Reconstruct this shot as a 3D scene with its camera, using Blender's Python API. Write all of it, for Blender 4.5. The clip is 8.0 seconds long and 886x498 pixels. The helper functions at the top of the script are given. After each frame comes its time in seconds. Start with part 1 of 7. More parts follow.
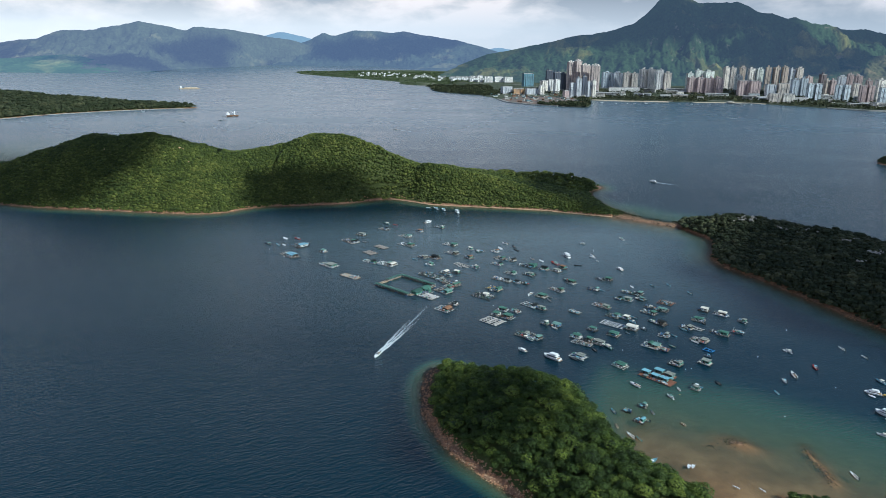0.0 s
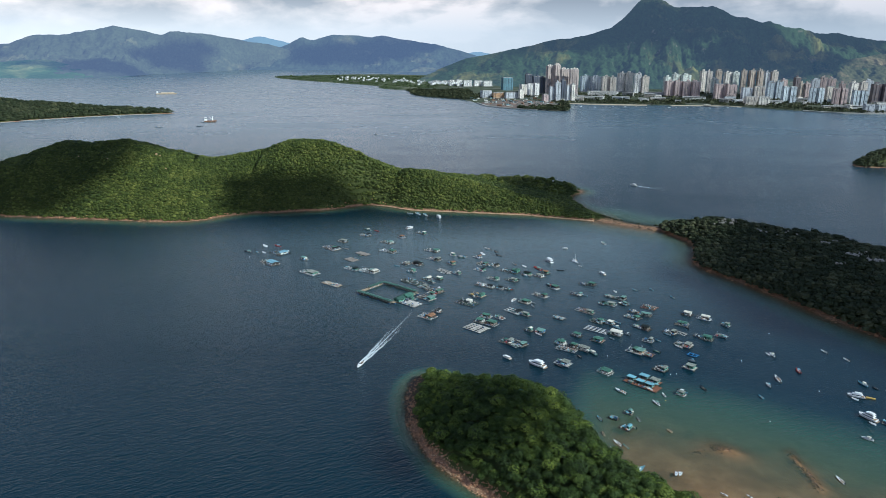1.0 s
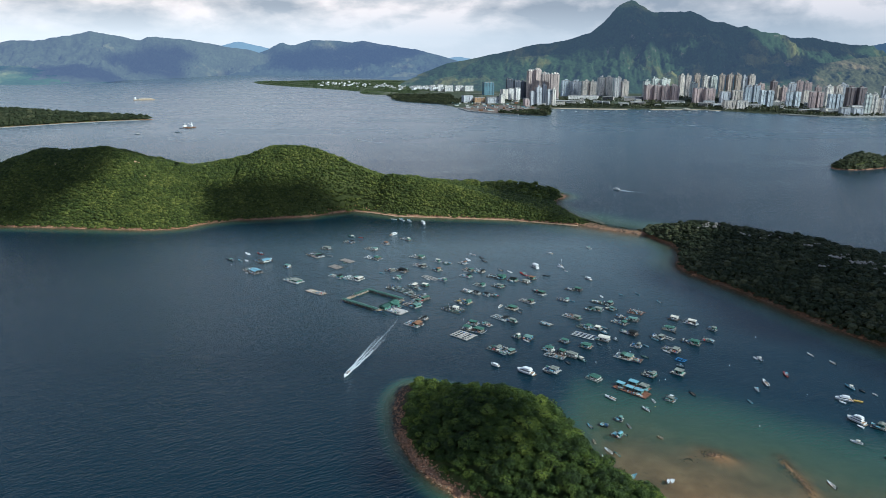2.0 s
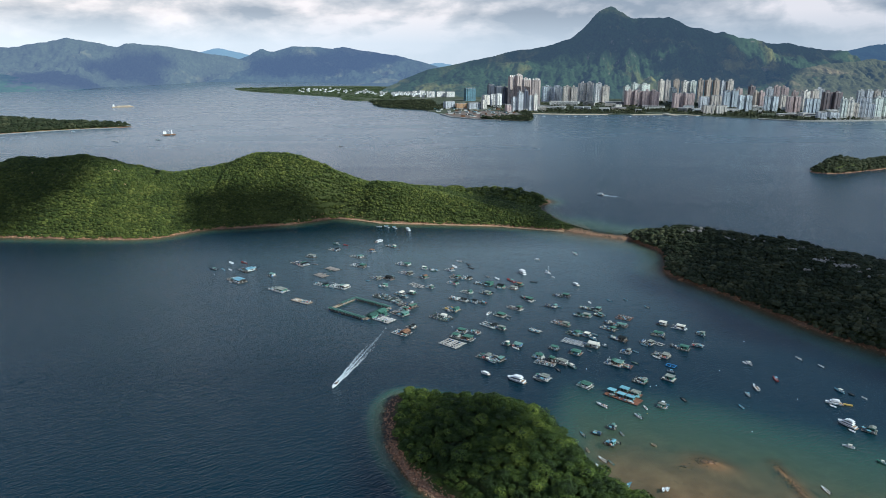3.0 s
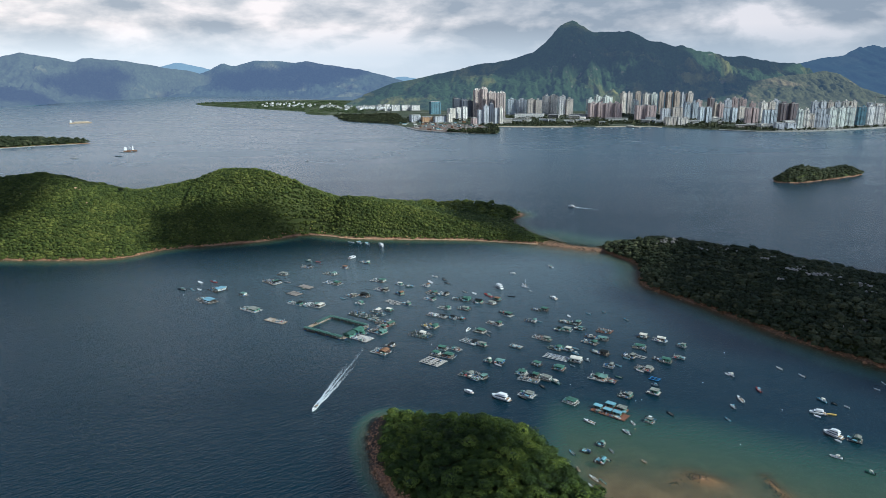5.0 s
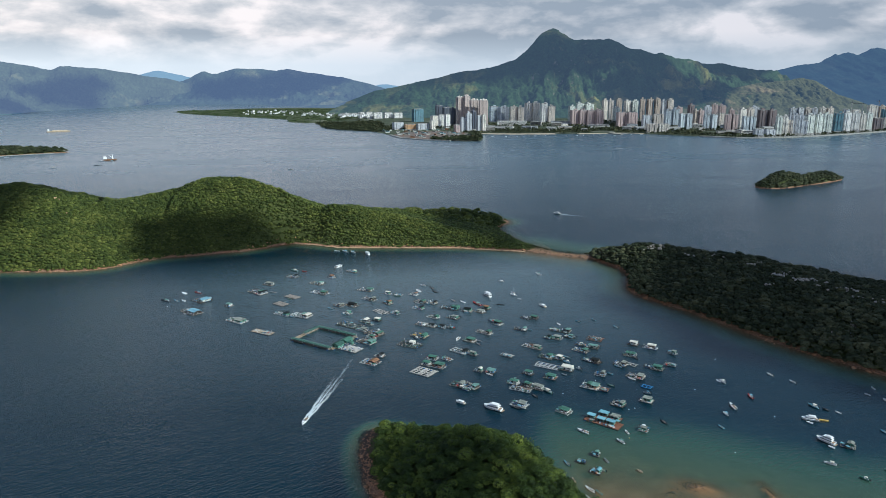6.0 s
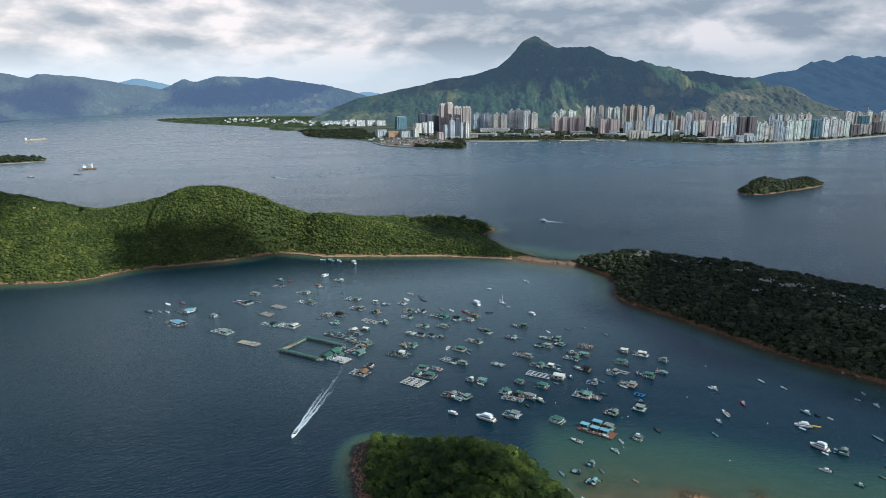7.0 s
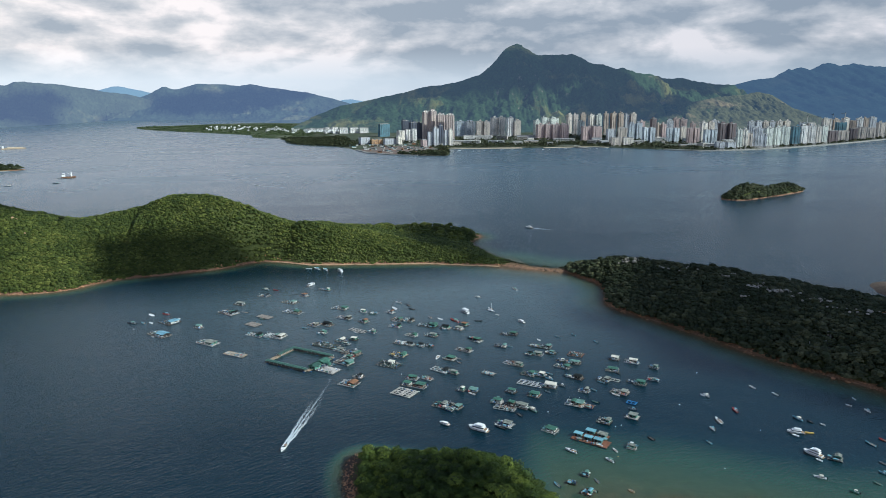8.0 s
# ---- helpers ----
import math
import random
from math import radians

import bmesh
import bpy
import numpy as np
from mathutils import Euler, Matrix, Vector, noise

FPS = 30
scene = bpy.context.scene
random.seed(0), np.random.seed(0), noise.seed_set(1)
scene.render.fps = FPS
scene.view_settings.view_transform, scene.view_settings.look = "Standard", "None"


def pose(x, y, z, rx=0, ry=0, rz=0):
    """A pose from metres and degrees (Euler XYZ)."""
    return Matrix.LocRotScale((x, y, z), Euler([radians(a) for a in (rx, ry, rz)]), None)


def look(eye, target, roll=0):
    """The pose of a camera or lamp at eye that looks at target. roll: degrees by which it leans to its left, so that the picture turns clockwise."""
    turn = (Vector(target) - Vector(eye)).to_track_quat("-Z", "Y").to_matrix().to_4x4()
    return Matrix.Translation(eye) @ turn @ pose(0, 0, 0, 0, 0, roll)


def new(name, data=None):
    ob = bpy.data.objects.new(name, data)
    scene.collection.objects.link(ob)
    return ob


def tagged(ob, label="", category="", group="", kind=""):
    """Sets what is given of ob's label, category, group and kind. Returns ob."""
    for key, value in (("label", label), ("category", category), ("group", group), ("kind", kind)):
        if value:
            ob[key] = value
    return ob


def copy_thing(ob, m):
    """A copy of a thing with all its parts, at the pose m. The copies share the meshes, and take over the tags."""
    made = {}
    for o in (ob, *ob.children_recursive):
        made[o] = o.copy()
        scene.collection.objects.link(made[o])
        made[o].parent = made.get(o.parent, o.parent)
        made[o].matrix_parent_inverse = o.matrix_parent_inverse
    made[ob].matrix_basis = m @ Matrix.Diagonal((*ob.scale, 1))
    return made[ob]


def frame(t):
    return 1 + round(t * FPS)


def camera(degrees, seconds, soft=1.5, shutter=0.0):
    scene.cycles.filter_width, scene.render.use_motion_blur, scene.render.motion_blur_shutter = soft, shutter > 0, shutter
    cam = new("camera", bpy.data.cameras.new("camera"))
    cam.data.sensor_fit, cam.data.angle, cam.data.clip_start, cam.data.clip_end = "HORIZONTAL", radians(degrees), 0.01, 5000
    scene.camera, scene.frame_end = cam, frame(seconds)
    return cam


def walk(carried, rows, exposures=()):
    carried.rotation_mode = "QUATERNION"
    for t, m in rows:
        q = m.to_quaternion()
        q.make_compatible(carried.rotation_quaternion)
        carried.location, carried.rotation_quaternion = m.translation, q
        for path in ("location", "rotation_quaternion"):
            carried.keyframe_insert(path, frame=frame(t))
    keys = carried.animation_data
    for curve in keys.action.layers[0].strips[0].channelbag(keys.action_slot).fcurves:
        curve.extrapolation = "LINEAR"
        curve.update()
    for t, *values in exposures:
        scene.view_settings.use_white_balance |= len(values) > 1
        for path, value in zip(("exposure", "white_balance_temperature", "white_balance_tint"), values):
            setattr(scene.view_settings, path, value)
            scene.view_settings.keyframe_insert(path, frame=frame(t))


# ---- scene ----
# ---- camera and its flight ----
cam = camera(64.91, 8.0, 0.6)


def flight_row(t, x, y, z, yaw, pitch, roll):
    """One row of the drone's flight: heading, tilt and lean in degrees."""
    a, b = radians(yaw), radians(pitch)
    ahead = Vector((-math.sin(a) * math.cos(b), math.cos(a) * math.cos(b), math.sin(b)))
    eye = Vector((x, y, z))
    return t, look(eye, eye + ahead * 100, -roll)


walk(cam, [
    flight_row(0.0, 0.0, 0.0, 150.0, 0.0, -16.713, -0.422),
    flight_row(0.5, -0.308, 2.012, 150.39, -0.833, -16.568, -0.374),
    flight_row(1.0, -0.982, 3.991, 150.623, -1.641, -16.4, -0.323),
    flight_row(1.5, -1.954, 5.946, 150.741, -2.429, -16.212, -0.267),
    flight_row(2.25, -3.832, 8.843, 150.776, -3.582, -15.896, -0.181),
    flight_row(3.0, -6.052, 11.719, 150.726, -4.709, -15.545, -0.095),
    flight_row(3.5, -7.644, 13.636, 150.68, -5.451, -15.295, -0.038),
    flight_row(4.0, -9.281, 15.561, 150.64, -6.188, -15.033, 0.016),
    flight_row(4.5, -10.93, 17.5, 150.613, -6.922, -14.763, 0.067),
    flight_row(5.25, -13.375, 20.453, 150.601, -8.018, -14.343, 0.138),
    flight_row(6.0, -15.734, 23.481, 150.603, -9.111, -13.912, 0.199),
    flight_row(6.5, -17.244, 25.555, 150.591, -9.839, -13.622, 0.235),
    flight_row(7.0, -18.703, 27.682, 150.544, -10.564, -13.331, 0.266),
    flight_row(7.5, -20.116, 29.871, 150.436, -11.287, -13.042, 0.293),
    flight_row(8.0, -21.497, 32.129, 150.235, -12.005, -12.755, 0.315),
], [(0.0, 0.0, 4920, 4), (8.0, -0.03, 5020, 4)])

# ---- sky, sun ----
SUN_AZ, SUN_EL = radians(124), radians(37)      # clockwise from +y; height over the sea
world = bpy.data.worlds.new("sky")
scene.world = world
world.use_nodes = True
wt = world.node_tree
wt.nodes.clear()


def wn(kind, **props):
    n = wt.nodes.new(kind)
    for k, v in props.items():
        if k == "op":
            n.operation = v
        elif k == "detail":
            n.inputs["Detail"].default_value = v
        elif k == "scale":
            n.inputs["Scale"].default_value = v
        elif k == "rough":
            n.inputs["Roughness"].default_value = v
        elif k == "dist":
            n.inputs["Distortion"].default_value = v
    return n


def wmath(op, a, b):
    n = wn("ShaderNodeMath", op=op)
    for i, v in enumerate((a, b)):
        if isinstance(v, (int, float)):
            n.inputs[i].default_value = v
        else:
            wt.links.new(v, n.inputs[i])
    return n.outputs[0]


sky = wn("ShaderNodeTexSky")
sky.sky_type = "NISHITA"
sky.sun_disc = False
sky.sun_elevation, sky.sun_rotation = SUN_EL, SUN_AZ
sky_dim = wn("ShaderNodeVectorMath", op="SCALE")
wt.links.new(sky.outputs[0], sky_dim.inputs[0])
sky_dim.inputs["Scale"].default_value = 0.10
coord = wn("ShaderNodeTexCoord")
axes = wn("ShaderNodeSeparateXYZ")
wt.links.new(coord.outputs["Generated"], axes.inputs[0])
up = wmath("MAXIMUM", axes.outputs[2], 0.0)


def cloud_field(lift, size, detail, rough, tall=2.5):
    """Heaps of stratocumulus, flattened towards the horizon; lift samples them higher up."""
    at = wn("ShaderNodeCombineXYZ")
    wt.links.new(axes.outputs[0], at.inputs[0])
    wt.links.new(axes.outputs[1], at.inputs[1])
    wt.links.new(wmath("MULTIPLY", wmath("ADD", up, lift), tall), at.inputs[2])
    n = wn("ShaderNodeTexNoise", scale=size, detail=detail, rough=rough, dist=0.12)
    wt.links.new(at.outputs[0], n.inputs["Vector"])
    return n.outputs["Fac"]


body_here, body_above = cloud_field(0.0, 8.0, 10, 0.54), cloud_field(0.016, 8.0, 10, 0.54)
wide = cloud_field(0.03, 2.6, 3, 0.5, 5.0)
lit_top = wmath("SUBTRACT", body_here, body_above)             # thinner above: the sun reaches it
gap = wmath("ADD", axes.outputs[0], 0.17)                      # the cover is thinnest over the inlet
thin = wmath("MULTIPLY", wmath("MINIMUM", wmath("MULTIPLY", gap, gap), 0.16), 0.78)
shade_of = wmath("ADD", wmath("ADD", wmath("MULTIPLY", wide, 0.50), wmath("MULTIPLY", body_here, 0.60)), wmath("ADD", wmath("ADD", wmath("MULTIPLY", lit_top, -0.95), thin), -0.075))
grey = wn("ShaderNodeValToRGB")
grey.color_ramp.elements[0].position, grey.color_ramp.elements[0].color = 0.415, (1.16, 0.90, 0.725, 1)
grey.color_ramp.elements[1].position, grey.color_ramp.elements[1].color = 0.63, (0.46, 0.43, 0.405, 1)
mid = grey.color_ramp.elements.new(0.505)
mid.color = (0.80, 0.668, 0.565, 1)
wt.links.new(shade_of, grey.inputs[0])
clouds = wn("ShaderNodeMixRGB")
clearing = wn("ShaderNodeMapRange")        # more blue overhead than towards the horizon
wt.links.new(up, clearing.inputs[0])
clearing.inputs[1].default_value, clearing.inputs[2].default_value = 0.17, 0.52
clearing.inputs[3].default_value, clearing.inputs[4].default_value = 1.0, 0.12
wt.links.new(clearing.outputs[0], clouds.inputs[0])
wt.links.new(sky_dim.outputs[0], clouds.inputs[1])
lit_side = wn("ShaderNodeVectorMath", op="SCALE")   # clouds are brighter away from the rain side
wt.links.new(grey.outputs[0], lit_side.inputs[0])
wt.links.new(wmath("ADD", wmath("MULTIPLY", axes.outputs[0], -0.22), 0.98), lit_side.inputs["Scale"])
side = wn("ShaderNodeValToRGB")                     # warm where the low sun reaches them, cool in the shade
side.color_ramp.elements[0].position, side.color_ramp.elements[0].color = 0.30, (0.99, 0.97, 0.93, 1)
side.color_ramp.elements[1].position, side.color_ramp.elements[1].color = 0.75, (0.87, 0.915, 0.955, 1)
wt.links.new(wmath("ADD", wmath("MULTIPLY", axes.outputs[0], 0.5), 0.5), side.inputs[0])
tinted = wn("ShaderNodeVectorMath", op="MULTIPLY")
wt.links.new(lit_side.outputs[0], tinted.inputs[0])
wt.links.new(side.outputs[0], tinted.inputs[1])
wt.links.new(tinted.outputs[0], clouds.inputs[2])
pale = wn("ShaderNodeMixRGB")
low = wn("ShaderNodeMapRange")
wt.links.new(up, low.inputs[0])
low.inputs[1].default_value, low.inputs[2].default_value = 0.015, 0.055
low.inputs[3].default_value, low.inputs[4].default_value = 0.85, 0.0
wt.links.new(low.outputs[0], pale.inputs[0])
wt.links.new(clouds.outputs[0], pale.inputs[1])
veil = wn("ShaderNodeVectorMath", op="SCALE")       # thin bright haze along the horizon, duller on the rain side
veil.inputs[0].default_value = (0.88, 0.81, 0.725)
wt.links.new(wmath("ADD", wmath("MULTIPLY", axes.outputs[0], -0.45), 0.95), veil.inputs["Scale"])
veil_tint = wn("ShaderNodeVectorMath", op="MULTIPLY")
wt.links.new(veil.outputs[0], veil_tint.inputs[0])
wt.links.new(side.outputs[0], veil_tint.inputs[1])
wt.links.new(veil_tint.outputs[0], pale.inputs[2])
back = wn("ShaderNodeBackground")
back.inputs[1].default_value = 1.08
wt.links.new(pale.outputs[0], back.inputs[0])
wo = wn("ShaderNodeOutputWorld")
wt.links.new(back.outputs[0], wo.inputs[0])

sun_data = bpy.data.lights.new("sun", "SUN")
sun_data.energy, sun_data.angle, sun_data.color = 5.0, radians(1.2), (1.0, 0.90, 0.69)
sun = new("sun", sun_data)
sun.matrix_world = look((0, 0, 900), Vector((0, 0, 900)) - Vector((math.sin(SUN_AZ) * math.cos(SUN_EL), math.cos(SUN_AZ) * math.cos(SUN_EL), math.sin(SUN_EL))))

# ---- materials ----


def material(name, build, rough=0.8, spec=0.3, metal=0.0):
    """A node material; build(tree, bsdf) wires its colour and relief."""
    m = bpy.data.materials.new(name)
    m.use_nodes = True
    b = m.node_tree.nodes["Principled BSDF"]
    b.inputs["Roughness"].default_value = rough
    b.inputs["Specular IOR Level"].default_value = spec
    b.inputs["Metallic"].default_value = metal
    build(m.node_tree, b)
    return m


def place(tree):
    return tree.nodes.new("ShaderNodeNewGeometry").outputs["Position"]


def own(tree):
    return tree.nodes.new("ShaderNodeTexCoord").outputs["Object"]


def noisy(tree, vec, scale, detail=4, rough=0.55, dist=0.0, stretch=None):
    n = tree.nodes.new("ShaderNodeTexNoise")
    n.inputs["Scale"].default_value = scale
    n.inputs["Detail"].default_value = detail
    n.inputs["Roughness"].default_value = rough
    n.inputs["Distortion"].default_value = dist
    if stretch:
        mp = tree.nodes.new("ShaderNodeMapping")
        mp.inputs["Scale"].default_value = stretch
        tree.links.new(vec, mp.inputs[0])
        vec = mp.outputs[0]
    tree.links.new(vec, n.inputs["Vector"])
    return n.outputs["Fac"]


def ramp(tree, fac, *stops):
    r = tree.nodes.new("ShaderNodeValToRGB")
    e = r.color_ramp.elements
    while len(e) < len(stops):
        e.new(0.5)
    for el, (p, c) in zip(e, stops):
        el.position = p
        el.color = (*c, 1) if len(c) == 3 else c
    tree.links.new(fac, r.inputs[0])
    return r.outputs[0]


def mix(tree, fac, a, b, mode="MIX"):
    n = tree.nodes.new("ShaderNodeMixRGB")
    n.blend_type = mode
    for i, v in enumerate((fac, a, b)):
        if isinstance(v, (int, float)):
            n.inputs[i].default_value = v
        elif isinstance(v, tuple):
            n.inputs[i].default_value = (*v, 1)
        else:
            tree.links.new(v, n.inputs[i])
    return n.outputs[0]


def calc(tree, op, a, b=0.0, clamp=False):
    n = tree.nodes.new("ShaderNodeMath")
    n.operation = op
    n.use_clamp = clamp
    for i, v in enumerate((a, b)):
        if isinstance(v, (int, float)):
            n.inputs[i].default_value = v
        else:
            tree.links.new(v, n.inputs[i])
    return n.outputs[0]


def relief(tree, b, height, strength=0.4, distance=0.1):
    n = tree.nodes.new("ShaderNodeBump")
    n.inputs["Strength"].default_value = strength
    n.inputs["Distance"].default_value = distance
    tree.links.new(height, n.inputs["Height"])
    tree.links.new(n.outputs[0], b.inputs["Normal"])


def attr(tree, name):
    n = tree.nodes.new("ShaderNodeAttribute")
    n.attribute_name = name
    return n.outputs["Fac"]


def height_of(tree):
    s = tree.nodes.new("ShaderNodeSeparateXYZ")
    tree.links.new(place(tree), s.inputs[0])
    return s.outputs[2]


def painted(name, colour, rough=0.6, spec=0.3, wear=0.25, scale=1.2, metal=0.0):
    """Paint, plastic or board with stains, a shade of its own for each object and fine grain."""
    def build(t, b):
        v = place(t)
        stain = noisy(t, v, scale, 5, 0.65)
        grain = noisy(t, v, scale * 9, 3)
        dark = tuple(c * (1 - wear * 1.6) for c in colour)
        light = tuple(min(1, c * (1 + wear * 0.5)) for c in colour)
        c = ramp(t, stain, (0.32, dark), (0.5, colour), (0.7, light))
        info = t.nodes.new("ShaderNodeObjectInfo").outputs["Random"]
        shade = calc(t, "ADD", calc(t, "MULTIPLY", info, 0.3), 0.85)
        c = mix(t, 1.0, c, ramp(t, shade, (0, (0, 0, 0)), (1, (1, 1, 1))), "MULTIPLY")
        c = mix(t, 0.12, c, grain, "OVERLAY")
        t.links.new(c, b.inputs["Base Color"])
        relief(t, b, grain, 0.25, 0.03)
    return material(name, build, rough, spec, metal)


def leaf_build(dark, midc, light):
    def build(t, b):
        tint = attr(t, "tint")
        isl = t.nodes.new("ShaderNodeNewGeometry").outputs["Random Per Island"]
        obj = t.nodes.new("ShaderNodeObjectInfo").outputs["Random"]
        tree_tone = calc(t, "ADD", calc(t, "MULTIPLY", tint, 0.75), calc(t, "MULTIPLY", obj, 0.25))
        big = ramp(t, noisy(t, place(t), 0.037, 3), (0.32, (0, 0, 0)), (0.68, (1, 1, 1)))
        tone = calc(t, "ADD", calc(t, "MULTIPLY", tree_tone, 0.68), calc(t, "MULTIPLY", big, 0.32))
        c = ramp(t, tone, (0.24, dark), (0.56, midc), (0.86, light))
        leaf = ramp(t, isl, (0.0, (0.62, 0.62, 0.62)), (1.0, (1.0, 1.0, 1.0)))
        t.links.new(mix(t, 1.0, c, leaf, "MULTIPLY"), b.inputs["Base Color"])
    return build


LEAF = material("foliage", leaf_build((0.020, 0.035, 0.008), (0.068, 0.106, 0.015), (0.220, 0.265, 0.036)), 0.6, 0.25)
LEAF_MID = material("foliage_lowland", leaf_build((0.038, 0.062, 0.022), (0.066, 0.096, 0.032), (0.105, 0.135, 0.048)), 0.7, 0.2)
LEAF_FAR = material("foliage_hillside", leaf_build((0.040, 0.058, 0.012), (0.098, 0.120, 0.022), (0.200, 0.208, 0.044)), 0.7, 0.2)
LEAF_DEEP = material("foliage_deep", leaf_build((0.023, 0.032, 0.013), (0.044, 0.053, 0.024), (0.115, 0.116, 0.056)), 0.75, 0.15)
BARK = painted("bark", (0.12, 0.09, 0.065), 0.9, 0.1)


def ground_build(t, b):
    v = place(t)
    z = height_of(t)
    rough_edge = calc(t, "ADD", z, calc(t, "MULTIPLY", noisy(t, v, 0.12, 5), 2.2))
    stones = noisy(t, v, 0.9, 6, 0.7)
    shore = ramp(t, stones, (0.3, (0.10, 0.062, 0.042)), (0.48, (0.25, 0.140, 0.082)), (0.62, (0.36, 0.22, 0.13)), (0.75, (0.46, 0.37, 0.27)))
    soil = ramp(t, noisy(t, v, 0.25, 5), (0.3, (0.045, 0.058, 0.016)), (0.7, (0.095, 0.108, 0.034)))
    wood = calc(t, "MULTIPLY", calc(t, "SUBTRACT", rough_edge, 2.1), 1.6, True)
    t.links.new(mix(t, wood, shore, soil), b.inputs["Base Color"])
    relief(t, b, stones, 0.9, 0.5)


GROUND = material("shore_rock_and_soil", ground_build, 0.9, 0.15)


def hill_build(base, light, grass, rock, rocky, scale=1.0):
    def build(t, b):
        v = place(t)
        woods = noisy(t, v, 0.012 * scale, 7, 0.62)
        crowns = noisy(t, v, 0.11 * scale, 5, 0.7)
        c = ramp(t, woods, (0.30, base), (0.62, light))
        speck = ramp(t, crowns, (0.30, (0.45, 0.45, 0.45)), (0.65, (1.15, 1.15, 1.1)))
        c = mix(t, 0.8, c, speck, "MULTIPLY")
        open_land = ramp(t, noisy(t, v, 0.0042 * scale, 6, 0.6, 0.6), (0.55, (0, 0, 0)), (0.68, (1, 1, 1)))
        c = mix(t, open_land, c, mix(t, 0.6, grass, speck, "MULTIPLY"))
        s = t.nodes.new("ShaderNodeSeparateXYZ")
        t.links.new(t.nodes.new("ShaderNodeNewGeometry").outputs["Normal"], s.inputs[0])
        steep = calc(t, "MULTIPLY", calc(t, "SUBTRACT", 0.56, s.outputs[2]), rocky, True)
        crag = ramp(t, noisy(t, v, 0.03, 6, 0.7), (0.56, (0, 0, 0)), (0.66, (1, 1, 1)))
        c = mix(t, calc(t, "MULTIPLY", steep, crag), c, rock)
        t.links.new(c, b.inputs["Base Color"])
        relief(t, b, crowns, 0.5, 5.0)
    return build


def backdrop_build(haze_glow, strength, shade=(0.022, 0.036, 0.028), grass=(0.12, 0.12, 0.065), scale=0.6, rocky=0.0):
    """Far ranges, kilometres off: distance haze is painted on as a bluish emission."""
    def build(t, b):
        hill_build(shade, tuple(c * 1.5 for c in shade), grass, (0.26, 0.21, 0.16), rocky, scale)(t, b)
        b.inputs["Emission Color"].default_value = (*haze_glow, 1)
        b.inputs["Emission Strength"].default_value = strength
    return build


# emission on each range is painted haze, not a light source
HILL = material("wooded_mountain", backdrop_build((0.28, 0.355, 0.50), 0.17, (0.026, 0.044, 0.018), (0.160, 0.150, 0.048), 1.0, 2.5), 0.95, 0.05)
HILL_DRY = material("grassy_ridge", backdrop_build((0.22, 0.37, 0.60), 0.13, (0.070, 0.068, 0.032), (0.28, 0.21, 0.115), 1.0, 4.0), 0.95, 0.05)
# pale grass patches also paint in slopes lit between clouds
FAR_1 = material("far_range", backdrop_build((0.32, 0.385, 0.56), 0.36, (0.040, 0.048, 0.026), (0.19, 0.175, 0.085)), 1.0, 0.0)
# brighter slope colours paint in the sun on the foothills
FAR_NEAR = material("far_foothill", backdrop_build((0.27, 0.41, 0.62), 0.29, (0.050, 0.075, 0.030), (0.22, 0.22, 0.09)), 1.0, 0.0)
# very dark slope colours carry this range's shade
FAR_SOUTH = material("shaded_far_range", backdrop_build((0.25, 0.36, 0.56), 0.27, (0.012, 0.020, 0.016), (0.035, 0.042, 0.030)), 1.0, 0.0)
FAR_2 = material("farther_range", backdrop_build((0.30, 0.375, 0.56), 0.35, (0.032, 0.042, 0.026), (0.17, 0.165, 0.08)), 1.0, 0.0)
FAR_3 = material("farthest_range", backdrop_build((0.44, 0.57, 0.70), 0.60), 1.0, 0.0)


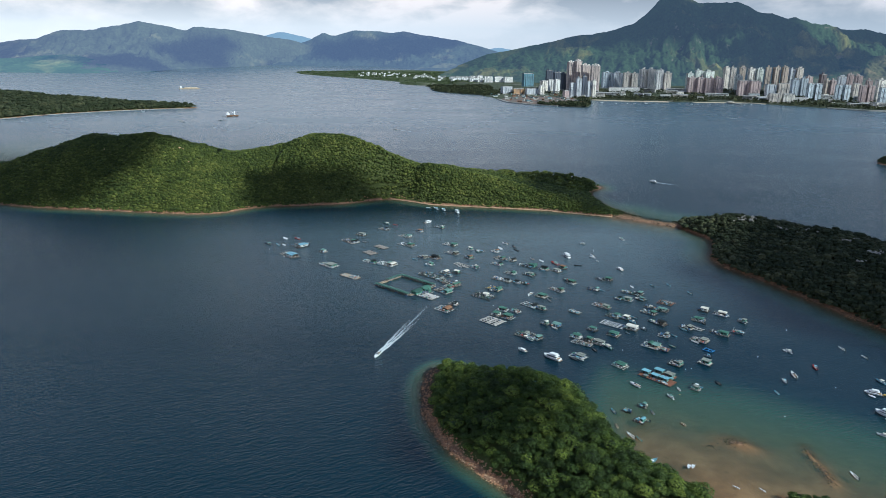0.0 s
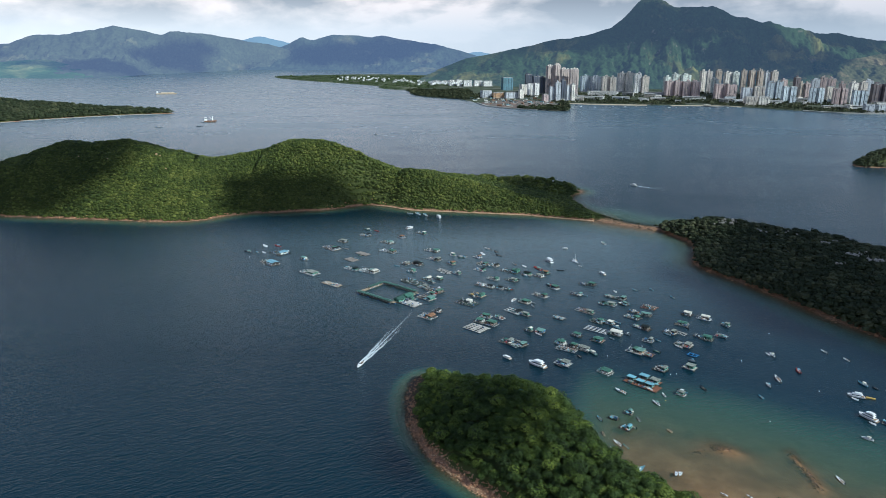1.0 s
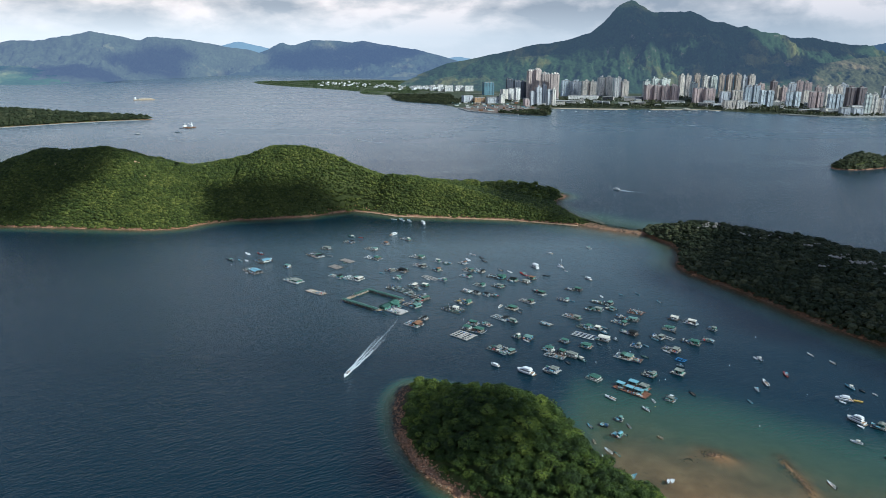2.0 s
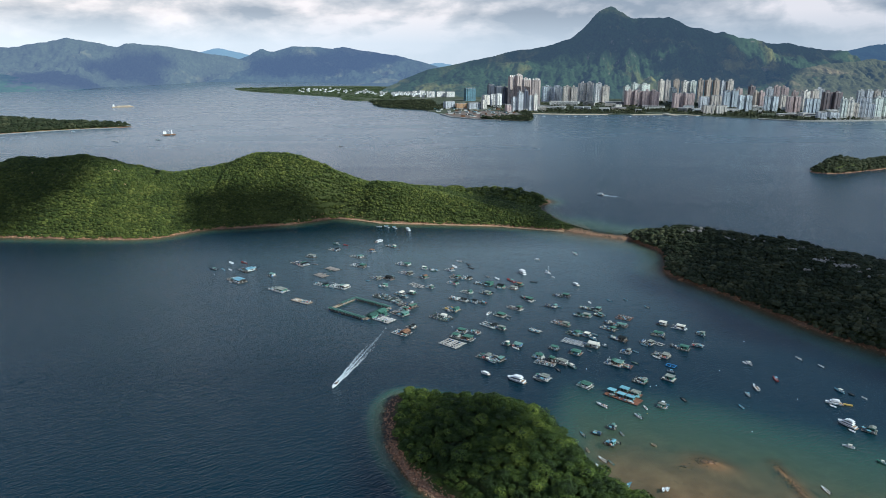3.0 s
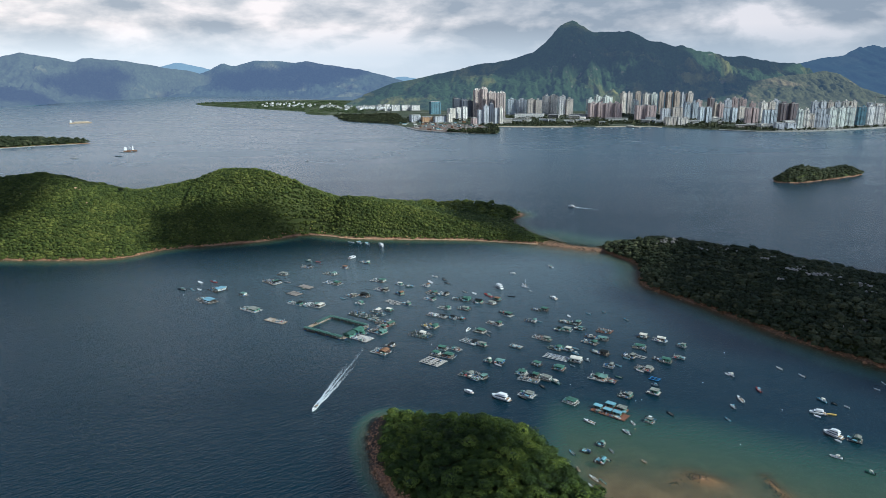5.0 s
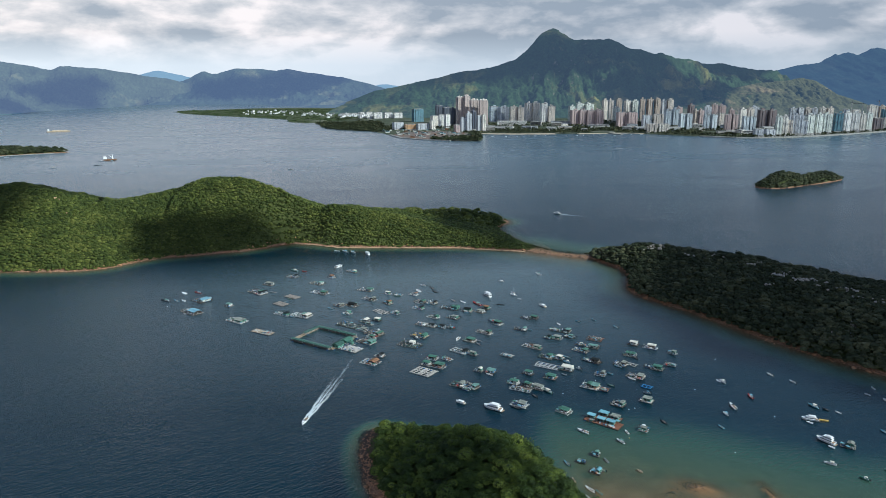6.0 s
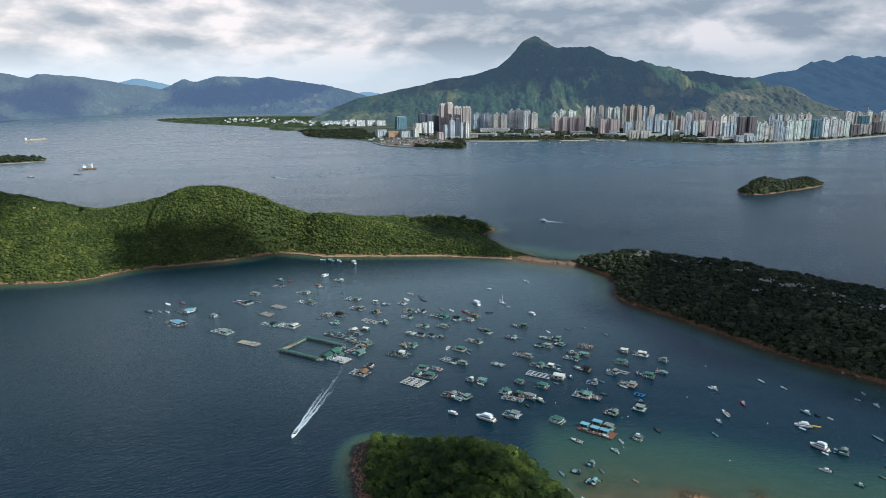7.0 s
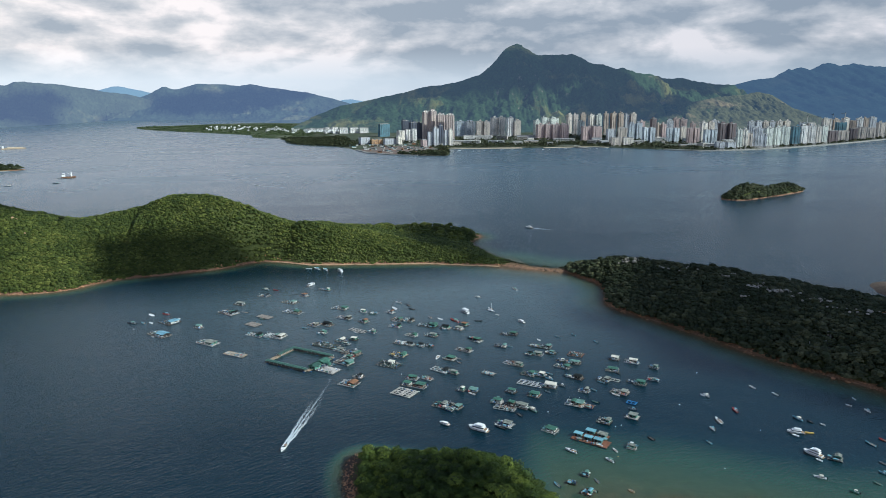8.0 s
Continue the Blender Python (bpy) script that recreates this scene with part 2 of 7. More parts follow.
def sea_build(t, b):
    v = place(t)
    depth = attr(t, "depth")
    clear = calc(t, "POWER", 2.718, calc(t, "MULTIPLY", depth, -0.45))
    gust = noisy(t, v, 0.0045, 4, 0.5, 0.8, (1.0, 2.2, 1.0))
    axes_n = t.nodes.new("ShaderNodeSeparateXYZ")
    t.links.new(v, axes_n.inputs[0])
    wind = calc(t, "MULTIPLY", calc(t, "SUBTRACT", axes_n.outputs[1], 700.0), 0.00045, True)   # the open harbour is ruffled, the anchorage sheltered
    body = ramp(t, calc(t, "DIVIDE", depth, 12.0), (0.0, (0.050, 0.082, 0.056)), (0.22, (0.056, 0.098, 0.060)), (0.42, (0.036, 0.076, 0.056)), (0.65, (0.006, 0.025, 0.034)), (1.0, (0.0008, 0.0090, 0.0190)))
    upper = calc(t, "MULTIPLY", calc(t, "SUBTRACT", axes_n.outputs[1], 330.0), 0.005, True)   # sky sheen painted into the body colour towards the bay's head
    upper = calc(t, "MULTIPLY", upper, calc(t, "MULTIPLY", calc(t, "SUBTRACT", 625.0, axes_n.outputs[1]), 0.012, True))
    upper = calc(t, "MULTIPLY", upper, calc(t, "MULTIPLY", calc(t, "ADD", axes_n.outputs[0], 270.0), 0.004, True))
    upper = calc(t, "MULTIPLY", upper, calc(t, "MULTIPLY", calc(t, "SUBTRACT", 225.0, axes_n.outputs[0]), 0.012, True))
    body = mix(t, upper, body, (0.078, 0.110, 0.124))
    # west side painted paler, as if mirroring brighter cloud
    inlet = calc(t, "MULTIPLY", calc(t, "ADD", axes_n.outputs[0], 350.0), 0.001, True)
    open_water = calc(t, "MULTIPLY", calc(t, "SUBTRACT", axes_n.outputs[1], 700.0), 0.0016, True)
    sheen_body = mix(t, open_water, body, mix(t, inlet, (0.120, 0.160, 0.188), (0.058, 0.094, 0.122)))     # sky sheen and haze of the inner harbour painted into the colour
    t.links.new(sheen_body, b.inputs["Base Color"])
    rough = calc(t, "ADD", calc(t, "ADD", calc(t, "MULTIPLY", gust, 0.20), 0.09), calc(t, "MULTIPLY", open_water, 0.07))
    t.links.new(rough, b.inputs["Roughness"])
    b.inputs["IOR"].default_value = 1.33
    b.inputs["Specular IOR Level"].default_value = 0.5
    b.inputs["Specular Tint"].default_value = (0.55, 0.86, 1.0, 1)      # tints the reflected sky green-blue
    turned = t.nodes.new("ShaderNodeVectorRotate")
    turned.rotation_type = "Z_AXIS"
    turned.inputs["Angle"].default_value = radians(-28)          # wind waves cross the bay at a slant
    t.links.new(v, turned.inputs["Vector"])
    slant = turned.outputs[0]
    ripple = noisy(t, slant, 0.56, 2, 0.5, 0.3, (0.9, 1.9, 1.0))
    swell = noisy(t, v, 0.06, 3, 0.5, 0.5, (1.0, 1.7, 1.0))
    chop = noisy(t, slant, 0.30, 2, 0.5, 0.4, (0.6, 2.3, 1.0))
    h = calc(t, "ADD", calc(t, "MULTIPLY", ripple, 0.52), calc(t, "ADD", calc(t, "MULTIPLY", swell, 0.5), calc(t, "MULTIPLY", chop, 0.58)))
    far_calm = calc(t, "MULTIPLY", calc(t, "SUBTRACT", axes_n.outputs[1], 450.0), 0.0008, True)     # short chop near the bay, long low swell beyond
    relief(t, b, calc(t, "MULTIPLY", h, calc(t, "SUBTRACT", 1.0, calc(t, "MULTIPLY", far_calm, 0.88))), 0.62, 0.95)
    glass = t.nodes.new("ShaderNodeBsdfTransparent")
    glass.inputs[0].default_value = (0.90, 0.88, 0.79, 1)
    m = t.nodes.new("ShaderNodeMixShader")
    t.links.new(calc(t, "MULTIPLY", clear, 0.92), m.inputs[0])
    t.links.new(b.outputs[0], m.inputs[1])
    t.links.new(glass.outputs[0], m.inputs[2])
    t.links.new(m.outputs[0], t.nodes["Material Output"].inputs[0])


SEA = material("sea_water", sea_build, 0.12, 0.5)


def sand_build(t, b):
    v = place(t)
    wave = t.nodes.new("ShaderNodeTexWave")
    wave.inputs["Scale"].default_value = 0.34
    wave.inputs["Distortion"].default_value = 14.0
    wave.inputs["Detail"].default_value = 3.0
    t.links.new(v, wave.inputs["Vector"])
    patch = noisy(t, v, 0.06, 6, 0.65)
    c = ramp(t, patch, (0.28, (0.19, 0.100, 0.054)), (0.5, (0.37, 0.208, 0.112)), (0.72, (0.55, 0.345, 0.195)))
    c = mix(t, calc(t, "MULTIPLY", ramp(t, noisy(t, v, 0.05, 4), (0.45, (0, 0, 0)), (0.65, (1, 1, 1))), 0.20), c, wave.outputs["Color"], "OVERLAY")
    weed = ramp(t, noisy(t, v, 0.35, 6, 0.7), (0.60, (0, 0, 0)), (0.72, (1, 1, 1)))
    c = mix(t, calc(t, "MULTIPLY", weed, 0.6), c, (0.06, 0.05, 0.03))
    t.links.new(c, b.inputs["Base Color"])
    relief(t, b, wave.outputs["Fac"], 0.25, 0.08)


SAND = material("wet_sand", sand_build, 0.75, 0.3)
BEACH = painted("pale_beach", (0.52, 0.43, 0.31), 0.9, 0.1, 0.3, 0.15)
SHORE_SAND = painted("tan_shore_sand", (0.42, 0.27, 0.16), 0.9, 0.1, 0.45, 0.2)
ROCK = painted("shore_boulder", (0.40, 0.215, 0.115), 0.9, 0.15, 0.5, 0.6)
ROCK_PALE = painted("pale_tan_rock", (0.48, 0.32, 0.19), 0.9, 0.15, 0.4, 0.6)
ROCK_BROWN = painted("weedy_brown_rock", (0.17, 0.115, 0.078), 0.9, 0.2, 0.4, 0.6)
ROCK_GREY = painted("grey_granite", (0.34, 0.305, 0.255), 0.9, 0.15, 0.4, 0.5)
ROCK_DARK = painted("dark_reef_rock", (0.10, 0.075, 0.055), 0.9, 0.2, 0.4, 0.6)
STONE = painted("seawall_stone", (0.34, 0.33, 0.30), 0.85, 0.2, 0.3, 0.2)
FOAM = painted("foam", (0.75, 0.80, 0.82), 0.7, 0.2, 0.1, 1.0)
FOAM.node_tree.nodes["Principled BSDF"].inputs["Alpha"].default_value = 0.6

TIMBER = painted("weathered_timber", (0.21, 0.185, 0.15), 0.9, 0.1, 0.45, 0.9)
TIMBER_DARK = painted("dark_wet_timber", (0.075, 0.065, 0.055), 0.85, 0.2, 0.4, 0.9)
TIMBER_RED = painted("reddish_timber", (0.22, 0.105, 0.065), 0.9, 0.1, 0.35, 0.9)
TIMBER_GREY = painted("grey_brown_dock_boards", (0.30, 0.265, 0.225), 0.9, 0.1, 0.35, 0.9)
TIMBER_TAN = painted("tan_plywood", (0.40, 0.31, 0.21), 0.85, 0.15, 0.35, 0.9)
DECK_PALE = painted("pale_deck_boards", (0.48, 0.45, 0.40), 0.85, 0.15, 0.35, 0.8)
FLOAT_BLUE = painted("blue_plastic_drum", (0.03, 0.10, 0.28), 0.4, 0.5, 0.2)
FLOAT_GREY = painted("grey_foam_float", (0.45, 0.45, 0.43), 0.8, 0.2, 0.4)
ROOF_GREEN = painted("green_tarpaulin_roof", (0.070, 0.155, 0.112), 0.7, 0.25, 0.4, 0.7)
ROOF_MOSS = painted("mossy_dark_green_sheet_roof", (0.045, 0.095, 0.075), 0.75, 0.25, 0.45, 0.5)
ROOF_TEAL = painted("teal_sheet_roof", (0.150, 0.255, 0.215), 0.6, 0.3, 0.35, 0.7)
ROOF_BLUE = painted("sky_blue_sheet_roof", (0.20, 0.39, 0.45), 0.5, 0.4, 0.2, 0.7)
ROOF_WHITE = painted("white_canvas_roof", (0.66, 0.62, 0.52), 0.7, 0.2, 0.2, 0.7)
ROOF_GREY = painted("rusty_grey_sheet_roof", (0.24, 0.25, 0.21), 0.75, 0.25, 0.45, 0.8)
ROOF_DARK = painted("black_shade_net_roof", (0.020, 0.024, 0.024), 0.9, 0.1, 0.3, 0.7)
ROOF_RUST = painted("rust_brown_roof", (0.24, 0.13, 0.07), 0.8, 0.2, 0.4, 0.8)
WALL_GREEN = painted("green_painted_board_wall", (0.12, 0.27, 0.20), 0.7, 0.25, 0.3)
WALL_WHITE = painted("white_board_wall", (0.60, 0.60, 0.55), 0.7, 0.25, 0.3)
WALL_CREAM = painted("cream_board_wall", (0.58, 0.52, 0.34), 0.7, 0.25, 0.25)
WALL_DARK = painted("dark_doorway", (0.025, 0.028, 0.028), 0.8, 0.2, 0.2)
BLUE_PAINT = painted("blue_paint", (0.06, 0.20, 0.42), 0.5, 0.4, 0.3)
BLUE_PALE = painted("faded_blue_paint", (0.20, 0.36, 0.44), 0.6, 0.3, 0.3)
YELLOW = painted("yellow_plastic", (0.60, 0.40, 0.09), 0.5, 0.4, 0.2)
ORANGE = painted("orange_plastic", (0.46, 0.20, 0.08), 0.5, 0.4, 0.2)
RED = painted("red_paint", (0.42, 0.05, 0.04), 0.5, 0.4, 0.25)
HULL_WHITE = painted("white_gelcoat", (0.80, 0.80, 0.78), 0.25, 0.5, 0.06, 0.6)
HULL_GREY = painted("grey_hull_paint", (0.26, 0.29, 0.31), 0.5, 0.4, 0.25)
HULL_DARK = painted("dark_hull_paint", (0.03, 0.04, 0.05), 0.5, 0.4, 0.25)
TEAK = painted("teak_deck", (0.30, 0.21, 0.13), 0.7, 0.2, 0.25)
BLACK = painted("black_rubber", (0.018, 0.018, 0.018), 0.6, 0.3, 0.2)
STEEL = painted("galvanised_steel", (0.42, 0.43, 0.44), 0.45, 0.5, 0.25, 1.5, 0.6)
GLASS = material("tinted_glass", lambda t, b: t.links.new(ramp(t, noisy(t, place(t), 0.4, 2), (0, (0.010, 0.014, 0.018)), (1, (0.03, 0.04, 0.05))), b.inputs["Base Color"]), 0.06, 0.8)
NET = painted("green_pen_net", (0.05, 0.10, 0.085), 0.9, 0.1, 0.4)


def tower_wall(name, wall, band, floor=2.9, bay=3.1, glassy=0.30):
    """Rendered concrete with rows of small windows floor by floor."""
    def build(t, b):
        v = own(t)
        s = t.nodes.new("ShaderNodeSeparateXYZ")
        t.links.new(v, s.inputs[0])
        across = calc(t, "ADD", s.outputs[0], s.outputs[1])
        up_f = calc(t, "FRACT", calc(t, "DIVIDE", s.outputs[2], floor))
        side_f = calc(t, "FRACT", calc(t, "DIVIDE", across, bay))
        row = calc(t, "MULTIPLY", calc(t, "GREATER_THAN", up_f, 0.38), calc(t, "LESS_THAN", up_f, 0.86))
        col = calc(t, "MULTIPLY", calc(t, "GREATER_THAN", side_f, 0.28), calc(t, "LESS_THAN", side_f, 0.28 + glassy * 1.6))
        pane = calc(t, "MULTIPLY", row, col)
        weather = noisy(t, v, 0.09, 5, 0.6, 0, (1, 1, 0.25))
        rnd = t.nodes.new("ShaderNodeObjectInfo").outputs["Random"]
        c = mix(t, ramp(t, weather, (0.35, (0, 0, 0)), (0.65, (1, 1, 1))), wall, band)
        c = mix(t, 1.0, c, ramp(t, calc(t, "ADD", calc(t, "MULTIPLY", rnd, 0.3), 0.8), (0, (0, 0, 0)), (1, (1, 1, 1))), "MULTIPLY")
        t.links.new(mix(t, pane, c, (0.085, 0.10, 0.115)), b.inputs["Base Color"])
        t.links.new(calc(t, "SUBTRACT", 0.75, calc(t, "MULTIPLY", pane, 0.6)), b.inputs["Roughness"])
    return material(name, build, 0.75, 0.3)


TOWER = {
    "cream": tower_wall("cream_tower_wall", (0.84, 0.79, 0.70), (0.74, 0.69, 0.60)),
    "white": tower_wall("white_tower_wall", (0.86, 0.84, 0.79), (0.80, 0.78, 0.73)),
    "grey": tower_wall("grey_tower_wall", (0.60, 0.62, 0.64), (0.50, 0.52, 0.55)),
    "blue": tower_wall("pale_blue_tower_wall", (0.64, 0.70, 0.73), (0.55, 0.61, 0.65)),
    "pink": tower_wall("pinkish_tower_wall", (0.57, 0.45, 0.41), (0.48, 0.37, 0.35)),
    "tan": tower_wall("tan_tower_wall", (0.55, 0.46, 0.37), (0.46, 0.38, 0.31)),
    "brown": tower_wall("dark_brown_tower_wall", (0.21, 0.17, 0.17), (0.16, 0.13, 0.13)),
    "dark": tower_wall("dark_slate_tower_wall", (0.11, 0.12, 0.16), (0.09, 0.10, 0.12)),
    "teal": tower_wall("teal_glass_tower_wall", (0.17, 0.32, 0.38), (0.14, 0.25, 0.30), 2.9, 2.4, 0.42),
    "mint": tower_wall("pale_green_tower_wall", (0.76, 0.79, 0.71), (0.66, 0.70, 0.63)),
    "orange": tower_wall("orange_block_wall", (0.62, 0.39, 0.20), (0.54, 0.33, 0.17)),
    "beige": tower_wall("beige_tower_wall", (0.70, 0.63, 0.54), (0.59, 0.53, 0.46)),
    "rose": tower_wall("rose_beige_tower_wall", (0.60, 0.50, 0.44), (0.50, 0.41, 0.37)),
}
# darker than the bays: the wells' shade is in this colour
RECESS = painted("light_well_painted_shade", (0.24, 0.235, 0.23), 0.8, 0.2, 0.2, 0.2)
ROOF_CONCRETE = painted("concrete_roof", (0.36, 0.35, 0.33), 0.9, 0.1, 0.3, 0.2)

# ---- mesh helpers ----


def mesh(name, verts, faces, mat=None, tint=None, smooth=False):
    me = bpy.data.meshes.new(name)
    me.from_pydata([tuple(map(float, v)) for v in verts] if not isinstance(verts, np.ndarray) else verts.tolist(), [], faces if not isinstance(faces, np.ndarray) else faces.tolist())
    if mat:
        me.materials.append(mat)
    if tint is not None:
        a = me.attributes.new("tint", "FLOAT", "POINT")
        a.data.foreach_set("value", np.asarray(tint, dtype=np.float32))
    if smooth:
        me.shade_smooth()
    me.update()
    return me


def thing(name, label, category, m=Matrix(), group="", kind=""):
    ob = new(name)
    ob.empty_display_size = 0.2
    ob.matrix_world = m
    return tagged(ob, label, category, group, kind)


def part(name, geo, mat, parent, label="", smooth=False, many=False):
    ob = new(name, mesh(name, geo[0], geo[1], mat, None, smooth))
    ob.parent = parent
    tagged(ob, label, kind="stuff" if many else "")
    return ob


def join(*geos):
    v, f = [], []
    for g in geos:
        k = len(v)
        v += list(g[0])
        f += [tuple(i + k for i in q) for q in g[1]]
    return v, f


def box(x, y, z, sx, sy, sz, turn=0.0, taper=1.0):
    """A block from its base centre; taper narrows the top."""
    c, s = math.cos(turn), math.sin(turn)
    v = []
    for h, k in ((0, 1.0), (sz, taper)):
        for a, b in ((-1, -1), (1, -1), (1, 1), (-1, 1)):
            px, py = a * sx / 2 * k, b * sy / 2 * k
            v.append((x + px * c - py * s, y + px * s + py * c, z + h))
    return v, [(3, 2, 1, 0), (4, 5, 6, 7), (0, 1, 5, 4), (1, 2, 6, 5), (2, 3, 7, 6), (3, 0, 4, 7)]


def gable(x, y, z, sx, sy, rise, thick=0.1, axis="x"):
    """A pitched sheet with thickness: eaves at z, ridge along the axis."""
    def at(u, w, h):
        return (x + u, y + w, z + h) if axis == "x" else (x + w, y + u, z + h)
    lx, ly = (sx, sy) if axis == "x" else (sy, sx)
    a, b = lx / 2, ly / 2
    v = []
    for u in (-a, a):
        v += [at(u, -b, 0), at(u, 0, rise), at(u, b, 0), at(u, b, thick), at(u, 0, rise + thick), at(u, -b, thick)]
    f = [(5, 4, 3, 2, 1, 0), (6, 7, 8, 9, 10, 11)] + [(i, (i + 1) % 6, (i + 1) % 6 + 6, i + 6) for i in range(6)]
    return v, f


def barrel(x, y, z, sx, sy, rise, n=8):
    """A rounded canopy over a rectangle, closed at its ends."""
    v, f = [], []
    for k in range(n + 1):
        a = math.pi * k / n
        for u in (-sx / 2, sx / 2):
            v.append((x + u, y - math.cos(a) * sy / 2, z + math.sin(a) * rise))
    for k in range(n):
        f.append((2 * k, 2 * k + 1, 2 * k + 3, 2 * k + 2))
    f += [tuple(2 * k for k in range(n + 1)), tuple(2 * k + 1 for k in range(n, -1, -1)), (0, 2 * n, 2 * n + 1, 1)]
    return v, f


def drum(p, q, r, n=8, r2=None):
    p, q = Vector(p), Vector(q)
    d = (q - p).normalized()
    a = d.orthogonal().normalized()
    b = d.cross(a)
    v = []
    for c, rad in ((p, r), (q, r if r2 is None else r2)):
        v += [tuple(c + (a * math.cos(2 * math.pi * k / n) + b * math.sin(2 * math.pi * k / n)) * rad) for k in range(n)]
    f = [(k, (k + 1) % n, (k + 1) % n + n, k + n) for k in range(n)] + [tuple(range(n - 1, -1, -1)), tuple(range(n, 2 * n))]
    return v, f


def boulder(rng, x, y, z, r, squash=0.7):
    """A faceted, uneven stone."""
    v, f = [(x, y, z - r * squash)], []
    for ring, (h, k) in enumerate(((-0.45, 0.9), (0.25, 0.95), (0.75, 0.55))):
        for i in range(6):
            a = 2 * math.pi * (i + 0.5 * (ring % 2)) / 6
            q = r * k * rng.uniform(0.75, 1.2)
            v.append((x + math.cos(a) * q, y + math.sin(a) * q, z + h * r * squash * rng.uniform(0.8, 1.2)))
    v.append((x, y, z + r * squash * rng.uniform(0.85, 1.15)))
    for i in range(6):
        j = (i + 1) % 6
        f += [(0, 1 + j, 1 + i), (1 + i, 1 + j, 7 + j, 7 + i), (7 + i, 7 + j, 13 + j, 13 + i), (13 + i, 13 + j, 19)]
    return v, f

# ---- land and sea ----


def inside_distance(poly, x, y):
    """Distance to a closed shoreline, positive inside it."""
    p = np.array(poly, dtype=float)
    q = np.roll(p, -1, axis=0)
    best = np.full(x.shape, 1e18)
    odd = np.zeros(x.shape, dtype=bool)
    for (ax, ay), (bx, by) in zip(p, q):
        dx, dy = bx - ax, by - ay
        k = np.clip(((x - ax) * dx + (y - ay) * dy) / (dx * dx + dy * dy + 1e-9), 0, 1)
        best = np.minimum(best, (x - ax - k * dx) ** 2 + (y - ay - k * dy) ** 2)
        cross = (ay > y) != (by > y)
        odd ^= cross & (x < dx * (y - ay) / (dy if dy else 1e-9) + ax)
    return np.sqrt(best) * np.where(odd, 1, -1)


def rounded(poly, times=2):
    """A shoreline with its corners cut."""
    p = [Vector(a) for a in poly]
    for _ in range(times):
        p = [w for a, b in zip(p, p[1:] + p[:1]) for w in (a.lerp(b, 0.25), a.lerp(b, 0.75))]
    return [(a.x, a.y) for a in p]


def wobble(x, y, size, seed=0.0):
    """Cheap smooth unevenness, about -1 to 1, with features of that size."""
    out = np.zeros_like(x)
    for k, (a, b, w) in enumerate(((1.0, 0.3, 0.4), (-0.55, 1.1, 0.3), (1.9, -1.4, 0.17), (-2.6, -2.2, 0.13), (4.1, 3.3, 0.08), (-5.7, 4.9, 0.06))):
        out += w * np.sin((a * x + b * y) * 2.4 / size + seed * (k + 1.3) + 1.7 * np.sin((b * x - a * y) * 1.3 / size + seed))
    return out


def spine(ridge, x, y):
    """Distance to a ridge line and the height of its nearest point."""
    best, top = np.full(x.shape, 1e18), np.zeros(x.shape)
    for (ax, ay, ah), (bx, by, bh) in zip(ridge, ridge[1:]):
        dx, dy = bx - ax, by - ay
        k = np.clip(((x - ax) * dx + (y - ay) * dy) / (dx * dx + dy * dy + 1e-9), 0, 1)
        d = np.hypot(x - ax - k * dx, y - ay - k * dy)
        near = d < best
        best, top = np.where(near, d, best), np.where(near, ah + k * (bh - ah), top)
    return best, top


class Island:
    def __init__(self, shore, ridges, skirt=0.35, power=1.25, rough=0.10, bluff=0.0):
        self.shore, self.ridges, self.skirt, self.power, self.rough, self.bluff = rounded(shore), ridges, skirt, power, rough, bluff

    def height(self, x, y):
        x, y = np.asarray(x, dtype=float), np.asarray(y, dtype=float)
        d = inside_distance(self.shore, x, y) + wobble(x, y, 14, 3.0) * 1.2
        h = np.zeros_like(x)
        for r in self.ridges:
            dr, top = spine(r, x, y)
            k = dr / (dr + np.maximum(d, 0.01))
            h = np.maximum(h, top * (1 - k ** self.power) * np.clip(d / 6, 0, 1) ** 0.5)
        h = h * (1 + self.rough * wobble(x, y, 45, 1.0)) + np.clip(d, 0, 9) * 0.10 + self.bluff * np.clip(d - 4, 0, 3)
        return np.where(d > 0, h, d * self.skirt), d

    def land(self, name, step, mat, label):
        xs, ys = [p[0] for p in self.shore], [p[1] for p in self.shore]
        gx, gy = np.arange(min(xs) - 14, max(xs) + 14, step), np.arange(min(ys) - 14, max(ys) + 14, step)
        return sheet(name, gx, gy, lambda x, y: self.height(x, y)[0] + wobble(x, y, 5, 2.0) * 0.12, mat, label)


def sheet(name, gx, gy, fn, mat, label, category="ground", values=None):
    x, y = np.meshgrid(gx, gy)
    z = fn(x, y)
    n, m = len(gy), len(gx)
    v = np.stack([x.ravel(), y.ravel(), z.ravel()], 1)
    i = (np.arange(n - 1)[:, None] * m + np.arange(m - 1)[None, :]).ravel()
    me = mesh(name, v, np.stack([i, i + 1, i + m + 1, i + m], 1), mat, None, True)
    if values:
        a = me.attributes.new(values[0], "FLOAT", "POINT")
        a.data.foreach_set("value", values[1](x, y).ravel().astype(np.float32))
    return tagged(new(name, me), label, category, kind="structure")


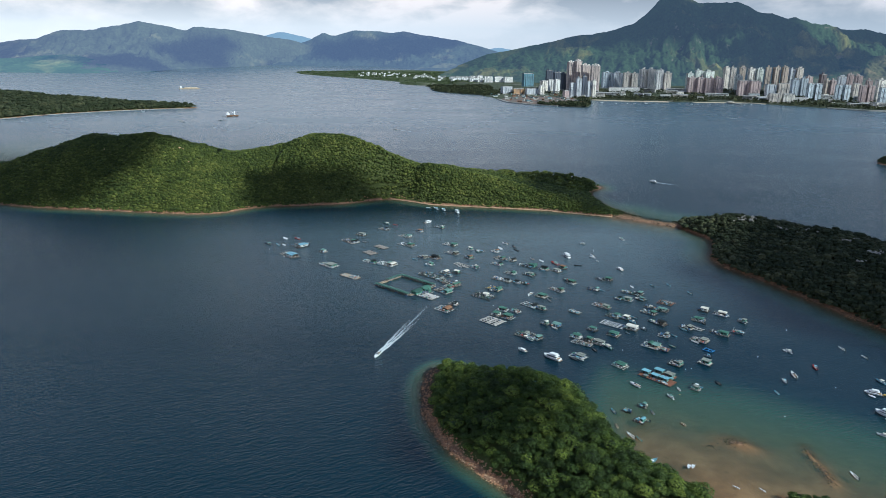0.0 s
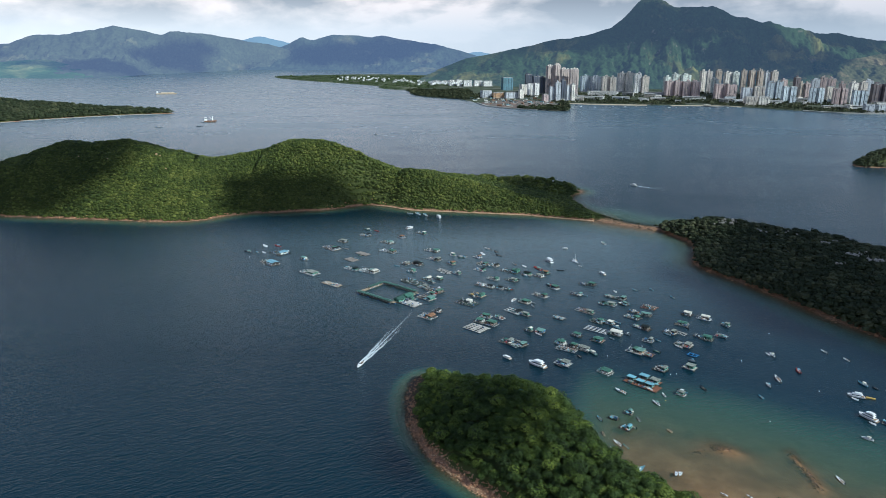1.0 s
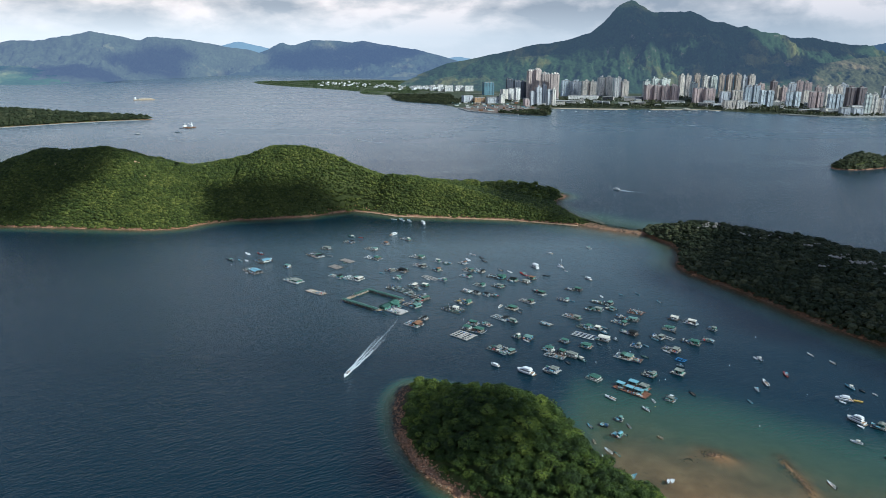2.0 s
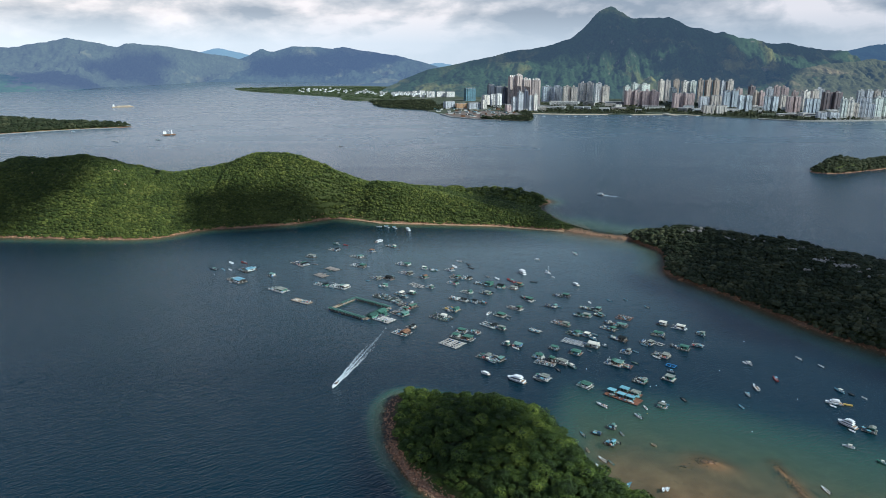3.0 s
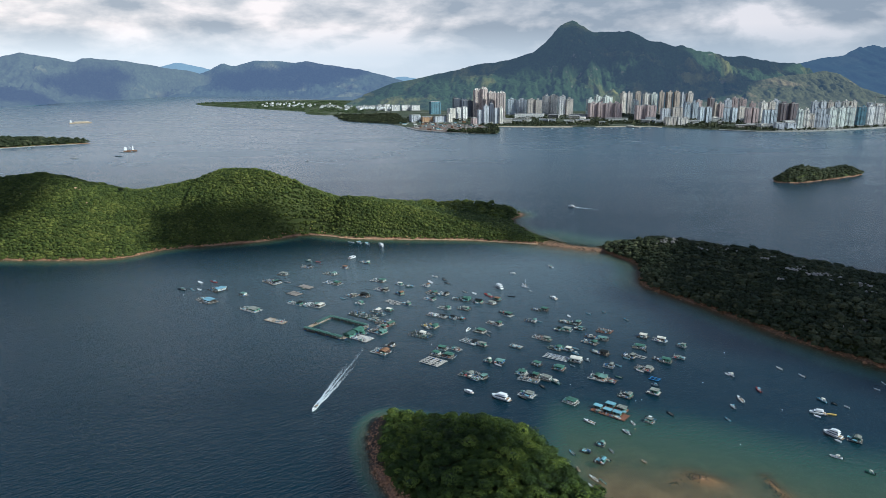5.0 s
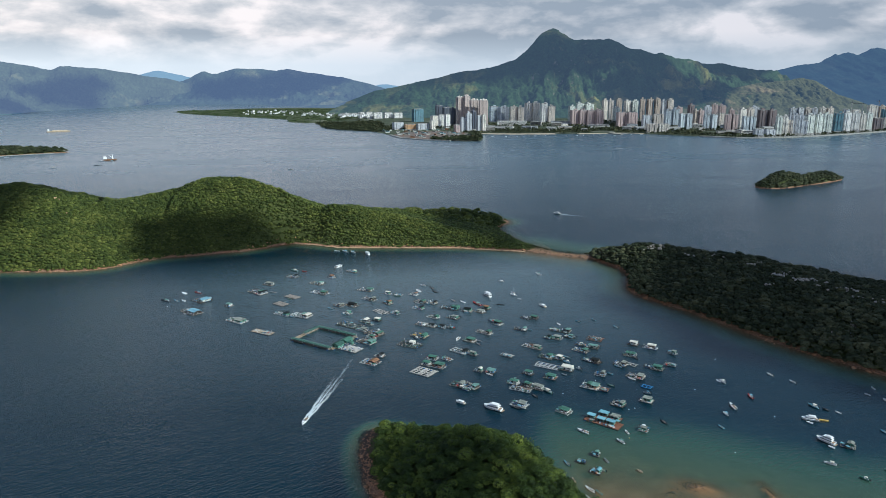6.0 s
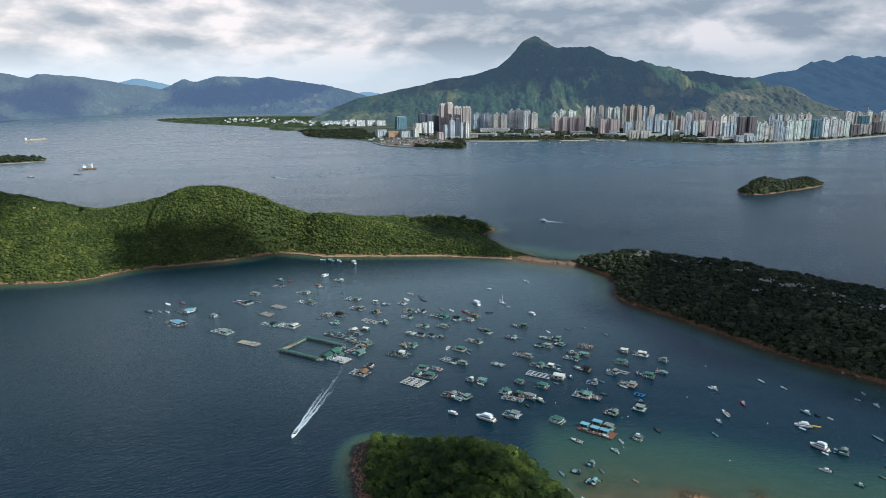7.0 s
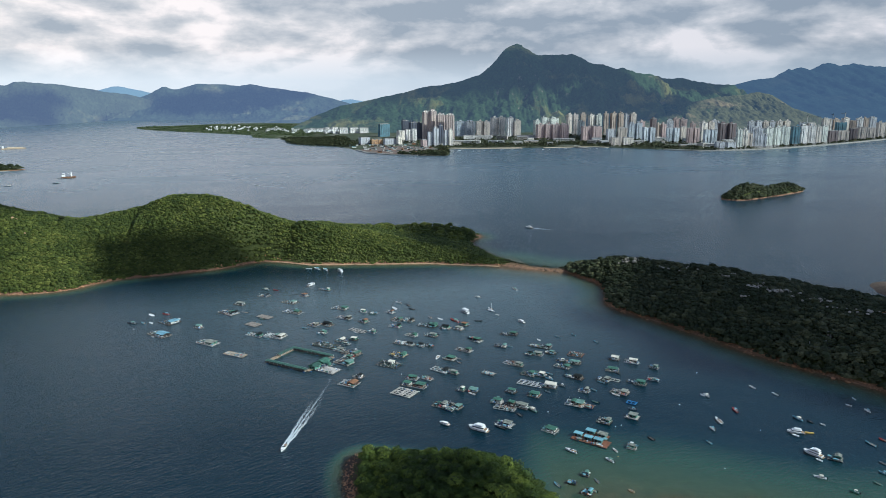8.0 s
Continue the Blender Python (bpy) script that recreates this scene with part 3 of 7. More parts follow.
near_isle = Island([(50, 150), (36, 184), (25, 204), (23, 207), (19, 212), (14, 218), (9, 223), (4, 230), (1, 236), (-3, 245), (-6, 254), (-8, 268), (-9, 280), (-8, 292), (-5, 300), (1, 305), (16, 297), (34, 289), (52, 276), (62, 264), (66, 252), (67, 239), (68, 227), (71, 217), (79, 208), (88, 199), (100, 188), (125, 168), (146, 138)],
                   [[(6, 284, 4), (20, 272, 10), (36, 254, 16), (51, 228, 15), (72, 185, 13), (96, 145, 13)]], 0.30, 1.7, 0.08)
big_isle = Island([(-700, 720), (-560, 690), (-470, 650), (-414, 634), (-352, 618), (-299, 613), (-244, 603), (-209, 602), (-194, 609), (-174, 632), (-120, 641), (-89, 649), (-58, 671), (-36, 663), (-13, 647), (29, 639), (61, 633), (92, 627), (121, 615), (156, 602), (164, 612), (152, 650), (146, 706), (172, 729), (162, 752), (60, 790), (-60, 800), (-250, 830), (-450, 830), (-650, 860)],
                  [[(-640, 760, 18), (-520, 730, 22), (-443, 690, 24), (-419, 700, 35), (-386, 705, 46), (-362, 705, 53), (-333, 705, 52), (-293, 705, 55), (-277, 705, 51), (-249, 705, 45), (-229, 705, 38), (-193, 710, 37)],
                   [(-193, 710, 38), (-163, 715, 43), (-138, 710, 57), (-117, 705, 60), (-94, 700, 55), (-71, 695, 46), (-48, 690, 37), (-25, 685, 29), (-14, 680, 33), (8, 675, 27), (41, 670, 22), (62, 662, 19), (94, 648, 12), (124, 632, 6), (146, 614, 2)],
                   [(62, 740, 6), (92, 748, 9), (114, 750, 10), (136, 745, 7), (152, 738, 3)]], 0.16, 1.5, 0.07)
east_isle = Island([(199, 569), (207, 542), (212, 526), (206, 502), (191, 478), (198, 455), (210, 432), (219, 409), (229, 378), (244, 346), (259, 322), (268, 301), (290, 265), (338, 225), (430, 250), (440, 330), (400, 410), (360, 475), (312, 530), (262, 574), (216, 588), (203, 584)],
                   [[(206, 573, 1), (218, 556, 6), (234, 550, 11), (248, 540, 11), (268, 520, 9), (286, 500, 12), (293, 475, 11), (299, 450, 11), (303, 425, 12), (306, 398, 12), (314, 360, 15), (335, 300, 20), (370, 250, 22)]], 0.22, 1.8, 0.08)
small_isle = Island([(560, 901), (572, 884), (600, 884), (628, 896), (680, 916), (739, 944), (723, 961), (660, 950), (590, 925)],
                    [[(570, 897, 4), (588, 899, 11), (606, 904, 17), (626, 909, 15), (648, 916, 7), (672, 924, 10), (700, 935, 10), (718, 942, 6), (730, 947, 1)]], 0.2, 1.6)
reef = Island([(400, 447), (413, 478), (431, 486), (470, 480), (470, 440), (430, 430)], [[(418, 466, 1.6), (450, 460, 2.0)]], 0.2)
spit = Island([(-1250, 1200), (-1000, 1260), (-837, 1327), (-804, 1412), (-703, 1500), (-640, 1542), (-575, 1568), (-552, 1582), (-560, 1600), (-600, 1622), (-705, 1660), (-900, 1720), (-1250, 1800)],
              [[(-1200, 1600, 32), (-1059, 1640, 27), (-945, 1610, 21), (-847, 1590, 15), (-779, 1590, 12), (-712, 1580, 8), (-620, 1586, 5), (-575, 1590, 3)]], 0.2, 2.0)
near_isle.land("ground_near_islet", 1.5, GROUND, "wooded rocky islet ground with reddish brown shore")
big_isle.land("ground_long_island", 4.0, GROUND, "long hilly island with a thin tan shoreline")
east_isle.land("ground_east_island", 2.5, GROUND, "low dark wooded island with a brown shore")
small_isle.land("ground_small_islet", 4.0, GROUND, "small far wooded islet with a pale shore")
reef.land("ground_reef", 3.0, ROCK_DARK, "flat brown rock reef behind the island")
spit.land("ground_far_spit", 9.0, GROUND, "far low wooded headland with a road wall")

tombolo = Island([(150, 607), (162, 594), (177, 583), (190, 574), (199, 567), (206, 573), (203, 579), (192, 583), (182, 590), (169, 602), (162, 616), (152, 620)], [[(158, 608, 1.0), (180, 587, 0.9), (200, 573, 1.2)]], 0.35)
tombolo.land("ground_sand_bar", 1.5, GROUND, "narrow rocky sand bar joining two islands")

FLAT = [(70, 243), (78, 240), (90, 237), (104, 231), (118, 222), (126, 215), (136, 208), (148, 200), (170, 190), (230, 165), (240, 120), (80, 120), (76, 226)]


def sand_depth(x, y):
    """Depth of the sandy cove: a drying flat that falls away to the anchorage."""
    d = -inside_distance(FLAT, x, y)
    out = np.clip(d, 0, None)
    z = 1.28 + 0.050 * out + 0.0007 * out ** 2 + np.clip(d, -24, 0) * 0.040
    return z + wobble(x, y, 18, 5.0) * 0.16


def bars(x, y):
    """How far the sand is heaped up to the surface, 0 to 1: a round bank, a long rocky bar and a small patch."""
    along = (x - 116) * 0.8 - (y - 238) * 0.6
    across = (x - 116) * 0.6 + (y - 238) * 0.8
    hump = np.exp(-np.abs(along / 9.5) ** 2.0 - np.abs(across / 5.0) ** 2.0)
    d, _ = spine([(140.5, 237, 0), (139.8, 230, 0), (140.2, 222, 0), (139.4, 213, 0)], x, y)
    bar = 0.8 * np.exp(-(d / 2.2) ** 2) * (0.75 + 0.25 * wobble(x, y, 5, 2.0)) + 0.28 * np.exp(-(d / 6.5) ** 2)
    patch = 0.7 * np.exp(-(((x - 104.6) / 2.6) ** 2 + ((y - 237.3) / 1.8) ** 2))
    return np.clip(hump + bar + patch, 0, 1)


def seabed(x, y):
    m = bars(x, y)
    return -np.clip(sand_depth(x, y), -0.4, 14) * (1 - m) + m * (0.10 + 0.16 * wobble(x, y, 3, 8.0))


sheet("seabed", np.arange(-60, 330, 2.0), np.arange(120, 400, 2.0), seabed, SAND, "rippled tan sand flat of a shallow cove")


def depth(x, y):
    d = sand_depth(x, y) * (1 - bars(x, y)) + np.clip(76 - x, 0, None) * 0.24
    for isle, slope in ((near_isle, 0.85), (big_isle, 0.42), (east_isle, 0.30), (tombolo, 0.16)):
        d = np.minimum(d, np.clip(-inside_distance(isle.shore, x, y), 0, 60) * slope + 0.15)
    return np.clip(d, 0.02, 30)


sea_x = np.concatenate([np.linspace(-9000, -760, 18), np.arange(-740, -60, 10), np.arange(-60, 250, 2.5), np.arange(250, 480, 8), np.linspace(500, 9000, 18)])
sea_y = np.concatenate([np.linspace(-6000, 100, 14), np.arange(120, 330, 2.5), np.arange(330, 820, 8), np.linspace(840, 9000, 24)])
tagged(sheet("water", sea_x, sea_y, lambda x, y: x * 0, SEA, "dark blue-green rippled harbour water", "sea", ("depth", depth)))
floor_x = np.array([-9000.0, 9000.0])
sheet("ground_sea_floor", floor_x, np.array([-6000.0, 9000.0]), lambda x, y: x * 0 - 16, ROCK_DARK, "deep dark sea floor under the water")

# ---- hills ----


def hill_range(name, crest, foot, mat, label, nu=170, nv=46, gully=0.30, width=120.0, profile=0.85, seed=1.0, drop=300.0):
    """Slopes that rise from a foot line to a crest, cut by gullies and spurs, and fall off behind."""
    crest, foot = np.array(crest, dtype=float), np.array(foot, dtype=float)

    def along(p, u):
        s = np.concatenate([[0], np.cumsum(np.hypot(*np.diff(p[:, :2], axis=0).T))])
        return np.stack([np.interp(u * s[-1], s, p[:, k]) for k in range(p.shape[1])], 1)
    u = np.linspace(0, 1, nu)
    # foot and crest are paired by bearing, so that spurs run straight down
    c, f = along(crest, u), along(foot, u)
    soft = np.ones(5) / 5
    fold = min(width, 165.0)
    pad = np.pad(c[:, 2], 2, mode="edge")
    c[:, 2] = np.convolve(pad, soft, "valid")
    s = np.linspace(0, 1, nu) * np.hypot(*(crest[-1, :2] - crest[0, :2]))
    c[:, 2] *= 1 + 0.013 * wobble(s, s * 0.3, fold * 0.4, seed + 5) + 0.009 * wobble(s, s * 0.2, fold * 0.14, seed + 6)
    v = np.concatenate([np.linspace(0, 1, nv), 1 + np.linspace(0.06, 0.5, 6)])
    uu, vv = np.meshgrid(u, v)
    k = np.clip(vv, 0, 1)
    over = np.clip(vv - 1, 0, None)
    cx, cy, cz = (np.broadcast_to(c[:, i], uu.shape) for i in range(3))
    fx, fy = (np.broadcast_to(f[:, i], uu.shape) for i in range(2))
    x, y = fx + (cx - fx) * k, fy + (cy - fy) * k + over * drop * 2
    run = uu * np.hypot(*(crest[-1, :2] - crest[0, :2]))
    bend = run + 0.35 * width * wobble(run, vv * width * 3, width * 2.2, seed)
    branch = bend + width * 0.22 * (1 - k) * np.sin(bend / width * 1.4 + seed)
    down = vv * width * 1.3
    spur = (1 - np.abs(wobble(branch, down * 0.6, width * 0.62, seed))) * 0.56 + (1 - np.abs(wobble(branch, down * 0.8, width * 0.27, seed + 3))) * 0.30 + (1 - np.abs(wobble(branch, down * 1.2, width * 0.11, seed + 4))) * 0.14
    fine = wobble(x, y, fold * 0.33, seed) * 0.14 + (0.5 - np.abs(wobble(x, y, fold * 0.22, seed + 1))) * 0.10 + (0.5 - np.abs(wobble(x, y, fold * 0.09, seed + 3))) * 0.06
    body = k ** profile
    cut = gully * (k * (1 - k)) ** 0.7 * 1.6
    z = cz * (body * (1 - cut * (1 - spur)) + cut * fine) * (1 - over * 1.2)
    z = z + (k > 0.98) * wobble(x, y, fold * 0.12, seed + 2) * cz * 0.006
    n, m = uu.shape
    verts = np.stack([x.ravel(), y.ravel(), z.ravel() - 0.5], 1)
    i = (np.arange(n - 1)[:, None] * m + np.arange(m - 1)[None, :]).ravel()
    me = mesh(name, verts, np.stack([i, i + 1, i + m + 1, i + m], 1), mat, None, True)
    return tagged(new(name, me), label, "mountain", kind="structure")


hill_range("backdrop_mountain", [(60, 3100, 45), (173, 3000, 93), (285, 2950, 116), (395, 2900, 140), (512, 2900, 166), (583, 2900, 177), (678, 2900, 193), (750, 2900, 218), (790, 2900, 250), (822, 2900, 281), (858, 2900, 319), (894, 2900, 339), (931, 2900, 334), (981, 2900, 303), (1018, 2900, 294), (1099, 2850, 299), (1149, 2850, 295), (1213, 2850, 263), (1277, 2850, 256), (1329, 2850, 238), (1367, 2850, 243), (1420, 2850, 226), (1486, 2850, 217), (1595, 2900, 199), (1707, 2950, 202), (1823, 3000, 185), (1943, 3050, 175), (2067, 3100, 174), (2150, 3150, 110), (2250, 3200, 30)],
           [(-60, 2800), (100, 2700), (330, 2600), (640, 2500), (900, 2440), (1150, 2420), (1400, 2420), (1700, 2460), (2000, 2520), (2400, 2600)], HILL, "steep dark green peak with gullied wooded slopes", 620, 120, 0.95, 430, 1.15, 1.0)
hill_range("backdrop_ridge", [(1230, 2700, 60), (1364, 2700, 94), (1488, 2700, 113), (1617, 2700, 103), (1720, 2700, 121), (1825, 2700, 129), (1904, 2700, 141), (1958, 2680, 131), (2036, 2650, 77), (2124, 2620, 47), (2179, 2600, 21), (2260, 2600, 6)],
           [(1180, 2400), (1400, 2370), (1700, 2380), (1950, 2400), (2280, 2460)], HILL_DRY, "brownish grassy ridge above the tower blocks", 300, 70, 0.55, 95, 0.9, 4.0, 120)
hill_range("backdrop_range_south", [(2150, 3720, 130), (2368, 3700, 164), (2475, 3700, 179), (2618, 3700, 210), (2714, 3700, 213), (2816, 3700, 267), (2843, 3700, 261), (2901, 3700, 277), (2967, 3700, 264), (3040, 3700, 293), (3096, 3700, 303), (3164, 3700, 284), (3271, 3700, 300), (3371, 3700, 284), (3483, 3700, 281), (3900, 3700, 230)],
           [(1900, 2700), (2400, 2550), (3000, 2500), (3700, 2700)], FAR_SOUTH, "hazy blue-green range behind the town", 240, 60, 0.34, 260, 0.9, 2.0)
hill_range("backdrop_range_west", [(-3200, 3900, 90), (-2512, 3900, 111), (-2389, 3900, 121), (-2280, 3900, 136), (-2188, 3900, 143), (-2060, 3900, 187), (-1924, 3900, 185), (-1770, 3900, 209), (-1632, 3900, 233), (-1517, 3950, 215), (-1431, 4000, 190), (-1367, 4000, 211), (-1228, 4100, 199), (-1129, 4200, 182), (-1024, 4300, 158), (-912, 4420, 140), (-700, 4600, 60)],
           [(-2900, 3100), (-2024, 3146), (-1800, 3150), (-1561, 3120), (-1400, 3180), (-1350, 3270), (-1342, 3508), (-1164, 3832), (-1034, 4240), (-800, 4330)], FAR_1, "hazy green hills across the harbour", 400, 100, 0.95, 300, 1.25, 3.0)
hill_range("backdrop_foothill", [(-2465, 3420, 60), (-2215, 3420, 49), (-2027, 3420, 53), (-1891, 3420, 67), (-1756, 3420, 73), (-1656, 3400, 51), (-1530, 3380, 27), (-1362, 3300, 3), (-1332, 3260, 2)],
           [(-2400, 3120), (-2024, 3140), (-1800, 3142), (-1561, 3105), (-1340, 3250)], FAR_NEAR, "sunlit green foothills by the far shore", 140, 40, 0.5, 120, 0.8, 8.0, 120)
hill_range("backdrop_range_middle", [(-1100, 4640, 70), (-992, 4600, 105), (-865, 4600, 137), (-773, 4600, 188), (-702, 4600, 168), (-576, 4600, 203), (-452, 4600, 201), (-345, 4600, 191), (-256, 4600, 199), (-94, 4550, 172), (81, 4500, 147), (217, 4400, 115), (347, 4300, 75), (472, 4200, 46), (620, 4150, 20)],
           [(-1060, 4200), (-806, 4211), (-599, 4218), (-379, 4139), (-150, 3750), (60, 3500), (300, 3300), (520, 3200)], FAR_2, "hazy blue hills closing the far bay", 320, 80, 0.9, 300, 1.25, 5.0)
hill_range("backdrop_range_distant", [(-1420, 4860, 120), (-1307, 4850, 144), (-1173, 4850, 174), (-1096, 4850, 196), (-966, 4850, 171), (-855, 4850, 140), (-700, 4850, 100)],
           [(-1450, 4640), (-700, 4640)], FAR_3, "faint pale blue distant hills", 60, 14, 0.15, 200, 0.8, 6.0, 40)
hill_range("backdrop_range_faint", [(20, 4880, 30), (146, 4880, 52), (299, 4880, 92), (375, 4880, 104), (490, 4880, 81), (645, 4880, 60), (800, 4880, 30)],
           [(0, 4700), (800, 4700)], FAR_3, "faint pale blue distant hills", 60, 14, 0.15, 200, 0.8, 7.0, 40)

# flat land of the town and of the far peninsula
town_land = Island([(-140, 2620), (-54, 2388), (-40, 2200), (-11, 2121), (50, 2060), (105, 2021), (140, 1880), (158, 1785), (210, 1720), (270, 1684), (322, 1656), (346, 1668), (374, 1790), (388, 1890), (470, 1855), (636, 1828), (782, 1826), (864, 1724), (992, 1614), (1130, 1618), (1261, 1649), (1518, 1743), (1748, 1848), (2021, 1968), (2700, 2200), (2700, 2900), (300, 2900)],
                   [[(250, 2300, 5), (800, 2200, 5), (1300, 2050, 5), (2000, 2200, 5)]], 0.3, 0.6, 0.05)
town_land.land("ground_town", 16.0, material("town_ground", hill_build((0.05, 0.065, 0.035), (0.10, 0.11, 0.075), (0.24, 0.23, 0.20), (0.3, 0.3, 0.3), 0.0, 2.0), 0.9, 0.1), "built-up coastal flat with streets and parks")
far_flat = Island([(-712, 3404), (-660, 3230), (-595, 3125), (-480, 2990), (-378, 2889), (-240, 2730), (-155, 2637), (-168, 2520), (-100, 2440), (-30, 2420), (400, 2900), (500, 3300), (0, 3600), (-300, 3700), (-560, 3520)],
                  [[(-560, 3280, 4), (-300, 3100, 6), (-100, 2800, 8), (60, 2700, 10)]], 0.3, 0.8, 0.3)
far_flat.land("ground_far_peninsula", 16.0, material("peninsula_ground", hill_build((0.06, 0.078, 0.036), (0.09, 0.105, 0.055), (0.17, 0.17, 0.12), (0.3, 0.3, 0.3), 0.0, 2.0), 0.9, 0.1), "low green peninsula with scattered houses")

# ---- unseen cloud bodies, added between sun and land to cast shade ----
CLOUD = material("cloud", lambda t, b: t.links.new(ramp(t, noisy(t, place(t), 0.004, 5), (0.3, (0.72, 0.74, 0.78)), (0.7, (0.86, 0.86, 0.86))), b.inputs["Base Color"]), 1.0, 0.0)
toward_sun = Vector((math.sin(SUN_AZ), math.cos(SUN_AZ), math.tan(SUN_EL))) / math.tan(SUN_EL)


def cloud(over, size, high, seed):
    """An unseen lumpy cumulus at that height, added sunward of the place it shades."""
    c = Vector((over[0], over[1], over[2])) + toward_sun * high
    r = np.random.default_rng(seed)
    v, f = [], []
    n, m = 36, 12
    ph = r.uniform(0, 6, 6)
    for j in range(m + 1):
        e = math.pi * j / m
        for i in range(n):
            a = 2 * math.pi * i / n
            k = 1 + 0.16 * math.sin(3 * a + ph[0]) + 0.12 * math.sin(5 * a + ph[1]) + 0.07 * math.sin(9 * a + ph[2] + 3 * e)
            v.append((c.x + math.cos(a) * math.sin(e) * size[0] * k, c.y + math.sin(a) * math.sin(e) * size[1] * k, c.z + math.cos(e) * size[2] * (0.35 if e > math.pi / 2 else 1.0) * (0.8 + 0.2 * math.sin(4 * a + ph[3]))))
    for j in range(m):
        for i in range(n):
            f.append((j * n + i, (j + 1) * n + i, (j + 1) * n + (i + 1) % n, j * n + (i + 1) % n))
    return tagged(new("cloud", mesh("cloud", v, f, CLOUD, None, True)), "unseen cumulus cloud added to shade the land", "cloud", kind="structure")


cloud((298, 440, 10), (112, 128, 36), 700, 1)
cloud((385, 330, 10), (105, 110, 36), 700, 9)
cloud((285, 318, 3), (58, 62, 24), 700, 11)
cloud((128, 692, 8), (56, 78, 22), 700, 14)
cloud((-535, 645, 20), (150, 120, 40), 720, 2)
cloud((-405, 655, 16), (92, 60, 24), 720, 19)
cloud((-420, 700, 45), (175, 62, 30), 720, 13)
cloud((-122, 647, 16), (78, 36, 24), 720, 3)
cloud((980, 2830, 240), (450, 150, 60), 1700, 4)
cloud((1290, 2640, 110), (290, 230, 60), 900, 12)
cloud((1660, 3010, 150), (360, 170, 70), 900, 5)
# smaller than any real cloud; added to darken the islet's middle
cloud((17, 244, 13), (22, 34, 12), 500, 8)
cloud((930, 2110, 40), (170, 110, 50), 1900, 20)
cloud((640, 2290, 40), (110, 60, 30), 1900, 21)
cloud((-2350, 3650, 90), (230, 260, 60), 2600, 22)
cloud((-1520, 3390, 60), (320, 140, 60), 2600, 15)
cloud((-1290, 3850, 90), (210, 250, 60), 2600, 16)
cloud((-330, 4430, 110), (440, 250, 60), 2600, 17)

# ---- woods ----


def leaf_cloud(rng, centres, radii, per, size, squash=0.72, flat=0.3, corners=4):
    """Leaf clumps: small bent quads scattered in the shell of each crown, facing outward and up."""
    n = len(centres)
    total = n * per
    own_id = np.repeat(np.arange(n), per)
    d = rng.normal(size=(total, 3))
    d[:, 2] = np.abs(d[:, 2]) * 0.9 - 0.25 * (rng.random(total) < 0.35)
    d /= np.linalg.norm(d, axis=1, keepdims=True)
    lobes = rng.normal(size=(n, 5, 3))
    lobes /= np.linalg.norm(lobes, axis=2, keepdims=True)
    bulge = np.max(np.einsum("tk,tlk->tl", d, lobes[own_id]), axis=1)
    r = radii[own_id] * (0.72 + 0.36 * np.clip(bulge, 0, 1) ** 2) * rng.uniform(0.70, 1.08, total) ** 0.8
    p = centres[own_id] + d * r[:, None] * np.array([1, 1, squash])
    nrm = d + rng.normal(size=(total, 3)) * 0.5 + np.array([0, 0, flat])
    nrm /= np.linalg.norm(nrm, axis=1, keepdims=True)
    a = np.cross(nrm, rng.normal(size=(total, 3)))
    a /= np.linalg.norm(a, axis=1, keepdims=True)
    b = np.cross(nrm, a)
    s = size * radii[own_id] * rng.uniform(0.7, 1.35, total)
    a, b, fold = a * s[:, None], b * (s * rng.uniform(0.8, 1.1, total))[:, None], nrm * (s * 0.3)[:, None]
    ends = (p - a - fold, p - b + fold * 0.5, p + a - fold, p + b + fold * 0.5) if corners == 4 else (p - a - b * 0.6, p + a - b * 0.5 + fold * 0.4, p + b)
    v = np.stack(ends, 1).reshape(-1, 3)
    q = np.arange(total * corners).reshape(-1, corners)
    tint = np.repeat(rng.random(n)[own_id] * 0.8 + rng.random(total) * 0.2, corners)
    return v, q, tint


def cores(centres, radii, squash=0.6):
    """A lumpy inner body under the leaf clumps, six-sided, often tinted dark as shade."""
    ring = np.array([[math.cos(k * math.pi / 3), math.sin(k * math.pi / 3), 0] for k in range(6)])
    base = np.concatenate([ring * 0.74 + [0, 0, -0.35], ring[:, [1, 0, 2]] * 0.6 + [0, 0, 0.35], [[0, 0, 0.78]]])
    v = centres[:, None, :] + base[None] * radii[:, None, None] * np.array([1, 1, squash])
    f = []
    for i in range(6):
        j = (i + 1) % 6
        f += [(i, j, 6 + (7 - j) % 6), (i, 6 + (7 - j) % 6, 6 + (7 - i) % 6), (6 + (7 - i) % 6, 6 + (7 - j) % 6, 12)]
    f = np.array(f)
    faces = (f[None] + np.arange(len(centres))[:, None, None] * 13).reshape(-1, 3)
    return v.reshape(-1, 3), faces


def scatter(rng, isle, box_xy, spacing, low, keep=None):
    """Jittered grid of tree places on an island, inside its shore by `low` metres."""
    x0, x1, y0, y1 = box_xy
    x, y = np.meshgrid(np.arange(x0, x1, spacing), np.arange(y0, y1, spacing))
    x, y = x.ravel(), y.ravel()
    x, y = x + rng.uniform(-0.5, 0.5, x.size) * spacing, y + rng.uniform(-0.5, 0.5, y.size) * spacing
    h, d = isle.height(x, y)
    ok = d > low + wobble(x, y, 9, 4.0) * 1.5
    if keep is not None:
        ok &= keep(x, y)
    return np.stack([x[ok], y[ok], h[ok]], 1)


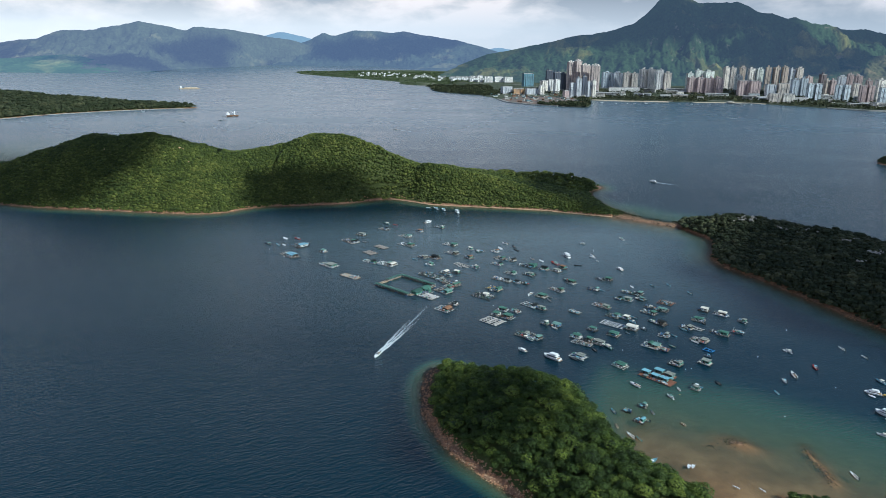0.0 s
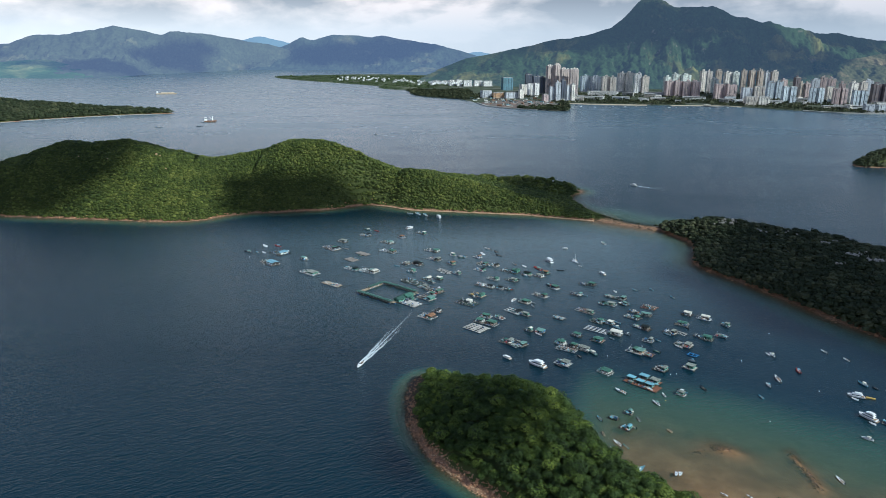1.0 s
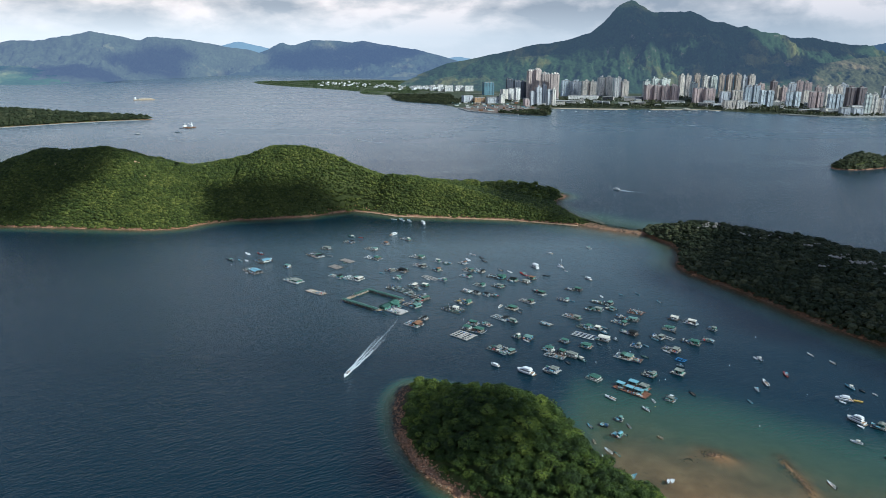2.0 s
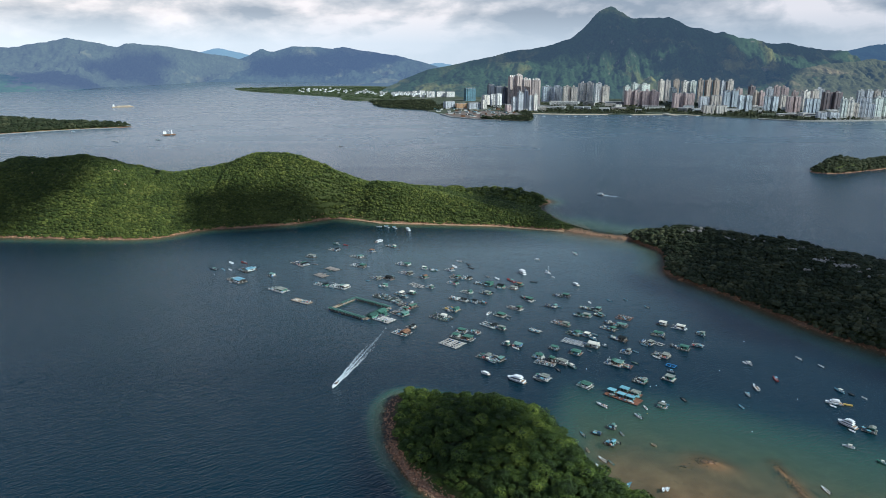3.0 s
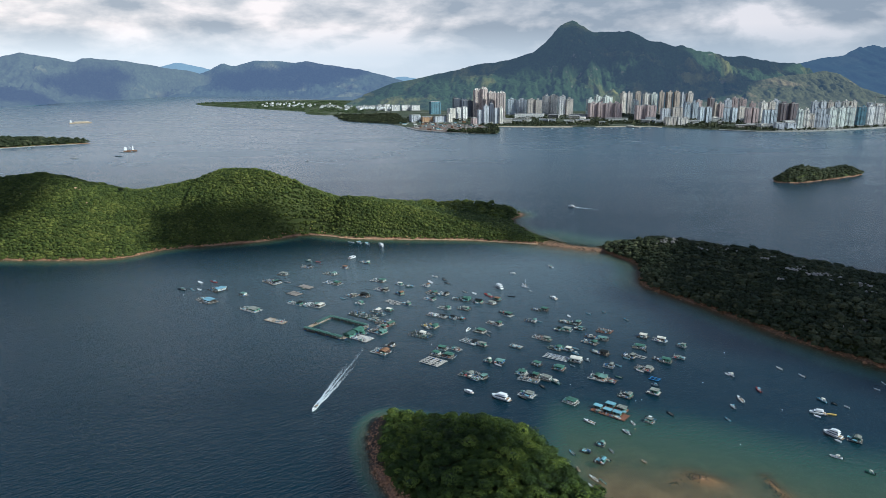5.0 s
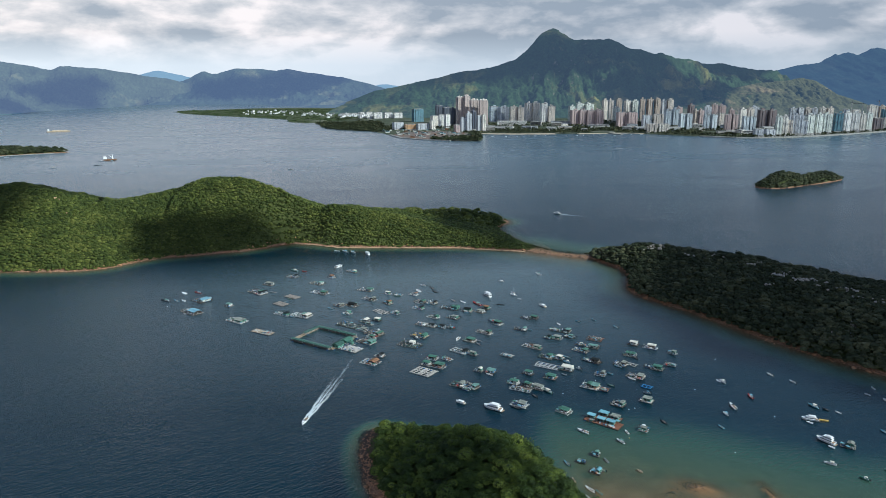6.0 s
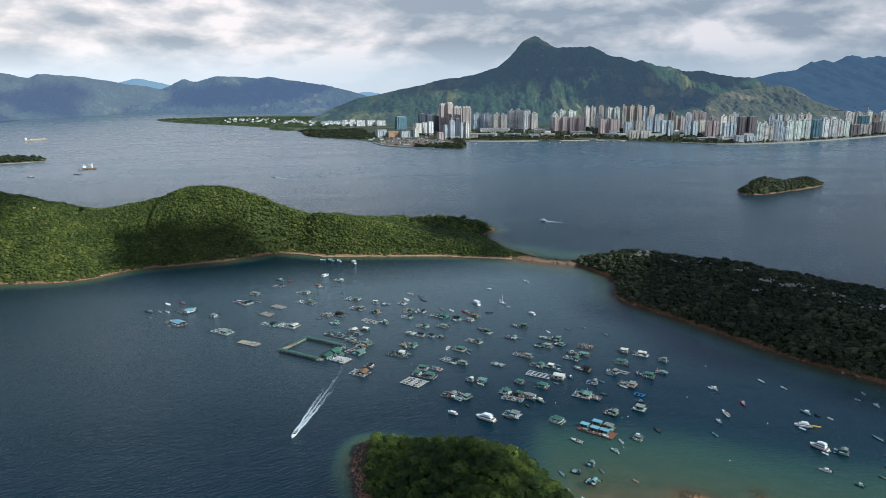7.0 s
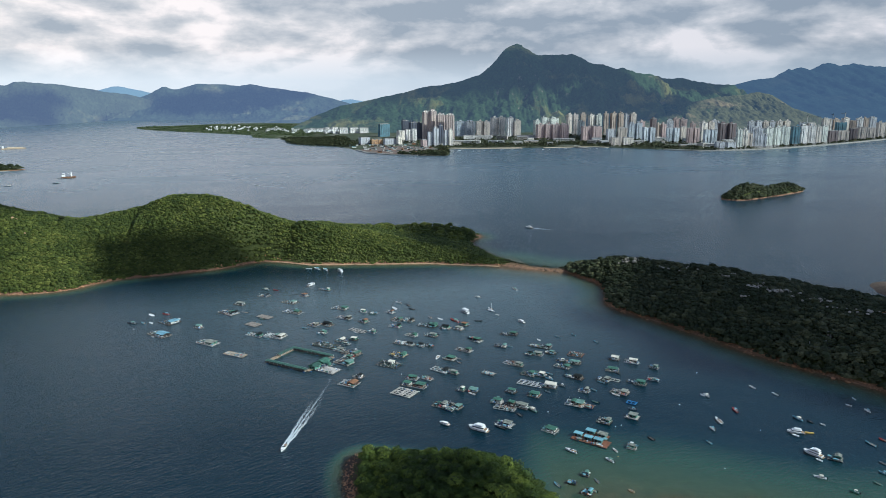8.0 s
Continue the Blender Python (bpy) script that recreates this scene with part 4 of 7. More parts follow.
def wood(name, rng, places, radius, per, size, mat, label, lift=0.8, squash=0.75, flat=0.3, body=True, tall=0.0, corners=4, swell=1.0):
    radii = radius * rng.uniform(0.5, 1.0, len(places)) ** 0.8 * np.where(rng.random(len(places)) < 0.16, 1.75, 1.08)
    c = places + np.stack([radii * 0, radii * 0, radii * lift + 0.6 + tall * rng.random(len(places))], 1)
    v, q, tint = leaf_cloud(rng, c, radii, per, size, squash, flat, corners)
    me = mesh(name, v, q, mat, tint)
    ob = tagged(new(name, me), label, "trees", kind="stuff")
    if not body:
        return ob
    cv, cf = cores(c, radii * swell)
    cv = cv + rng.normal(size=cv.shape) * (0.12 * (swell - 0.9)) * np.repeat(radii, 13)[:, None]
    # at swell 1 a low tint paints the shade between clumps
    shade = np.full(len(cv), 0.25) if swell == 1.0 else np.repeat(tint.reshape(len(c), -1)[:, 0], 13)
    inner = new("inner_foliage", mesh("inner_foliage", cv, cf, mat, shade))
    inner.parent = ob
    return ob


rng = np.random.default_rng(7)
crown_place = scatter(rng, near_isle, (-12, 150, 185, 310), 1.95, 3.0, lambda x, y: inside_distance(near_isle.shore, x, y) > np.where(y > 276, 6.5, np.where((x > 56) & (y > 212), 4.2, 0)))
# the nearest stretch of the islet carries single trees, the rest is one wood
single = (crown_place[:, 0] > 4) & (crown_place[:, 0] < 56) & (crown_place[:, 1] > 228) & (crown_place[:, 1] < 275) & (rng.random(len(crown_place)) < 0.62)
singles = crown_place[single][:200]
rest = np.concatenate([crown_place[~single], crown_place[single][200:]])
giant = (rng.random(len(rest)) < 0.13) & (inside_distance(near_isle.shore, rest[:, 0], rest[:, 1]) > 11)
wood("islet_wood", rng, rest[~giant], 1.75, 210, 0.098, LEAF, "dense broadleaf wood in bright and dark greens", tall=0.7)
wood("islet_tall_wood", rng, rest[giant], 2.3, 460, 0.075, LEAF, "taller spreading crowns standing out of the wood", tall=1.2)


def tree_kind(seed):
    """Trunk, limbs and a clumpy crown, built once for each habit."""
    r = np.random.default_rng(seed)
    rad = 2.2
    height = 1.7
    ob = thing("broadleaf_tree", "green broadleaf tree with a clumpy rounded crown", "tree", group="trees on the islet")
    limbs = [drum((0, 0, -0.6), (0.1, 0.05, height), 0.20, 7, 0.12)]
    for k in range(5):
        a = k * 1.26 + r.uniform(-0.3, 0.3)
        limbs.append(drum((0.05, 0.03, height * r.uniform(0.6, 1.0)), (math.cos(a) * rad * 0.6, math.sin(a) * rad * 0.6, height + r.uniform(0.4, 1.1)), 0.09, 5, 0.03))
    part("trunk", join(*limbs), BARK, ob)
    lobes = [(0.0, 0.0, height + 0.9)] + [(math.cos(a) * rad * 0.5, math.sin(a) * rad * 0.5, height + r.uniform(0.1, 0.8)) for a in (0.4, 1.9, 3.3, 4.9)]
    c = np.array(lobes)
    rr = rad * r.uniform(0.52, 0.78, len(c))
    v, q, tint = leaf_cloud(r, c, rr, 230, 0.108, 0.85)
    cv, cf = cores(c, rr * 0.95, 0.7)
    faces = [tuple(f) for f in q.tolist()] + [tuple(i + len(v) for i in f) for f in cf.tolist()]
    # core tint 0.1 paints the shade inside the crown
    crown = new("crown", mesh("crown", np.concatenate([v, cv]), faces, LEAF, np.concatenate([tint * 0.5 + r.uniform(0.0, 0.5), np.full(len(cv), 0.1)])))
    crown.parent = ob
    return ob


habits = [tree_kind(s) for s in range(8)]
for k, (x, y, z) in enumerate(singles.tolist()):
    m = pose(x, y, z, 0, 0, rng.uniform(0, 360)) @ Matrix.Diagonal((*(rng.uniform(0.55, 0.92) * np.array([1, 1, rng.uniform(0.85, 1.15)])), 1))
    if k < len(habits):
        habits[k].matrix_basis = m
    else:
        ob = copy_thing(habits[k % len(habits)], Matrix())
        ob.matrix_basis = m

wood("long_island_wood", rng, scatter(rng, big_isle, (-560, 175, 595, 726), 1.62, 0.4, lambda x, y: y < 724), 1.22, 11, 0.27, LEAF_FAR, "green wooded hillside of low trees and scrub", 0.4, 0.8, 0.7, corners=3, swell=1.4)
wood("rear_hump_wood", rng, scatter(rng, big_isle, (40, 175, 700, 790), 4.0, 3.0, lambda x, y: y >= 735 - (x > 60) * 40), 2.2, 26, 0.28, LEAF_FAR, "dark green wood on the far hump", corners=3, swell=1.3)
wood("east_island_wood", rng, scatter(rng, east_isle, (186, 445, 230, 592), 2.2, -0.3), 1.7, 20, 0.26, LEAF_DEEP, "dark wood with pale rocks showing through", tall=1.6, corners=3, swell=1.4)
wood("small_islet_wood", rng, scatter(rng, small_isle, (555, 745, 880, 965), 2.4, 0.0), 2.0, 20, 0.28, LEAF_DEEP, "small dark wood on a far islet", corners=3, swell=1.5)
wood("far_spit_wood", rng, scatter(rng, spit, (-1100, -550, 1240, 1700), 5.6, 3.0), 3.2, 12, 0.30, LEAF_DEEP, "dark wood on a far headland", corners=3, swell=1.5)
wood("tombolo_scrub", rng, scatter(rng, tombolo, (150, 206, 568, 622), 2.0, 0.8, lambda x, y: (y + x * 0.83 > 739 + 2.5 * wobble(x, y, 9, 2.0))), 1.2, 40, 0.24, LEAF_DEEP, "sparse scrub on a sand bar")
flat_trees = scatter(rng, far_flat, (-700, 300, 2400, 3400), 9, 4, lambda x, y: wobble(x, y, 60, 3.0) > -0.15)
wood("peninsula_wood", rng, flat_trees, 2.5, 10, 0.5, LEAF_MID, "low green woods on a far peninsula", 0.4, body=False, corners=3)

# ---- the town across the water ----
tower_no = 0
tower_spots = []


def apartment_tower(x, y, w, h, colour, face):
    """A block of flats: bays of windows either side of recessed light wells, with tanks on the roof."""
    global tower_no
    r = random.Random(tower_no)
    tower_no += 1
    tower_spots.append((x, y))
    tall = h > 45
    w = w * 0.93
    turn = face + r.choice((16, 22, 28, 34))
    words = {"cream": "cream", "white": "white", "grey": "grey", "blue": "pale blue", "pink": "pinkish brown", "tan": "tan", "brown": "dark brown", "dark": "dark slate", "teal": "teal glass", "mint": "pale green", "orange": "orange", "beige": "beige", "rose": "rose-beige"}[colour]
    ob = thing("apartment_tower", f"{words} {'high-rise apartment tower' if tall else 'apartment block'} near the waterfront", "building", pose(x, y, 2.0, 0, 0, turn), "tower blocks")
    depth_m = max(12.0, min(w, 20.0)) * 0.8
    part("core", box(0, 0, 0, w * 0.94, depth_m * 0.82, h * 0.985), RECESS, ob, "recessed light wells with shade in their colour")
    n = max(2, round(w / 6.5))
    pitch = w / n
    wall = TOWER[colour]
    for k in range(n):
        bx = -w / 2 + pitch * (k + 0.5)
        out = 0.9 if k % 2 else 0.0
        top = h - (1.5 if k % 2 else 0.0)
        part("bay", join(box(bx, -depth_m / 2 + 2.2 - out, 0, pitch * 0.86, 4.4, top), box(bx, depth_m / 2 - 2.2 + out, 0, pitch * 0.86, 4.4, top)), wall, ob)
    for e in (-1, 1):
        part("end_wall", box(e * (w / 2 - 0.8), 0, 0, 1.7, depth_m * 0.62, h - 0.8), wall, ob)
    part("roof_parapet", box(0, 0, h * 0.985, w * 0.9, depth_m * 0.7, 1.4), ROOF_CONCRETE, ob)
    if tall:
        part("water_tank", join(box(r.uniform(-0.2, 0.2) * w, 0, h, w * 0.3, depth_m * 0.4, r.uniform(2.5, 5.0)), box(r.uniform(-0.3, 0.3) * w, 1, h, w * 0.14, depth_m * 0.25, r.uniform(4.0, 6.5))), wall, ob)
    if colour == "rose":
        part("crown", join(*[box(a * w, 0, h * 0.985 + 1.0, w * 0.2, depth_m * 0.5, 5.5 - abs(a) * 5, 0, 0.55) for a in (-0.33, 0.0, 0.33)]), TOWER["cream"], ob, "pale stepped roof crown")
    part("podium", box(0, -1.0, -2.0, w * 1.06, depth_m * 1.15, 7.0 if tall else 4.0), ROOF_CONCRETE, ob, "low concrete podium")
    return ob


apartment_tower(102.1, 2628.2, 24.7, 21.3, "white", -3)
apartment_tower(129.1, 2619.7, 22.6, 23.3, "white", -3)
apartment_tower(160.0, 2610.1, 32.8, 21.2, "white", -4)
apartment_tower(198.9, 2634.9, 33.2, 19.4, "white", -5)
apartment_tower(234.1, 2623.8, 35.3, 19.4, "white", -6)
apartment_tower(276.7, 2372.1, 39.6, 43.7, "teal", -7)
apartment_tower(332.2, 2265.7, 23.6, 58.1, "dark", -9)
apartment_tower(351.2, 2231.7, 25.1, 53.9, "dark", -10)
apartment_tower(366.3, 2199.5, 15.9, 53.2, "dark", -10)
apartment_tower(298.4, 2140.5, 22.2, 33.1, "cream", -9)
apartment_tower(315.1, 2110.3, 16.9, 37.7, "white", -9)
apartment_tower(327.4, 2082.1, 16.7, 40.5, "white", -10)
apartment_tower(276.0, 2026.4, 14.6, 25.0, "cream", -8)
apartment_tower(179.4, 2054.6, 32.5, 20.3, "grey", -6)
apartment_tower(213.3, 2044.7, 34.1, 15.4, "orange", -7)
apartment_tower(249.4, 2034.1, 37.3, 17.0, "grey", -8)
apartment_tower(381.1, 2168.1, 20.9, 86.6, "rose", -11)
apartment_tower(401.2, 2162.1, 20.9, 90.0, "rose", -11)
apartment_tower(419.5, 2130.3, 27.6, 78.8, "rose", -12)
apartment_tower(440.6, 2098.3, 27.2, 79.5, "rose", -13)
apartment_tower(348.8, 1939.0, 15.6, 39.6, "grey", -11)
apartment_tower(363.9, 1934.6, 15.6, 50.3, "grey", -11)
apartment_tower(386.1, 1971.7, 12.8, 54.4, "dark", -12)
apartment_tower(391.0, 1926.8, 12.5, 44.1, "grey", -12)
apartment_tower(402.2, 1923.5, 10.9, 45.6, "cream", -13)
apartment_tower(328.5, 1923.7, 15.5, 19.4, "pink", -10)
apartment_tower(519.7, 2298.0, 29.9, 52.5, "blue", -13)
apartment_tower(551.0, 2288.4, 35.5, 50.6, "grey", -14)
apartment_tower(573.8, 2251.2, 23.9, 53.6, "beige", -15)
apartment_tower(595.8, 2244.5, 22.1, 51.7, "beige", -16)
apartment_tower(643.4, 2323.0, 22.9, 61.1, "cream", -16)
apartment_tower(667.9, 2315.5, 24.8, 62.9, "cream", -17)
apartment_tower(667.7, 2222.7, 22.0, 64.2, "white", -17)
apartment_tower(689.5, 2216.0, 23.8, 55.1, "beige", -18)
apartment_tower(780.1, 2281.0, 20.9, 51.5, "mint", -20)
apartment_tower(723.3, 2092.6, 24.4, 47.4, "pink", -20)
apartment_tower(746.5, 2085.6, 24.4, 47.4, "pink", -21)
apartment_tower(769.6, 2078.7, 24.4, 47.3, "pink", -21)
apartment_tower(793.5, 2071.5, 26.1, 47.3, "pink", -22)
apartment_tower(826.9, 2332.2, 25.3, 58.4, "mint", -20)
apartment_tower(856.3, 2323.1, 33.0, 56.4, "mint", -21)
apartment_tower(905.9, 2307.8, 17.5, 69.6, "beige", -22)
apartment_tower(901.9, 2243.5, 17.0, 71.6, "beige", -23)
apartment_tower(976.6, 2354.7, 19.9, 69.4, "tan", -23)
apartment_tower(896.4, 2183.1, 20.3, 50.0, "mint", -23)
apartment_tower(977.1, 2285.7, 21.3, 67.5, "cream", -24)
apartment_tower(1000.7, 2278.4, 21.3, 67.5, "mint", -24)
apartment_tower(838.4, 2005.7, 30.5, 44.5, "pink", -24)
apartment_tower(867.2, 1997.1, 30.5, 44.4, "pink", -24)
apartment_tower(1010.9, 2242.2, 17.2, 74.0, "tan", -25)
apartment_tower(1033.3, 2235.3, 19.0, 74.0, "tan", -26)
apartment_tower(1056.5, 2228.1, 19.0, 73.9, "tan", -26)
apartment_tower(1089.5, 2250.8, 17.3, 67.3, "grey", -27)
apartment_tower(1109.3, 2244.7, 21.2, 71.0, "beige", -27)
apartment_tower(897.5, 1962.8, 28.4, 37.3, "grey", -25)
apartment_tower(928.3, 1953.7, 30.1, 40.6, "beige", -26)
apartment_tower(843.6, 1816.9, 29.4, 22.5, "beige", -26)
apartment_tower(874.4, 1808.0, 29.4, 22.5, "cream", -27)
apartment_tower(988.2, 2013.2, 22.4, 48.6, "blue", -27)
apartment_tower(1009.2, 2006.9, 19.0, 52.0, "blue", -28)
apartment_tower(1109.8, 2179.6, 18.7, 49.0, "pink", -28)
apartment_tower(970.4, 1892.6, 16.3, 44.4, "blue", -28)
apartment_tower(988.8, 1887.2, 16.3, 44.4, "blue", -29)
apartment_tower(1144.8, 2168.8, 18.7, 56.3, "brown", -29)
apartment_tower(1065.0, 1990.2, 13.8, 48.5, "tan", -29)
apartment_tower(1078.7, 1986.1, 15.5, 48.5, "pink", -29)
apartment_tower(1179.6, 2127.0, 24.0, 51.9, "grey", -30)
apartment_tower(1034.7, 1873.7, 16.3, 42.7, "blue", -30)
apartment_tower(1053.0, 1868.3, 16.2, 42.7, "blue", -30)
apartment_tower(1230.3, 2174.4, 18.9, 56.8, "pink", -30)
apartment_tower(1221.7, 2114.1, 22.1, 55.4, "pink", -31)
apartment_tower(1135.0, 1969.2, 18.9, 40.0, "beige", -31)
apartment_tower(1066.6, 1818.0, 17.5, 44.9, "pink", -31)
apartment_tower(1083.7, 1813.0, 15.9, 44.9, "pink", -32)
apartment_tower(1220.2, 2054.8, 18.0, 45.3, "pink", -32)
apartment_tower(1137.8, 1867.2, 21.3, 55.9, "cream", -32)
apartment_tower(1272.0, 2039.0, 21.5, 48.7, "beige", -33)
apartment_tower(1087.6, 1767.5, 17.1, 42.4, "blue", -33)
apartment_tower(1105.0, 1762.5, 17.1, 42.4, "blue", -33)
apartment_tower(1315.8, 2085.3, 25.7, 51.6, "grey", -33)
apartment_tower(1203.9, 1872.0, 23.1, 53.1, "brown", -34)
apartment_tower(1228.6, 1864.7, 23.1, 53.1, "brown", -34)
apartment_tower(1047.0, 1642.9, 23.2, 17.9, "grey", -34)
apartment_tower(1078.3, 1645.0, 24.7, 17.1, "grey", -34)
apartment_tower(1102.1, 1645.4, 14.6, 48.3, "mint", -35)
apartment_tower(1120.2, 1647.9, 14.6, 47.9, "cream", -35)
apartment_tower(1137.5, 1650.5, 13.2, 38.8, "beige", -36)
apartment_tower(1443.2, 2077.1, 20.3, 46.6, "grey", -36)
apartment_tower(1465.4, 2070.3, 20.3, 46.6, "grey", -36)
apartment_tower(1152.7, 1653.9, 14.7, 51.4, "grey", -36)
apartment_tower(1170.5, 1656.5, 13.3, 51.0, "grey", -36)
apartment_tower(1186.9, 1659.4, 11.9, 36.0, "grey", -37)
apartment_tower(1199.9, 1663.3, 20.9, 50.2, "mint", -37)
apartment_tower(1230.4, 1669.9, 18.0, 50.9, "mint", -37)
apartment_tower(1263.1, 1680.2, 22.7, 51.4, "mint", -38)
apartment_tower(1309.3, 1697.9, 21.5, 51.4, "teal", -39)
apartment_tower(1342.6, 1708.7, 18.6, 51.9, "white", -39)
apartment_tower(1376.4, 1719.7, 21.9, 50.9, "white", -40)
apartment_tower(1408.7, 1731.5, 14.2, 46.8, "cream", -40)
apartment_tower(1437.9, 1744.6, 17.5, 47.3, "mint", -40)
apartment_tower(1486.7, 2063.7, 18.5, 46.5, "beige", -37)
apartment_tower(1505.4, 2057.9, 18.5, 46.5, "grey", -37)
apartment_tower(1528.4, 2050.9, 20.3, 48.3, "cream", -38)
apartment_tower(1548.7, 2044.6, 20.3, 48.2, "beige", -38)
apartment_tower(1595.3, 2030.3, 18.4, 44.5, "grey", -39)
apartment_tower(1622.3, 2022.0, 25.7, 42.7, "beige", -40)
apartment_tower(1474.4, 1756.0, 25.7, 33.6, "brown", -41)
apartment_tower(1529.2, 1777.1, 31.0, 31.6, "beige", -42)
apartment_tower(1589.7, 1806.4, 21.6, 35.6, "brown", -42)
apartment_tower(1756.7, 2110.8, 30.8, 50.4, "cream", -41)
apartment_tower(1783.9, 2102.3, 25.0, 48.4, "tan", -41)
apartment_tower(1711.3, 1994.7, 32.9, 44.3, "teal", -41)
apartment_tower(1863.1, 2147.7, 23.7, 49.6, "cream", -42)
apartment_tower(1837.3, 2085.6, 19.2, 44.6, "tan", -42)
apartment_tower(1857.4, 2079.3, 21.1, 52.1, "white", -43)
apartment_tower(1926.6, 2127.7, 17.7, 49.5, "tan", -43)
apartment_tower(2002.2, 2177.8, 24.2, 48.8, "grey", -43)
apartment_tower(1642.4, 1831.3, 23.7, 36.9, "beige", -43)
apartment_tower(1691.4, 1850.8, 25.7, 33.6, "beige", -43)
apartment_tower(1756.9, 1883.7, 22.8, 46.5, "beige", -44)
apartment_tower(1810.4, 1904.0, 28.4, 46.6, "beige", -44)
apartment_tower(1884.2, 1938.0, 32.7, 40.6, "grey", -45)


def strip(name, pts, width, z, high, mat, label, kind="structure", category="seawall"):
    """A band of that width and height along a line."""
    v, f = [], []
    for k, (x, y) in enumerate(pts):
        a, b = Vector(pts[max(0, k - 1)]), Vector(pts[min(len(pts) - 1, k + 1)])
        n = (b - a).normalized()
        n = Vector((-n.y, n.x)) * width / 2
        v += [(x - n.x, y - n.y, z - 2), (x - n.x, y - n.y, z + high), (x + n.x, y + n.y, z + high), (x + n.x, y + n.y, z - 2)]
    for k in range(len(pts) - 1):
        i = 4 * k
        f += [(i, i + 4, i + 5, i + 1), (i + 1, i + 5, i + 6, i + 2), (i + 2, i + 6, i + 7, i + 3)]
    f += [(0, 1, 2, 3), (len(v) - 1, len(v) - 2, len(v) - 3, len(v) - 4)]
    return tagged(new(name, mesh(name, v, f, mat)), label, category, kind=kind)


strip("seawall_promenade", rounded([(864, 1722), (925, 1665), (992, 1612), (1130, 1615), (1261, 1647), (1518, 1741), (1748, 1846), (2021, 1966), (2300, 2100)], 1)[1:-3], 9, 0, 2.4, STONE, "pale concrete promenade seawall along the water")
strip("beach", [(384, 1886), (420, 1868), (470, 1853), (525, 1844), (580, 1838)], 22, 0, 0.9, BEACH, "pale sand beach in front of the town", category="beach")
strip("beach_long_island", [(-52, 668), (-36, 661.5), (-13, 645.5), (29, 637.5), (61, 631.5), (92, 625.5), (121, 613.5), (150, 601.5)], 3.6, 0, 0.35, SHORE_SAND, "narrow tan beach under a wooded island slope", category="beach")
strip("beach_east", [(640, 1827), (709, 1827), (782, 1824), (810, 1790)], 14, 0, 0.8, BEACH, "thin sand strip beside the pier", category="beach")
strip("road_wall", [(-1010, 1262), (-910, 1298), (-845, 1325), (-822, 1375), (-802, 1412), (-703, 1499), (-640, 1541), (-576, 1567)], 4, 0, 0.8, STONE, "pale seawall at the headland's foot")
strip("causeway", [(-950, 1405), (-905, 1470), (-874, 1560), (-850, 1582)], 14, 0, 2.2, STONE, "low grey causeway beside the far headland", category="causeway")
strip("site_wall", [(142, 1880), (160, 1788), (212, 1723), (270, 1687)], 6, 0, 2.0, STONE, "pale seawall round a works yard")

pier = thing("pier", "small pale ferry pier with a flat roof", "pier", pose(735, 1800, 0, 0, 0, -65))
part("deck", box(0, 0, 0.5, 46, 8, 1.2), STONE, pier)
part("roof", join(box(-12, 0, 4.2, 20, 7, 0.5), *[box(-12 + a, b, 1.6, 0.6, 0.6, 2.7) for a in (-8, 0, 8) for b in (-2.6, 2.6)]), ROOF_WHITE, pier)

town = random.Random(3)


def low_building(x, y, w, d, h, mat, label, turn=0.0, roof=ROOF_CONCRETE):
    ob = thing("low_building", label, "building", pose(x, y, 2.5, 0, 0, turn), "low buildings of the town")
    part("wall", box(0, 0, -1.5, w, d, h + 1.5), mat, ob)
    part("roof", box(0, 0, h + 0.004, w * 1.04, d * 1.04, 0.7), roof, ob)
    part("window_band", join(*[box(0, -d / 2 - 0.06, 1.0 + 3.0 * k, w * 0.9, 0.16, 1.3) for k in range(max(1, int(h / 3)))]), GLASS, ob)
    return ob


# works yard and depots on the point
YARD = [(150, 1800), (180, 1762), (222, 1732), (268, 1700), (300, 1712), (340, 1760), (352, 1900), (300, 1965), (190, 1965), (152, 1890)]
YARD_EARTH = material("works_yard_earth", lambda t, b: t.links.new(ramp(t, noisy(t, place(t), 0.05, 6, 0.65), (0.3, (0.10, 0.080, 0.065)), (0.5, (0.16, 0.14, 0.12)), (0.62, (0.20, 0.115, 0.085)), (0.72, (0.28, 0.265, 0.24))), b.inputs["Base Color"]), 0.95, 0.1)
sheet("ground_works_yard", np.arange(146, 356, 4.0), np.arange(1696, 1970, 4.0), lambda x, y: np.where(inside_distance(YARD, x, y) > 0, town_land.height(x, y)[0] + 0.5 + 0.5 * np.abs(wobble(x, y, 14, 2.0)), -4.0), YARD_EARTH, "bare grey-brown earth of a works yard")
for k in range(90):
    x, y = town.uniform(135, 345), town.uniform(1720, 2020)
    if float(town_land.height(np.array([x]), np.array([y]))[1][0]) > 16:
        mat, word, roof = town.choice(((ROOF_RUST, "rust-red", ROOF_RUST), (WALL_WHITE, "white", ROOF_CONCRETE), (STONE, "grey", ROOF_GREY), (WALL_WHITE, "pale", ROOF_BLUE)))
        low_building(x, y, town.uniform(3, 12), town.uniform(2.5, 7), town.uniform(0.8, 3.2), mat, f"low {word} shed in a works yard", town.uniform(-30, 30), roof)
